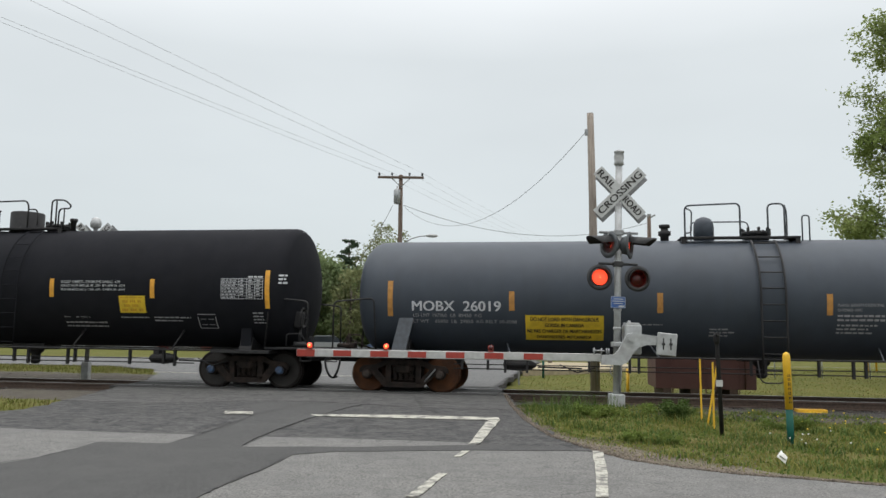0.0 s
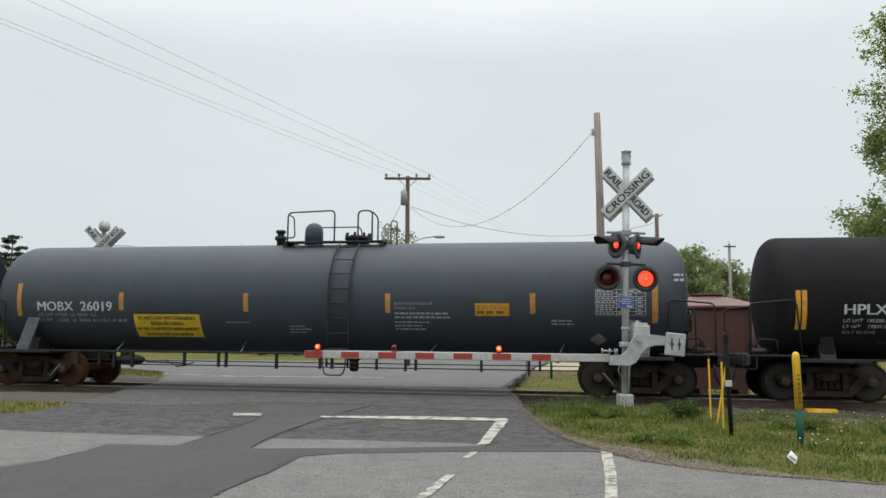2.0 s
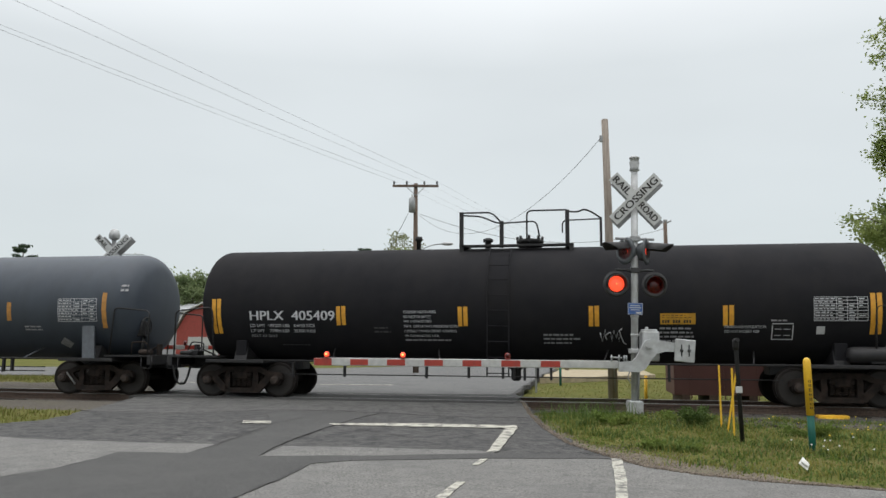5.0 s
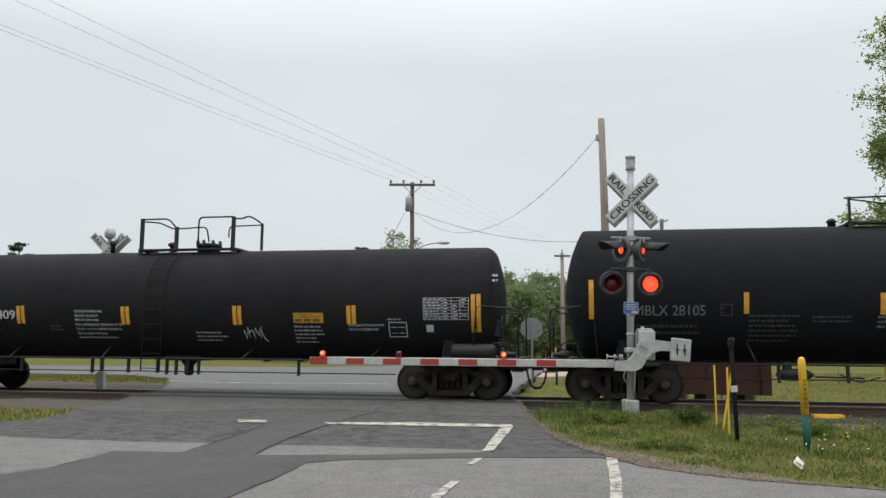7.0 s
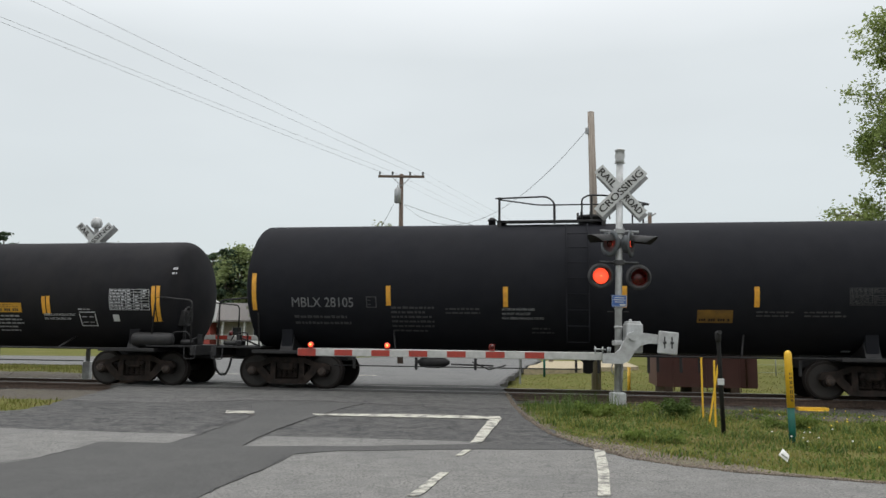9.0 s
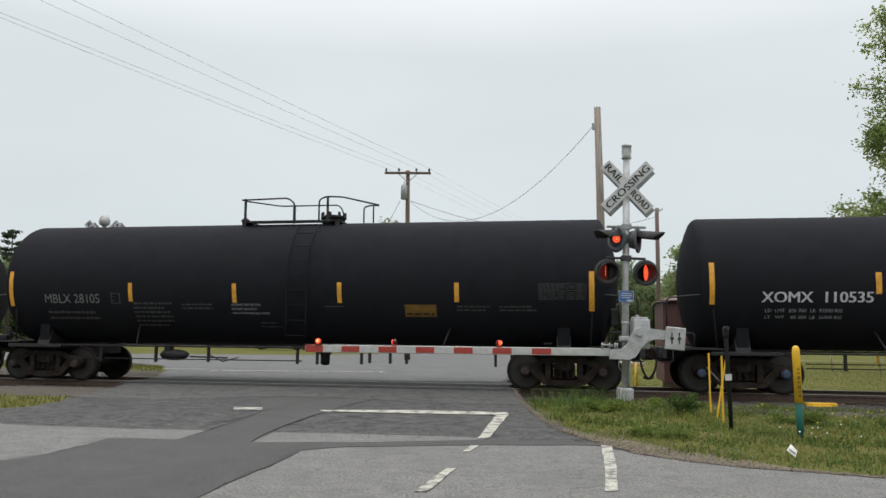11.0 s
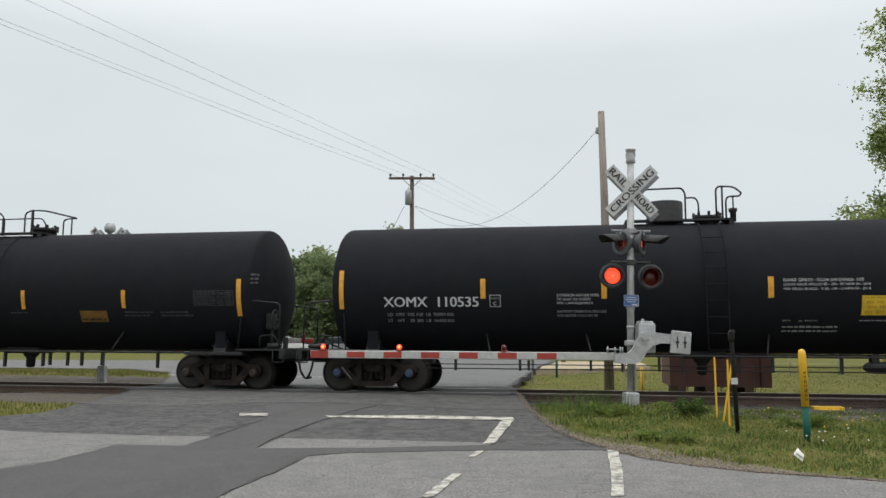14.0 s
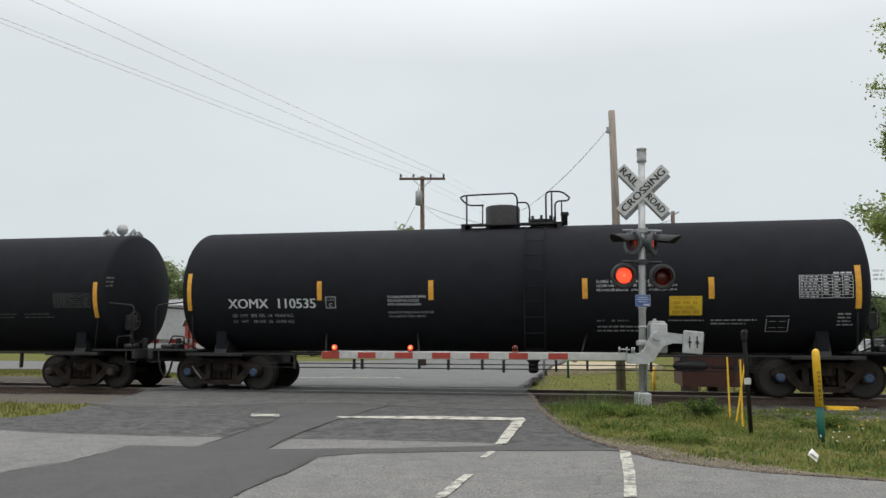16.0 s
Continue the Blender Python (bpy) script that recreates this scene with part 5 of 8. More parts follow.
    tube(bm, [skin(spec, x, z, 0.006) for x, z in stroke], 0.014, 4)
    part("graffiti", bm, LETTER_WHITE, car, "pale scribbled spray-paint tag")
    tag = decal("sticker", car, spec, 3.14, 1.81, 0.76, arc(spec, 1.81, 2.05), AMBER_SIGN, "amber sticker with dark lettering")
    for v, h, w in ((0.03, 0.07, 0.64), (0.14, 0.018, 0.66), (0.19, 0.018, 0.5)):
        sticker_line(tag, spec, 3.18, 1.81 + v, w, h, LETTER_BLACK, "dark writing on the sticker")
    decal_lines(car, spec, 3.13, 1.70, 0.8, 5, 0.09, LETTER_GREY, 11)
    decal_text(car, spec, "FIBERGLASS INSULATION", 4.52, 1.73, 0.065, 0.87, LETTER_WHITE)
    decal_text(car, spec, "DO NOT EXCEED 450F", 4.52, 1.63, 0.065, 0.74, LETTER_WHITE)
    decal_frame(car, spec, 5.51, 1.48, 0.45, arc(spec, 1.48, 1.79), LETTER_WHITE)
    decal_lines(car, spec, 5.49, 1.88, 0.4, 1, 0.07, LETTER_GREY, 12)
    decal_table(car, spec, 6.37, 1.89, 1.08, arc(spec, 1.89, 2.39), LETTER_WHITE)
    decal("sticker", car, spec, 6.43, 1.60, 0.17, 0.19, SIGN_WHITE, "small pale sticker")
    decal_lines(car, spec, 8.0, 2.9, 0.14, 2, 0.12, LETTER_GREY, 13)
    bm = bmesh.new()
    lathe(bm, [(0.05, -0.55), (0.16, -0.5), (0.18, -0.4), (0.18, 0.4), (0.16, 0.5), (0.05, 0.55)], "x", 16, 0, Matrix.Translation((7.55, -1.3, 1.15)))
    part("air_tank", bm, STEEL_BLACK, car, "cylindrical air tank above the truck")


def fit_plain(car, spec):
    """The large plain black car with a bent railing."""
    top = platform(car, spec, -1.58, 1.05)
    y = -0.55
    tall_guards(car, top, (-1.52, 0.71), 0.62, 0.026, STEEL_BLACK)
    tall_guards(car, top, (-0.18,), 0.43, 0.03, STEEL_BLACK)
    hoop("guard_rail", car, [(-1.62, y, top + 0.59), (-0.36, y, top + 0.62), (-0.18, y, top + 0.48), (-0.18, y, top + 0.23)], 0.022, STEEL_BLACK)
    hoop("guard_rail", car, [(-1.52, y, top + 0.56), (-0.55, y, top + 0.41), (1.0, y, top + 0.41), (1.12, y, top + 0.27), (1.14, y, top + 0.04)], 0.018, STEEL_BLACK)
    hoop("guard_rail", car, [(0.48, y, top), (0.48, y, top + 0.56), (0.66, y, top + 0.64), (1.1, y, top + 0.62), (2.06, y, top + 0.39)], 0.022, STEEL_BLACK)
    hoop("guard_rail", car, [(1.67, y, top - 0.06), (1.67, y, top + 0.34), (1.82, y, top + 0.38), (2.06, y, top + 0.38)], 0.020, STEEL_BLACK)
    hoop("guard_rail", car, [(1.92, y, top - 0.06), (1.92, y, top + 0.36)], 0.020, STEEL_BLACK)
    valves(car, 0.7, top, STEEL_BLACK)
    bm = bmesh.new()
    lathe(bm, [(0.09, top), (0.09, top + 0.1), (0.13, top + 0.12), (0.05, top + 0.2)], "z", 14, 0, Matrix.Translation((-1.75, 0, 0)))
    part("relief_valve", bm, STEEL_BLACK, car, "black relief valve")
    ladder(car, spec, 0.35, 0.5, 1.15, spec["paint"])
    stripes(car, spec, [(-7.38, 1.90, 2.78, 0.11), (-4.05, 2.02, 2.48, 0.11), (-1.29, 2.0, 2.46, 0.11), (1.38, 2.0, 2.48, 0.11), (4.21, 2.02, 2.47, 0.11), (7.30, 1.82, 2.72, 0.12)], YELLOW_TAPE)
    decal_text(car, spec, "MBLX 28105", -6.43, 1.98, 0.235, 1.52, LETTER_FADED, bold=0.002)
    decal_lines(car, spec, -6.4, 1.72, 1.6, 2, 0.14, LETTER_DIM, 20, ragged=0.2)
    decal_frame(car, spec, -4.59, 1.97, 0.25, 0.26, LETTER_DIM, 1)
    decal_lines(car, spec, -4.0, 1.95, 1.1, 6, 0.105, LETTER_DIM, 21)
    decal_lines(car, spec, -2.7, 1.93, 1.2, 2, 0.09, LETTER_DIM, 22)
    for k, t in enumerate(("EXTERIOR HEATER PIPES", "NO INLET OR OUTLET", "MAX OPER PRESSURE 100 PSI")):
        decal_text(car, spec, t, -1.38, 1.92 - 0.1 * k, 0.06, (0.75, 0.66, 0.95)[k], LETTER_GREY)
    decal_lines(car, spec, -0.7, 1.5, 0.6, 2, 0.09, LETTER_DIM, 23)
    decal_lines(car, spec, 1.0, 1.9, 0.65, 1, 0.06, LETTER_DIM, 24)
    tag = decal("sticker", car, spec, 2.96, 1.68, 0.76, arc(spec, 1.68, 1.96), DIRTY_SIGN, "dirty amber sticker with faded lettering")
    sticker_line(tag, spec, 3.0, 1.72, 0.66, 0.06, TANK_DUSTY, "faded writing on the sticker")
    decal_lines(car, spec, 4.2, 1.9, 0.9, 2, 0.08, LETTER_DIM, 25)
    decal_lines(car, spec, 5.2, 1.9, 1.0, 2, 0.08, LETTER_DIM, 26)
    decal_table(car, spec, 6.11, 2.08, 1.06, 0.36, LETTER_DIM, "grimy faded data table")
    decal_lines(car, spec, 7.6, 2.8, 0.3, 3, 0.1, LETTER_DIM, 27)
    decal("sticker", car, spec, 6.18, 1.06, 0.2, 0.1, SIGN_WHITE, "small pale plate")


def fit_domed(car, spec):
    """The large black car with a drum-shaped dome, whole."""
    top = platform(car, spec, -1.02, 1.46)
    y = -0.55
    hoop("guard_rail", car, [(-0.88, y, top), (-0.88, y, top + 0.74)], 0.022, STEEL_BLACK)
    hoop("guard_rail", car, [(-0.45, y, top + 0.50), (-0.85, y, top + 0.50), (-1.06, y, top + 0.72), (-0.9, y, top + 0.76), (0.30, y, top + 0.78), (0.38, y, top + 0.66), (0.38, y, top)], 0.022, STEEL_BLACK)
    hoop("guard_rail", car, [(-0.48, y, top), (-0.48, y, top + 0.5)], 0.018, STEEL_BLACK)
    hoop("guard_rail", car, [(0.38, y, top + 0.54), (0.62, y, top + 0.54), (0.68, y, top + 0.4), (0.68, y, top + 0.1)], 0.020, STEEL_BLACK)
    hoop("guard_rail", car, [(1.08, y, top), (1.08, y, top + 0.80), (1.48, y, top + 0.78), (1.66, y, top + 0.62), (1.60, y, top + 0.55), (1.30, y, top + 0.55), (1.30, y, top)], 0.022, STEEL_BLACK)
    hoop("guard_rail", car, [(1.22, y, top), (1.22, y, top + 0.79)], 0.022, STEEL_BLACK)
    hoop("guard_rail", car, [(1.46, y, top), (1.46, y, top + 0.55)], 0.018, STEEL_BLACK)
    bm = bmesh.new()
    lathe(bm, [(0.44, top - 0.05), (0.44, top + 0.06), (0.435, top + 0.07), (0.435, top + 0.50), (0.41, top + 0.53), (0.2, top + 0.55)], "z", 24, 0, Matrix.Translation((-0.04, 0, 0)))
    part("valve_dome", bm, STEEL_BLACK, car, "black drum-shaped valve housing")
    valves(car, 0.95, top - 0.04, STEEL_BLACK)
    bm = bmesh.new()
    lathe(bm, [(0.07, top), (0.07, top + 0.22), (0.1, top + 0.24), (0.1, top + 0.32)], "z", 12, 0, Matrix.Translation((1.52, -0.2, 0)))
    part("relief_valve", bm, STEEL_BLACK, car, "black relief valve")
    ladder(car, spec, 0.85, 0.46, 1.0, spec["paint"])
    stripes(car, spec, [(-7.74, 1.98, 2.9, 0.11), (-4.33, 2.21, 2.67, 0.12), (-1.58, 2.20, 2.66, 0.12), (1.98, 2.20, 2.66, 0.12), (4.72, 2.18, 2.65, 0.12), (7.71, 1.95, 2.87, 0.12)], YELLOW_TAPE)
    mark = spec["mark"]
    if mark:
        decal_text(car, spec, mark, -6.70, 2.03, 0.235, 2.26, LETTER_WHITE, bold=0.008)
        decal_text(car, spec, "LD  LMT  205 700  LB  93300 KG", -6.62, 1.82, 0.08, 1.58, LETTER_GREY)
        decal_text(car, spec, "LT   WT    80 300  LB  36400 KG", -6.62, 1.68, 0.08, 1.58, LETTER_GREY)
        decal_frame(car, spec, -4.18, 2.02, 0.26, 0.28, LETTER_GREY, 0)
        decal_text(car, spec, "C", -4.09, 2.06, 0.09, 0.08, LETTER_WHITE)
        decal_text(car, spec, "PLATE", -4.14, 2.2, 0.045, 0.18, LETTER_GREY)
        for k, t in enumerate(("EXTERIOR HEATER PIPES", "NO INLET OR OUTLET", "PIPE CAPS REQUIRED", "", "MAXIMUM OPERATING PRESSURE", "FOR HEATER COILS 100 PSI")):
            if t:
                decal_text(car, spec, t, -2.63, 2.25 - 0.09 * k, 0.06, (0.93, 0.76, 0.80, 0, 1.1, 0.9)[k], LETTER_WHITE if k < 3 else LETTER_GREY)
    x = 2.24
    for k, t in enumerate(("FLANGE  GASKETS - GYLON 3545 O-RINGS - 6290", "LIQUID VALVE APOLLO 88 - 300 - SP1 NEW 04 - 2014", "PRD KELSO JS165LS - 316L - 09 - C NEW 04 - 2014")):
        decal_text(car, spec, t, x, 2.55 - 0.10 * k, 0.065, (1.62, 1.75, 1.75)[k], LETTER_WHITE)
    decal_text(car, spec, "BOV      JB  BRETA", x, 1.68, 0.06, 0.72, LETTER_GREY)
    decal_lines(car, spec, x, 1.56, 1.2, 2, 0.09, LETTER_GREY, 30, ragged=0.1)
    tag = decal("sticker", car, spec, 3.82, 1.82, 0.70, arc(spec, 1.82, 2.24), YELLOW_SIGN, "bright yellow sticker with dark lettering")
    for v, h, w in ((0.04, 0.07, 0.66), (0.15, 0.06, 0.5), (0.25, 0.06, 0.58), (0.36, 0.03, 0.7)):
        sticker_line(tag, spec, 3.82 + 0.35 - w * 0.44, 1.82 + v, w * 0.88, h, AMBER_SIGN, "darker writing on the sticker")
    decal_lines(car, spec, 3.8, 1.70, 0.75, 1, 0.06, LETTER_GREY, 31, ragged=0.05)
    decal_lines(car, spec, 4.7, 1.70, 1.0, 2, 0.075, LETTER_GREY, 32)
    decal_frame(car, spec, 5.86, 1.46, 0.48, arc(spec, 1.46, 1.74), LETTER_GREY)
    decal_table(car, spec, 6.53, 2.18, 1.07, arc(spec, 2.18, 2.66), LETTER_WHITE)
    decal_lines(car, spec, 7.22, 2.69, 0.38, 1, 0.07, LETTER_WHITE, 33, ragged=0.05)
    decal_lines(car, spec, 7.31, 1.82, 0.33, 4, 0.075, LETTER_GREY, 34)
    decal_lines(car, spec, 8.0, 2.72, 0.28, 3, 0.09, LETTER_WHITE, 35)


HANG = [-5.2, -4.9, -3.6, -2.6, -2.4, -1.0, -0.2, 0.9, 1.3, 2.4, 2.6, 4.1, 5.0, 5.3]
CARS = [
    dict(at=-14.8, r=1.56, zc=2.53, length=16.8, bogie=7.05, wheel=0.457, paint=TANK_BLACK, fit_out=fit_domed, mark="", cap=CAP_BLUE, seed=1,
         knuckle=0.26, head=0.5, label="black railway tank car with white stencils and yellow reflectors", tank_label="satin black cylindrical tank", hangers=HANG, braces=(-5.4, -2.7, 2.7, 5.4), reservoir=4.9, outlet=0.6),
    dict(at=3.86, r=1.41, zc=2.31, length=17.75, bogie=7.65, wheel=0.43, paint=TANK_GREY, fit_out=fit_grey, rust=(-1,), rods={-1: 1, 1: -1}, strut=GREY_STEEL, seed=2, rail=STEEL_BLACK, brace=GREY_STEEL,
         knuckle=0.55, head=0.62, label="slate-grey railway tank car with black belly and a yellow warning sticker", tank_label="slate-grey cylindrical tank, dirty below", hangers=[-6.2, -5.6, -5.2, -4.7, -3.3, -2.4, -2.2, -0.9, 0.2, 0.5, 1.6, 2.3, 2.55, 4.1, 5.2, 5.45], braces=(-5.2, -1.9, 3.0, 6.0), gear=TRUCK_STEEL, reservoir=-4.86, outlet=0.7),
    dict(at=22.5, r=1.42, zc=2.33, length=16.4, bogie=6.95, wheel=0.43, paint=TANK_DUSTY, fit_out=fit_dark, seed=3,
         knuckle=0.34, head=0.52, label="dusty black railway tank car with paired amber reflectors and graffiti", tank_label="dusty black cylindrical tank", hangers=[-5.5, -4.2, -2.2, -1.2, -0.4, -0.15, 0.1, 0.4, 0.7, 3.3], braces=(-4.6, -2.0, 2.0, 5.2), reservoir=None, outlet=-0.2, pipes=1),
    dict(at=40.15, r=1.58, zc=2.54, length=15.92, bogie=6.66, wheel=0.43, paint=TANK_BLACK, fit_out=fit_plain, pipe_end=0.4, seed=4,
         knuckle=0.13, head=0.5, label="large plain black railway tank car with faint stencils", tank_label="satin black cylindrical tank", hangers=[-4.9, -3.4, -2.0, 0.3, 0.8, 1.9, 2.1, 2.6, 3.0, 5.1], braces=(-4.0, 4.0), reservoir=-3.0, outlet=0.6),
    dict(at=57.8, r=1.56, zc=2.53, length=16.56, bogie=7.05, wheel=0.457, paint=TANK_BLACK, fit_out=fit_domed, mark="XOMX  110535", cap=CAP_BLUE, rods={-1: -1}, seed=5,
         knuckle=0.2, head=0.48, label="black railway tank car with drum-shaped dome and yellow reflectors", tank_label="satin black cylindrical tank", hangers=[-5.0, -3.5, -3.3, -1.9, -1.2, -0.4, 0.1, 1.3, 2.0, 3.4, 5.2], braces=(-4.3, -2.0, 2.0, 4.6), reservoir=4.3, outlet=0.7),
]
for spec in CARS:
    tank_car(spec)

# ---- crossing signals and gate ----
FLASHERS = []      # (two-faced disc turned to imitate flashing, True if lit in the first half of the beat)


def lens_disc(bm, r, y, slot):
    """A shallow round lens, bulging towards -y from y."""
    lathe(bm, [(0.01, y - 0.035), (r * 0.45, y - 0.030), (r * 0.8, y - 0.016), (r, y)][::-1], "y", 24, slot)


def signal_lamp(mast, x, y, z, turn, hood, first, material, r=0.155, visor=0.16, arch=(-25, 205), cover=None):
    """A flasher head: housing, round target plate, hood, and an added lens disc, lit on one face, whose turning
    imitates the flash.
    """
    lamp = new("signal_lamp")
    lamp.parent = mast
    lamp.matrix_basis = pose(x, y, z, 0, 0, turn)
    tagged(lamp, "round crossing flasher with a red lens")
    bm = bmesh.new()
    lathe(bm, [(0.06, 0.26), (0.15, 0.22), (0.185, 0.10), (0.19, 0.0), (0.175, 0.0), (0.17, 0.08), (0.05, 0.10)], "y", 24)
    bmesh.ops.recalc_face_normals(bm, faces=bm.faces[:])
    part("housing", bm, material, lamp)
    bm = bmesh.new()
    lathe(bm, [(0.175, -0.005), (hood, 0.015), (hood, 0.03), (0.175, 0.02)], "y", 32, 0, None, True)
    bmesh.ops.recalc_face_normals(bm, faces=bm.faces[:])
    part("target_plate", bm, material, lamp, "round background plate")
    bm = bmesh.new()
    n = 18
    rim = []
    for k in range(n + 1):
        a = radians(arch[0] + (arch[1] - arch[0]) * k / n)
        d = visor * (0.55 + 0.45 * max(0, math.sin(a)))
        rim.append([bm.verts.new((0.18 * math.cos(a), 0.0, 0.18 * math.sin(a))), bm.verts.new((0.19 * math.cos(a), -d, 0.19 * math.sin(a) - d * 0.12)),
                    bm.verts.new((0.185 * math.cos(a), -d, 0.185 * math.sin(a) - d * 0.12 - 0.003)), bm.verts.new((0.174 * math.cos(a), 0.0, 0.174 * math.sin(a)))])
    for a, b in zip(rim, rim[1:]):
        for i in range(4):
            bm.faces.new((a[i], a[(i + 1) % 4], b[(i + 1) % 4], b[i])).smooth = True
    bmesh.ops.recalc_face_normals(bm, faces=bm.faces[:])
    part("hood", bm, cover or material, lamp, "curved sun hood")
    # added two-faced disc: glowing lens in front, dark red back for the off state
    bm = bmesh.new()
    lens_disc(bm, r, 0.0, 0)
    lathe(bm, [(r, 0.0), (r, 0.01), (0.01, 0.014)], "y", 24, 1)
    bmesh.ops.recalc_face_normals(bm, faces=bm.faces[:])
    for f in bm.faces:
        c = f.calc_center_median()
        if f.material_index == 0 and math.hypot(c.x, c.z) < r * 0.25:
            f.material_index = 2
    ref = part("flash_disc", bm, [LENS_LIT, LENS_DARK, LENS_CORE], lamp, "red lens disc with a lit and a dark face, turned to imitate flashing")
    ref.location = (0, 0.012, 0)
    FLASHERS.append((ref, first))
    return lamp


def word_plate(parent, text, x, z, h, w, m, material, label="black capitals", y=-0.012):
    """Capitals lying on an upright plate that faces -y."""
    vs, fs = word_mesh(text, h, w)
    bm = bmesh.new()
    for k in (-1, 0, 1):
        pts = [bm.verts.new(m @ Vector((x + u + 0.006 * k, y - 0.0005 * k, z + v))) for u, v in vs]
        for f in fs:
            bm.faces.new([pts[i] for i in f])
    return part("lettering", bm, material, parent, label)


def crossbuck(mast, z, size, y, back=False):
    """Two crossed boards; the writing is split round the crossing."""
    for k, ang in enumerate((-45.5, 45.5)):
        yy = y - 0.02 * k
        m = Matrix.Translation((0.07 if back else 0, yy, z - (0.05 if back else 0))) @ Matrix.Rotation(-radians(ang), 4, "Y")
        bm = bmesh.new()
        box(bm, -size / 2, size / 2, -0.006, 0.006, -0.115, 0.115, 0.003)
        bmesh.ops.transform(bm, matrix=m, verts=bm.verts[:])
        b = part("crossbuck_board", bm, SIGN_BACK if back else SIGN_WHITE, mast, "white crossbuck board")
        if not back:
            if k == 0:
                word_plate(b, "RAIL", -size / 2 + 0.05, -0.068, 0.137, 0.42, m, LETTER_BLACK)
                word_plate(b, "ROAD", size / 2 - 0.49, -0.068, 0.137, 0.44, m, LETTER_BLACK)
            else:
                word_plate(b, "CROSSING", -size / 2 + 0.06, -0.068, 0.137, size - 0.12, m, LETTER_BLACK)


def build_mast():
    mast = thing("crossing_signal", "aluminium crossing signal mast with crossbuck, red flashers and gate machine", "crossing signal", pose(3.38, 15.03, -0.02, 0, 1.35, 0))
    bm = bmesh.new()
    tube(bm, [(0, 0, 0.2), (0, 0, 4.82)], 0.068, 16)
    for z in (1.54, 1.9, 2.84, 3.42):
        lathe(bm, [(0.068, z - 0.025), (0.082, z - 0.02), (0.082, z + 0.02), (0.068, z + 0.025)], "z", 16)
    part("mast_pole", bm, ALU, mast, "aluminium pole")
    bm = bmesh.new()
    box(bm, -0.14, 0.14, -0.14, 0.14, 0.0, 0.29, 0.025)
    box(bm, -0.18, 0.18, -0.18, 0.18, -0.06, 0.04, 0.01)
    part("mast_base", bm, ALU, mast, "boxy junction base")
    bm = bmesh.new()
    lathe(bm, [(0.06, 4.78), (0.10, 4.80), (0.085, 4.86), (0.10, 4.95), (0.085, 5.03), (0.10, 5.04), (0.10, 5.07), (0.03, 5.1)], "z", 18)
    part("bell", bm, ALU, mast, "electronic bell on the pole top")
    crossbuck(mast, 4.21, 1.26, -0.09)
    crossbuck(mast, 4.21, 1.26, 0.10, back=True)
    # flashers
    for z, dark in ((3.42, 0), (2.80, 1)):
        bm = bmesh.new()
        tube(bm, [(-0.38, -0.02, z), (0.38, -0.02, z)], 0.026, 8)
        box(bm, -0.09, 0.09, -0.1, 0.08, z - 0.05, z + 0.05, 0.01)
        for x in (-0.36, 0.36) if dark else (-0.2, 0.25):
            tube(bm, [(x, -0.02, z), (x, -0.02, z - 0.14)], 0.022, 8)
        part("crossarm", bm, SIGNAL_BLACK if dark else ALU_DULL, mast)
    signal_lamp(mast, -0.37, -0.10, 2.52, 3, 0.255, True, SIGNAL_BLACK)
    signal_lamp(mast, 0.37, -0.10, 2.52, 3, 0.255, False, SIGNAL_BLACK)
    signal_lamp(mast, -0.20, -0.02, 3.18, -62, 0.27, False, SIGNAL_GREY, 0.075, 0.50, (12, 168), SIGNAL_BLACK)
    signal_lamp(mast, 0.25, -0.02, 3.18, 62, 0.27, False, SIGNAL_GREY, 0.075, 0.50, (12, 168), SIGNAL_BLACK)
    # blue notice
    bm = bmesh.new()
    box(bm, -0.155, 0.135, -0.105, -0.09, 1.93, 2.16, 0.012)
    sign = part("notice", bm, SIGN_BLUE, mast, "small blue notice with white border")
    bm = bmesh.new()
    for k, w in enumerate((0.19, 0.22, 0.17)):
        box(bm, -0.01 - w / 2, -0.01 + w / 2, -0.109, -0.106, 2.10 - 0.042 * k, 2.115 - 0.042 * k)
    box(bm, 0.0, 0.11, -0.109, -0.106, 1.955, 1.985)
    for a in ((-0.15, 0.13, 2.148, 2.154), (-0.15, 0.13, 1.937, 1.943), (-0.15, -0.144, 1.943, 2.148), (0.124, 0.13, 1.943, 2.148)):
        box(bm, a[0], a[1], -0.1085, -0.106, a[2], a[3])
    part("notice_bars", bm, SIGN_WHITE, sign, "white lines of small writing")
    # gate machine
    gate = new("gate_machine")
    gate.parent = mast
    tagged(gate, "pale cast gate machine")
    bm = bmesh.new()
    box(bm, 0.12, 0.44, -0.18, 0.16, 1.05, 1.62, 0.03)
    box(bm, 0.14, 0.40, -0.16, 0.14, 1.60, 1.66, 0.02)
    lathe(bm, [(0.03, 1.66), (0.03, 1.70)], "z", 8, 0, Matrix.Translation((0.22, -0.05, 0)))
    box(bm, -0.1, 0.2, -0.12, 0.12, 1.18, 1.28, 0.02)
    part("machine_case", bm, ALU, gate)
    bm = bmesh.new()
    prof = [(-0.36, 0.84), (0.02, 0.84), (0.14, 0.90), (0.24, 1.06), (0.34, 1.18), (0.50, 1.24), (0.86, 1.24), (0.86, 1.40), (0.44, 1.44), (0.24, 1.47), (0.12, 1.42), (0.05, 1.28), (-0.03, 1.12), (-0.12, 1.04), (-0.36, 1.02)]
    slab(bm, prof, -0.30, -0.22, Matrix(((1, 0, 0, 0), (0, 0, 1, 0), (0, 1, 0, 0), (0, 0, 0, 1))))
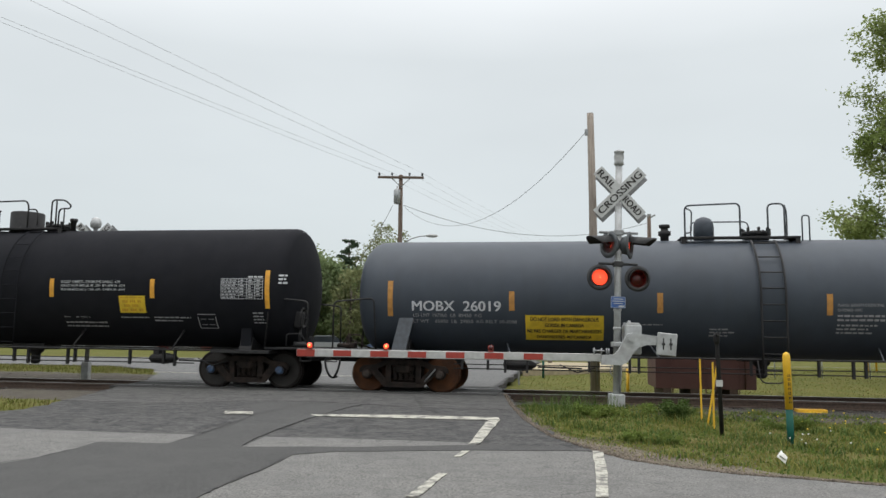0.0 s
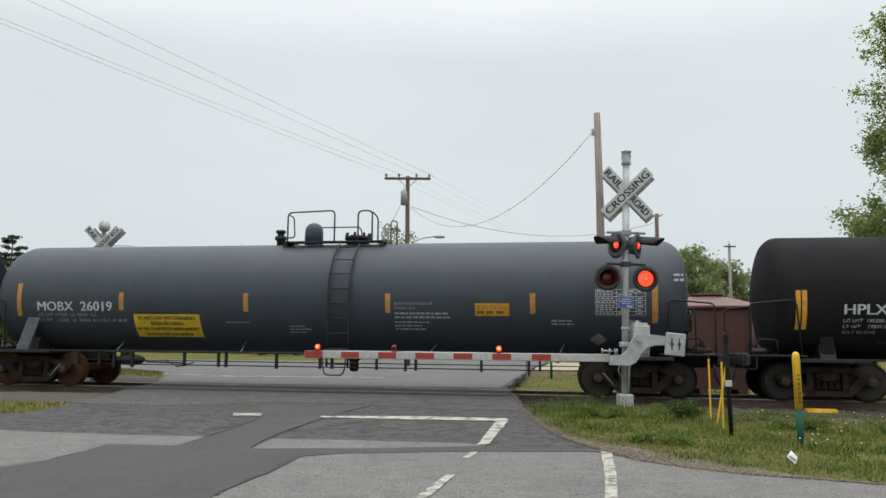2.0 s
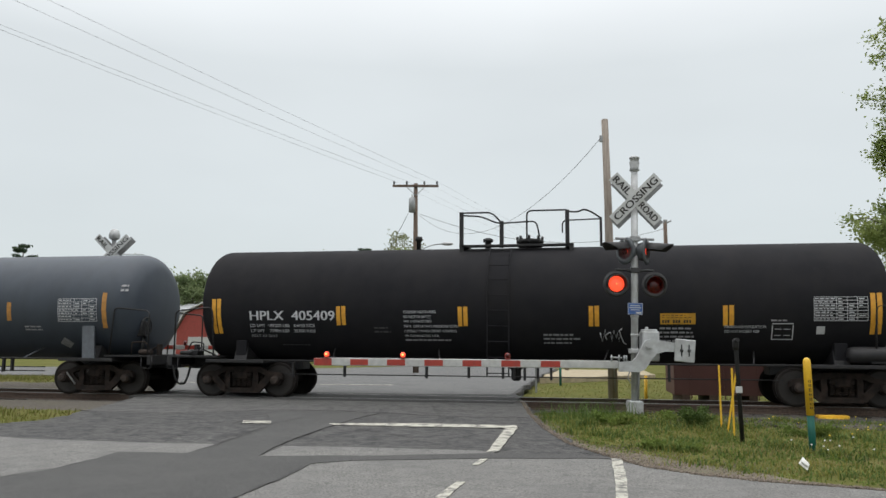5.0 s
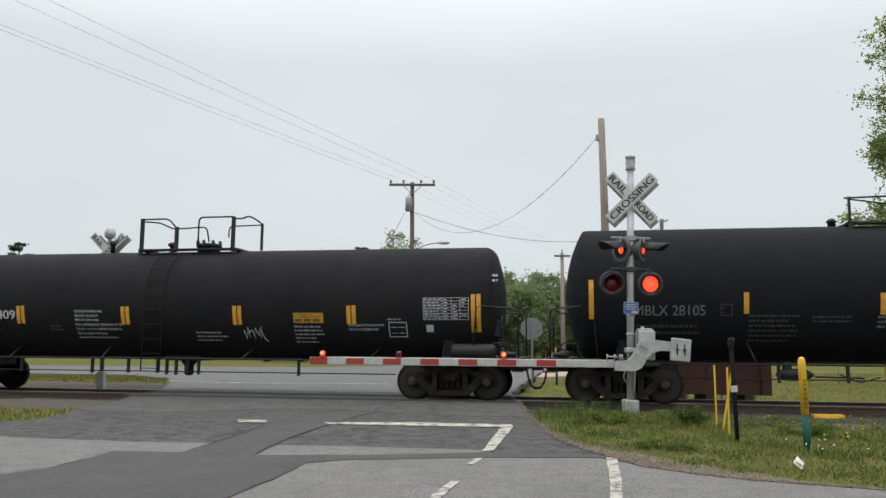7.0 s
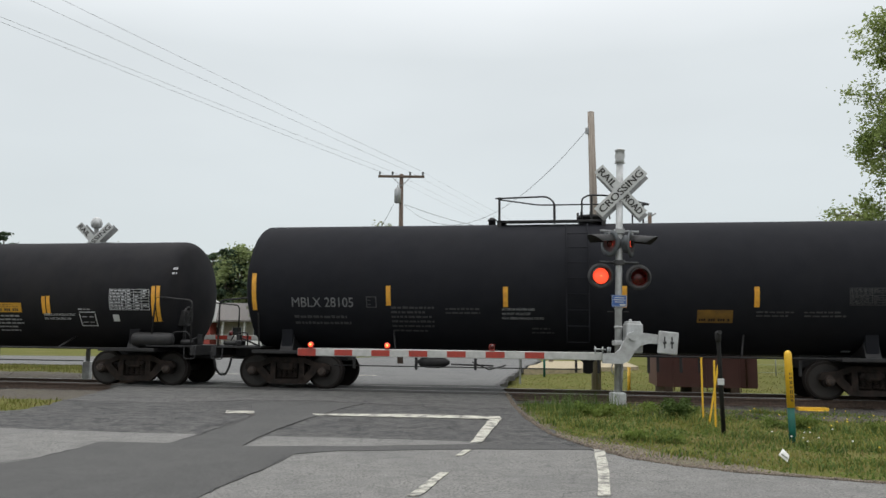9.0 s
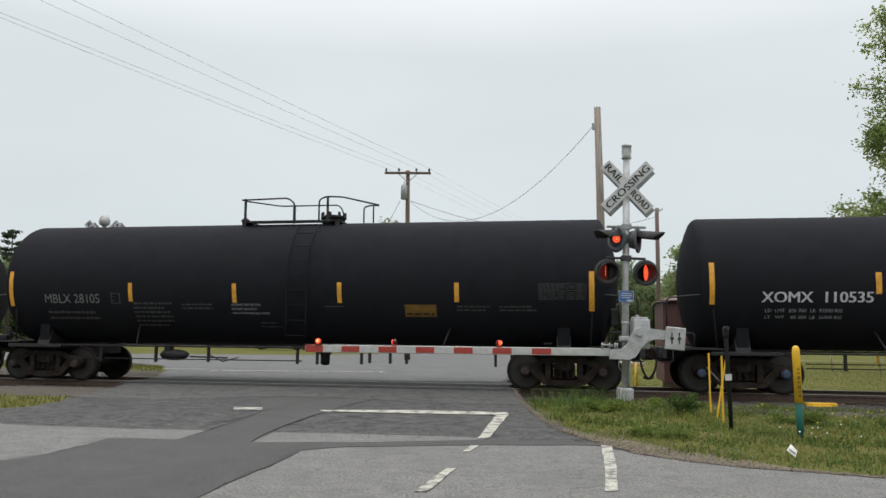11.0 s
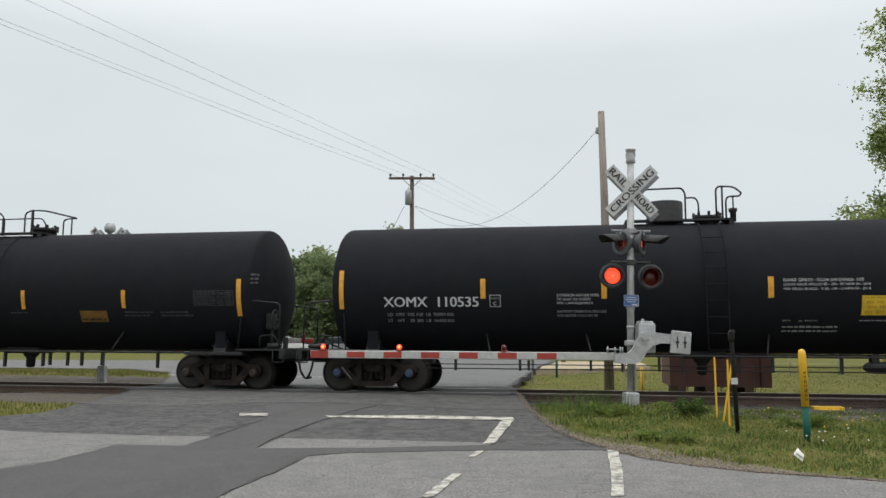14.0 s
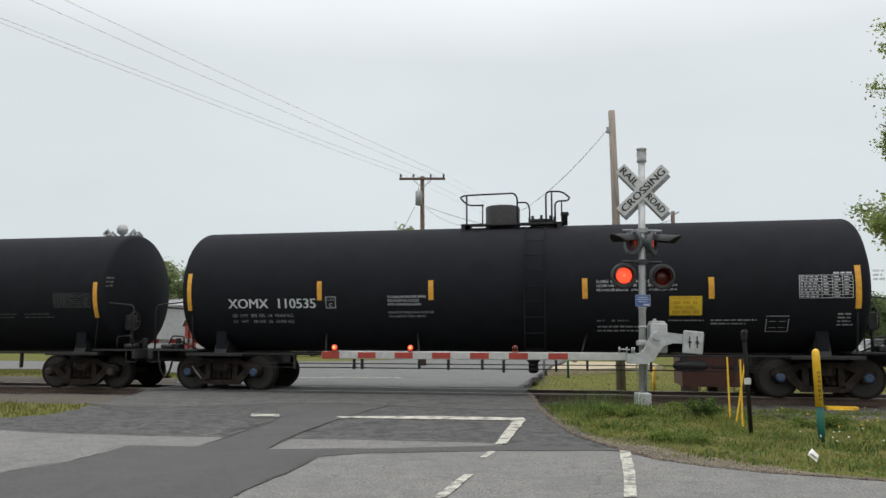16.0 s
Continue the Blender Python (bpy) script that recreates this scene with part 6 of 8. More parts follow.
    lathe(bm, [(0.07, -0.34), (0.07, -0.10)], "y", 12, 0, Matrix.Translation((0.20, 0, 1.36)))
    bmesh.ops.recalc_face_normals(bm, faces=bm.faces[:])
    part("support_arm", bm, ALU, gate, "curved casting that carries the arm")
    bm = bmesh.new()
    box(bm, 0.68, 1.06, -0.36, -0.30, 1.05, 1.48, 0.02, Matrix.Translation((0.87, 0, 1.26)) @ Matrix.Rotation(radians(4), 4, "Y") @ Matrix.Translation((-0.87, 0, -1.26)))
    cw = part("counterweight", bm, ALU, gate, "pale square counterweight plate")
    for x in (0.80, 0.94):
        bm = bmesh.new()
        box(bm, x - 0.012, x + 0.012, -0.366, -0.358, 1.16, 1.38)
        box(bm, x - 0.03, x + 0.03, -0.385, -0.358, 1.25, 1.29, 0.006)
        part("slot_bolt", bm, SIGNAL_BLACK, cw, "dark slot with bolt")
    bm = bmesh.new()
    tube(bm, [(-0.52, -0.28, 1.10), (-0.30, -0.28, 1.10)], 0.018, 6)
    for x in (-0.50, -0.36, -0.26, -0.22):
        tube(bm, [(x, -0.28, 1.02), (x, -0.28, 1.15)], 0.016, 6)
    part("arm_bolts", bm, GALV, gate)
    bm = bmesh.new()
    tube(bm, bent([(0.08, -0.05, 1.05), (0.06, -0.09, 0.7), (0.05, -0.08, 0.3)], 0.1), 0.02, 6)
    tube(bm, bent([(-0.06, -0.06, 1.0), (-0.16, -0.1, 0.72), (-0.1, -0.1, 0.62)], 0.08), 0.012, 5)
    part("conduit", bm, ALU_DULL, mast)


def build_arm():
    """The lowered arm, parallel to the track."""
    m = pose(2.96, 14.83, 0.955, 0, 0, -9.0 + 180)
    arm = thing("gate_arm", "lowered red-and-white striped crossing gate arm with three red lamps", "gate arm", m)
    length = 5.98
    bm = bmesh.new()
    box(bm, -0.1, length, -0.025, 0.025, -0.075, 0.075, 0.012)
    part("arm_bar", bm, ARM_WHITE, arm, "white tapering arm")
    x, k = length - 0.385, 0
    starts = [length - 0.385 - 0.765 * i for i in range(7)]
    for s in starts:
        bm = bmesh.new()
        box(bm, s, s + 0.375, -0.028, 0.028, -0.06 if k else -0.073, 0.06 if k else 0.073, 0.004)
        part("stripe", bm, ARM_RED, arm, "red reflective stripe")
        k += 1
    for i, s in enumerate((length - 0.27, length - 1.86, length - 3.96)):
        lamp = new("arm_lamp")
        lamp.parent = arm
        lamp.matrix_basis = pose(s, 0, 0.075, 0, 0, 180 + 9)
        bm = bmesh.new()
        box(bm, -0.05, 0.05, -0.045, 0.045, 0.0, 0.03, 0.008)
        lathe(bm, [(0.055, -0.01), (0.06, 0.02), (0.06, 0.05), (0.04, 0.07)], "y", 14, 0, Matrix.Translation((0, 0, 0.075)))
        part("lamp_case", bm, ARM_RED, lamp)
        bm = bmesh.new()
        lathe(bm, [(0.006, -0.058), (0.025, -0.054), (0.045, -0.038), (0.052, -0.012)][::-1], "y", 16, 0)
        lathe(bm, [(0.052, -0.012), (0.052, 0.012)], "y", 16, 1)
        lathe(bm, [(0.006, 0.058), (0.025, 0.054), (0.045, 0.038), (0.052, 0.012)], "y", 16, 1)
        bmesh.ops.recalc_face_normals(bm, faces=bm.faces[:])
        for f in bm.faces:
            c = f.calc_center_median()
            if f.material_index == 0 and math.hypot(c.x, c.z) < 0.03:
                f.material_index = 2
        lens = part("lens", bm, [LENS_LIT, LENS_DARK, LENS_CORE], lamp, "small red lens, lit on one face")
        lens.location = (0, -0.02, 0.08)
        # turning the dark back outwards stands in for switching these two off
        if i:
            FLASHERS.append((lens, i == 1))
    bm = bmesh.new()
    tube(bm, [(0.0, -0.03, 0.06), (length - 0.3, -0.03, 0.085)], 0.008, 5)
    part("lamp_cable", bm, ALU_DULL, arm)


def build_far_signal():
    """The signal on the far side of the track, seen from behind."""
    mast = thing("crossing_signal", "weathered crossing signal mast with crossbuck beyond the track", "crossing signal", pose(-10.7, 23.4, -0.05))
    bm = bmesh.new()
    tube(bm, [(0, 0, 0.2), (0, 0, 4.7)], 0.065, 14)
    part("mast_pole", bm, ALU_DULL, mast)
    bm = bmesh.new()
    box(bm, -0.11, 0.11, -0.11, 0.11, -0.05, 0.5, 0.02)
    part("mast_base", bm, ALU, mast, "pale junction base")
    bm = bmesh.new()
    lathe(bm, [(0.07, 4.55), (0.15, 4.6), (0.17, 4.72), (0.13, 4.85), (0.05, 4.9)], "z", 16)
    part("bell", bm, ALU, mast, "round bell on the pole top")
    crossbuck(mast, 4.15, 1.42, -0.10)
    crossbuck(mast, 4.15, 1.42, 0.1, back=True)
    bm = bmesh.new()
    tube(bm, [(0.1, 0.0, 4.12), (1.0, -0.1, 4.1)], 0.012, 5)
    part("bracket_rod", bm, GALV, mast)
    for z in (3.35, 2.62):
        bm = bmesh.new()
        tube(bm, [(-0.4, 0, z), (0.4, 0, z)], 0.026, 8)
        box(bm, -0.09, 0.09, -0.08, 0.08, z - 0.05, z + 0.05, 0.01)
        part("crossarm", bm, ALU_DULL, mast)
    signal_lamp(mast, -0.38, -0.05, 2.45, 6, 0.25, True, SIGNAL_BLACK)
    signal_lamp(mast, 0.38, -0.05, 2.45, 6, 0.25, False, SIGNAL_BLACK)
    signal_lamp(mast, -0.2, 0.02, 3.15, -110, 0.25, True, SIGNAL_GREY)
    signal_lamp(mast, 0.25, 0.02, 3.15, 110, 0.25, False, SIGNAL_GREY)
    bm = bmesh.new()
    box(bm, 0.1, 0.42, -0.17, 0.17, 0.9, 1.5, 0.03)
    box(bm, -0.1, 0.2, -0.1, 0.1, 1.1, 1.25, 0.02)
    part("gate_machine", bm, ALU, mast, "pale gate machine case")
    arm = thing("gate_arm", "lowered red-and-white gate arm beyond the track", "gate arm", pose(-10.3, 23.75, 1.22, 0, 0, -9.0))
    bm = bmesh.new()
    box(bm, -0.4, 6.2, -0.025, 0.025, -0.07, 0.07, 0.01)
    part("arm_bar", bm, ARM_WHITE, arm)
    for k in range(8):
        bm = bmesh.new()
        box(bm, 6.2 - 0.375 - 0.765 * k, 6.2 - 0.765 * k, -0.028, 0.028, -0.06, 0.06)
        part("stripe", bm, ARM_RED, arm, "red reflective stripe")
    for s in (5.9, 4.0, 2.0):
        bm = bmesh.new()
        lathe(bm, [(0.05, 0.06), (0.06, 0.1), (0.05, 0.18), (0.02, 0.2)], "z", 10, 0, Matrix.Translation((s, 0, 0)))
        part("arm_lamp", bm, LENS_DARK, arm, "small red lamp")
    bm = bmesh.new()
    box(bm, -0.5, -0.1, -0.1, 0.1, -0.12, 0.12, 0.02)
    part("arm_root", bm, ALU, arm)


build_mast()
build_arm()
build_far_signal()

# ---- poles and wires ----


def build_poles():
    bm = bmesh.new()
    tube(bm, [(-0.04, 0, -0.6), (-0.05, 0, 3.0), (-0.07, 0, 5.8), (-0.12, 0, 8.55)], 0.145, 14, 0.10)
    pole = tagged(part("utility_pole", bm, WOOD_POLE), "weathered bare wooden pole beyond the track", "utility pole")
    pole.location = (4.6, 23.0, -0.3)
    bm = bmesh.new()
    tube(bm, [(0, -0.12, 0.3), (-0.04, -0.14, 1.6), (-0.08, -0.13, 2.4)], 0.025, 6)
    part("ground_conduit", bm, GALV, pole)
    bm = bmesh.new()
    box(bm, -0.29, -0.13, -0.04, 0.04, 7.85, 8.05, 0.01)
    part("wire_bracket", bm, GALV, pole)
    far = thing("utility_pole", "dark wooden utility pole with crossarm, transformer and street lamp", "utility pole", pose(-2.2, 39, 0))
    bm = bmesh.new()
    tube(bm, [(0.08, 0, -0.3), (0, 0, 5), (-0.03, 0, 9.7)], 0.15, 12, 0.10)
    part("pole_shaft", bm, WOOD_DARK, far)
    bm = bmesh.new()
    box(bm, -1.22, 1.16, -0.16, -0.06, 9.49, 9.61, 0.01)
    arm = part("crossarm", bm, WOOD_DARK, far)
    bm = bmesh.new()
    tube(bm, [(-0.5, -0.12, 9.5), (-0.02, -0.14, 9.05)], 0.02, 5)
    tube(bm, [(0.45, -0.12, 9.5), (-0.02, -0.14, 9.05)], 0.02, 5)
    part("brace", bm, GALV, far)
    for x in (-1.14, -0.48, 0.42, 1.08):
        bm = bmesh.new()
        lathe(bm, [(0.02, 9.6), (0.03, 9.66), (0.07, 9.68), (0.04, 9.72), (0.065, 9.75), (0.03, 9.80)], "z", 10, 0, Matrix.Translation((x, -0.11, 0)))
        part("insulator", bm, SIGNAL_GREY, arm, "porcelain insulator")
    bm = bmesh.new()
    lathe(bm, [(0.12, 8.15), (0.17, 8.18), (0.17, 8.86), (0.12, 8.92), (0.04, 8.96), (0.03, 9.1)], "z", 14, 0, Matrix.Translation((-0.20, -0.16, 0)))
    part("transformer", bm, GALV, far, "grey can transformer")
    bm = bmesh.new()
    tube(bm, bent([(0.05, 0, 6.0), (0.5, -0.1, 6.35), (1.0, -0.15, 6.5), (1.5, -0.2, 6.52)], 0.3), 0.03, 6)
    part("lamp_bracket", bm, GALV, far)
    bm = bmesh.new()
    lathe(bm, [(0.05, -0.05), (0.13, 0.1), (0.16, 0.3), (0.12, 0.5), (0.03, 0.58)], "x", 12, 0, Matrix.Translation((1.35, -0.2, 6.52)) @ Matrix.Diagonal((1, 1, 0.6, 1)))
    part("street_lamp", bm, ALU, far, "cobra-head street lamp, unlit")
    # thin dark pole, far light pole, pole over the woods
    bm = bmesh.new()
    tube(bm, [(0, 0, -0.3), (0, 0, 8.75)], 0.14, 10, 0.11)
    p = tagged(part("utility_pole", bm, WOOD_DARK), "thin dark wooden pole with a small bracket lamp", "utility pole")
    p.location = (12.2, 45, 0)
    bm = bmesh.new()
    tube(bm, [(0, 0, 8.6), (0.35, -0.05, 8.8)], 0.05, 6)
    box(bm, -0.1, 0.12, -0.1, 0.1, 8.62, 8.85, 0.02)
    part("lamp_bracket", bm, GALV, p)
    for at, h, w, label in (((6.3, 45, 0), 6.8, 0.95, "slender pale utility pole with short crossarm"), ((21.9, 60, 0), 9.0, 0.95, "distant utility pole with crossarm among the trees")):
        bm = bmesh.new()
        tube(bm, [(0, 0, -0.3), (0, 0, h)], 0.14, 10, 0.1)
        p = tagged(part("utility_pole", bm, WOOD_POLE), label, "utility pole")
        p.location = at
        bm = bmesh.new()
        box(bm, -w / 2, w / 2, -0.16, -0.08, h - 0.25, h - 0.15)
        tube(bm, [(0, 0, h - 0.05), (0, 0, h + 0.2)], 0.03, 6)
        part("crossarm", bm, WOOD_DARK, p)
    g = "overhead wires"
    for k, x in enumerate((-1.14, -0.48, 0.42, 1.08)):
        a = (-2.2 + x, 38.89, 9.8)
        b = ((-13.37, 22, 10.62), (-13.37, 22, 10.77), (-12.29, 22, 11.2), (-11.36, 22, 11.23))[k]
        b = Vector(a).lerp(Vector(b), 1.5)
        tagged(wire("overhead_wire", a, b, 0.10, 0.0055, "thin grey overhead wire", material=GALV), group=g)
        tagged(wire("overhead_wire", a, (12.0 + 0.7 * k, 75, 9.7), 0.3, 0.004, "thin grey overhead wire", material=GALV), group=g)
    tagged(wire("overhead_wire", (-2.05, 38.9, 8.05), (4.33, 22.95, 7.65), 1.85, 0.008, "slack black overhead cable"), group=g)
    tagged(wire("overhead_wire", (-2.05, 38.9, 8.1), (12.1, 44.9, 8.3), 1.15, 0.012, "slack black overhead cable"), group=g)
    tagged(wire("overhead_wire", (-2.6, 38.9, 8.1), (-4.4, 38.5, 5.0), 0.2, 0.012, "thin black guy cable"), group=g)


build_poles()

# ---- posts, shed and small things by the track ----


def build_shed():
    shed = thing("equipment_shed", "maroon metal signal equipment shed on skids behind the track", "shed", pose(7.6, 22.9, -0.28, 0, 0, -9))
    w, d, h = 1.36, 1.1, 2.55
    bm = bmesh.new()
    box(bm, -w, w, -d, d, 0.26, h, 0.015)
    part("shed_wall", bm, MAROON, shed, "maroon sheet-metal walls")
    bm = bmesh.new()
    lo = [bm.verts.new(p) for p in ((-w - 0.08, -d - 0.08, h - 0.02), (w + 0.08, -d - 0.08, h - 0.02), (w + 0.08, d + 0.08, h - 0.02), (-w - 0.08, d + 0.08, h - 0.02))]
    md = [bm.verts.new(v.co + Vector((0, 0, 0.06))) for v in lo]
    hi = [bm.verts.new(p) for p in ((-0.5, -0.25, h + 0.34), (0.5, -0.25, h + 0.34), (0.5, 0.25, h + 0.34), (-0.5, 0.25, h + 0.34))]
    bm.faces.new(list(reversed(lo)))
    for a, b in ((lo, md), (md, hi)):
        for k in range(4):
            bm.faces.new((a[k], a[(k + 1) % 4], b[(k + 1) % 4], b[k]))
    bm.faces.new(hi)
    roof = part("shed_roof", bm, MAROON_ROOF, shed, "faded hipped metal roof")
    bm = bmesh.new()
    box(bm, -0.42, 0.42, -0.22, 0.22, h + 0.32, h + 0.36)
    box(bm, -0.46, 0.46, -0.26, 0.26, h + 0.39, h + 0.43, 0.01)
    for x in (-0.4, 0.4):
        box(bm, x - 0.03, x + 0.03, -0.2, 0.2, h + 0.34, h + 0.4)
    part("roof_vent", bm, MAROON, roof, "flat roof vent")
    bm = bmesh.new()
    for x in (-0.9, 0.0, 0.9):
        box(bm, x - 0.015, x + 0.015, -d - 0.022, -d - 0.002, 0.15, h - 0.06)
    part("wall_seam", bm, MAROON, shed)
    bm = bmesh.new()
    tube(bm, [(w - 0.3, -d - 0.03, 0.3), (w - 0.3, -d - 0.03, h - 0.2)], 0.025, 6)
    part("conduit", bm, MAROON, shed)
    for x in (-1.05, -0.3, 0.75):
        bm = bmesh.new()
        box(bm, x - 0.12, x + 0.12, -d, d, -0.1, 0.27, 0.01)
        part("skid", bm, RAIL, shed, "dark skid under the floor")
    bm = bmesh.new()
    box(bm, w + 0.002, w + 0.06, -0.25, 0.25, 1.0, 1.6, 0.01)
    part("cable_box", bm, MAROON, shed)


def build_posts():
    post = thing("marker_post", "round yellow-and-green pipeline marker post in the grass", "marker post", pose(4.585, 10.25, -0.05, 0, -1.0, 0))
    bm = bmesh.new()
    tube(bm, [(0, 0, -0.1), (0, 0, 0.47)], 0.045, 16)
    part("post_shaft", bm, POST_GREEN, post, "green lower tube")
    bm = bmesh.new()
    lathe(bm, [(0.049, 0.46), (0.049, 1.13), (0.044, 1.17), (0.03, 1.195), (0.008, 1.205)], "z", 18)
    cap = part("post_sleeve", bm, POST_YELLOW, post, "yellow sleeve with rounded top")
    bm = bmesh.new()
    for k in range(9):
        for a in (-0.25, 0.15):
            p = Vector((0.0498 * math.sin(a), -0.0498 * math.cos(a), 0.54 + 0.04 * k + 0.012 * (k % 3)))
            box(bm, -0.005, 0.005, -0.001, 0.001, 0, 0.030, 0, Matrix.Translation(p) @ Matrix.Rotation(a, 4, "Z"))
    part("sleeve_bars", bm, LETTER_BLACK, cap, "black bars of small writing")
    pipe = thing("vent_pipe", "black iron vent pipe with a bent top", "vent pipe", pose(3.95, 11.03, -0.05))
    bm = bmesh.new()
    tube(bm, bent([(0.02, 0, -0.1), (-0.02, 0, 1.3), (-0.03, 0, 1.42), (-0.03, -0.1, 1.44)], 0.06), 0.031, 12)
    part("pipe_shaft", bm, POST_BLACK, pipe)
    bm = bmesh.new()
    lathe(bm, [(0.03, 1.30), (0.042, 1.33), (0.045, 1.40), (0.04, 1.44), (0.015, 1.46)], "z", 14, 0, Matrix.Translation((-0.03, -0.02, 0)))
    part("pipe_cap", bm, POST_BLACK, pipe)
    bm = bmesh.new()
    box(bm, -0.065, 0.03, -0.05, -0.038, 0.70, 0.79, 0.004)
    part("tag_plate", bm, SIGN_WHITE, pipe, "small white tag")
    for x, y, h, lean, label in ((4.20, 12.57, 1.0, -0.5, "thin yellow fibreglass marker stake"), (4.03, 11.53, 0.98, 0.3, "thin yellow fibreglass marker stake"), (4.15, 12.15, 1.12, 11.5, "leaning yellow fibreglass marker stake")):
        bm = bmesh.new()
        box(bm, -0.015, 0.015, -0.006, 0.006, -0.05, h, 0.004)
        s = tagged(part("marker_stake", bm, POST_YELLOW), label, "marker stake", "yellow stakes")
        s.matrix_basis = pose(x, y, 0.0, 0, lean, 12)
    bm = bmesh.new()
    slab(bm, [(-0.07, -0.05), (0.05, -0.06), (0.07, 0.04), (-0.02, 0.07)], 0, 0.006)
    box(bm, -0.05, 0.04, -0.03, 0.03, 0.006, 0.03, 0.01)
    s = tagged(part("litter", bm, PAPER), "crumpled white paper litter on the grass", "litter")
    s.matrix_basis = pose(3.61, 8.3, 0.075, 55, 35, 10)
    bm = bmesh.new()
    box(bm, -0.31, 0.31, -0.11, 0.11, 0, 0.10, 0.015)
    box(bm, -0.18, 0.20, -0.16, -0.1, 0.0, 0.05, 0.01)
    s = tagged(part("rail_derail_block", bm, POST_YELLOW), "yellow painted metal block beside the rail", "track fitting")
    s.matrix_basis = TRACK @ pose(8.27, -1.42, -0.215)
    # beyond the track
    far = thing("marker_post", "round yellow-and-green marker post in the far field", "marker post", pose(4.15, 31.6, -0.2))
    bm = bmesh.new()
    tube(bm, [(0, 0, -0.1), (0, 0, 0.80)], 0.05, 10)
    part("post_shaft", bm, POST_GREEN, far, "green lower tube")
    bm = bmesh.new()
    lathe(bm, [(0.055, 0.79), (0.055, 1.38), (0.045, 1.43), (0.01, 1.46)], "z", 12)
    part("post_sleeve", bm, POST_YELLOW, far, "yellow sleeve with rounded top")
    bm = bmesh.new()
    tube(bm, [(0, 0, -0.3), (0, 0, 0.78)], 0.05, 8)
    s = tagged(part("field_post", bm, POST_BLACK), "short dark post at the road edge", "post")
    s.location = (3.3, 32.8, -0.1)
    bm = bmesh.new()
    tube(bm, [(0, 0, -0.2), (0.02, 0, 0.75)], 0.05, 8)
    s = tagged(part("guy_guard", bm, POST_YELLOW), "yellow plastic guy-wire guard", "guy guard")
    s.matrix_basis = pose(5.75, 24.0, -0.3)
    sign = thing("stop_sign", "stop sign seen from its bare grey back", "stop sign", pose(2.58, 25.8, 0, 0, 0, 2))
    bm = bmesh.new()
    slab(bm, [(0.395 * math.cos(radians(22.5 + 45 * k)), 0.395 * math.sin(radians(22.5 + 45 * k))) for k in range(8)], -0.003, 0.003, Matrix.Translation((0, 0, 1.88)) @ Matrix.Rotation(radians(90), 4, "X"))
    part("sign_plate", bm, SIGN_BACK, sign, "octagonal plate")
    bm = bmesh.new()
    box(bm, -0.03, 0.03, -0.04, -0.01, -0.2, 2.2, 0.006)
    part("sign_post", bm, GALV, sign, "perforated steel post")


build_shed()
build_posts()

# ---- plants ----


def leaf_cloud(points, size, rnd, flat=0.0):
    """Small bent leaves, two triangles each, at the given points."""
    vs, fs = [], []
    for p in points:
        d = Vector((rnd.gauss(0, 1), rnd.gauss(0, 1), rnd.gauss(0, 0.7))).normalized()
        e = d.cross(Vector((rnd.gauss(0, 1), rnd.gauss(0, 1), rnd.gauss(0, 1)))).normalized()
        s = size * rnd.uniform(0.6, 1.3)
        n = d.cross(e) * s * 0.2
        o = len(vs)
        vs += [tuple(p - d * s), tuple(p + e * s * 0.55 + n), tuple(p + d * s), tuple(p - e * s * 0.55 + n)]
        fs += [(o, o + 1, o + 2), (o, o + 2, o + 3)]
    return vs, fs


def mesh_part(name, vs, fs, material, parent=None, label=""):
    me = bpy.data.meshes.new(name)
    me.from_pydata([tuple(v) for v in vs], [], fs)
    me.materials.append(material)
    ob = new(name, me)
    if parent:
        ob.parent = parent
    return tagged(ob, label) if label else ob


def broad_tree(height, spread, seed, leaf, n, size, label, clear=0.22, clumps=46, thin=1.0, tone=0.16):
    rnd = random.Random(seed)
    tree = thing("tree", label, "tree")
    bm = bmesh.new()
    tube(bm, [(0, 0, -0.2), (rnd.uniform(-0.2, 0.2), 0, height * 0.3), (rnd.uniform(-0.3, 0.3), rnd.uniform(-0.3, 0.3), height * 0.75)], height * 0.022, 8, height * 0.006)
    centres = []
    for k in range(clumps):
        z = clear + (1 - clear) * (k + 0.5) / clumps
        w = math.sin(math.pi * min(1, max(0.08, (z - clear * 0.7) / (1.06 - clear * 0.7)))) ** 0.6
        a, q = k * 2.4 + rnd.uniform(-0.5, 0.5), rnd.uniform(0.25, 1.0) ** 0.6
        centres.append(Vector((math.cos(a) * spread * w * q, math.sin(a) * spread * w * q, height * (z + rnd.uniform(-0.04, 0.03)))))
    for c in centres[::2]:
        b = Vector((0, 0, max(height * clear * 0.8, c.z * 0.62)))
        tube(bm, [b, b.lerp(c, 0.55) + Vector((0, 0, -0.02 * height)), c], height * 0.007, 5, height * 0.0015)
    part("trunk", bm, BARK, tree, "brown trunk with limbs")
    pts = []
    for k in range(n):
        c = centres[rnd.randrange(len(centres))]
        r = spread * tone * rnd.uniform(0.6, 1.3)
        v = Vector((rnd.gauss(0, 1), rnd.gauss(0, 1), rnd.gauss(0, 0.7)))
        pts.append(c + v * r * thin)
    vs, fs = leaf_cloud(pts, size, rnd)
    mesh_part("crown", vs, fs, leaf, tree, "leafy crown")
    return tree


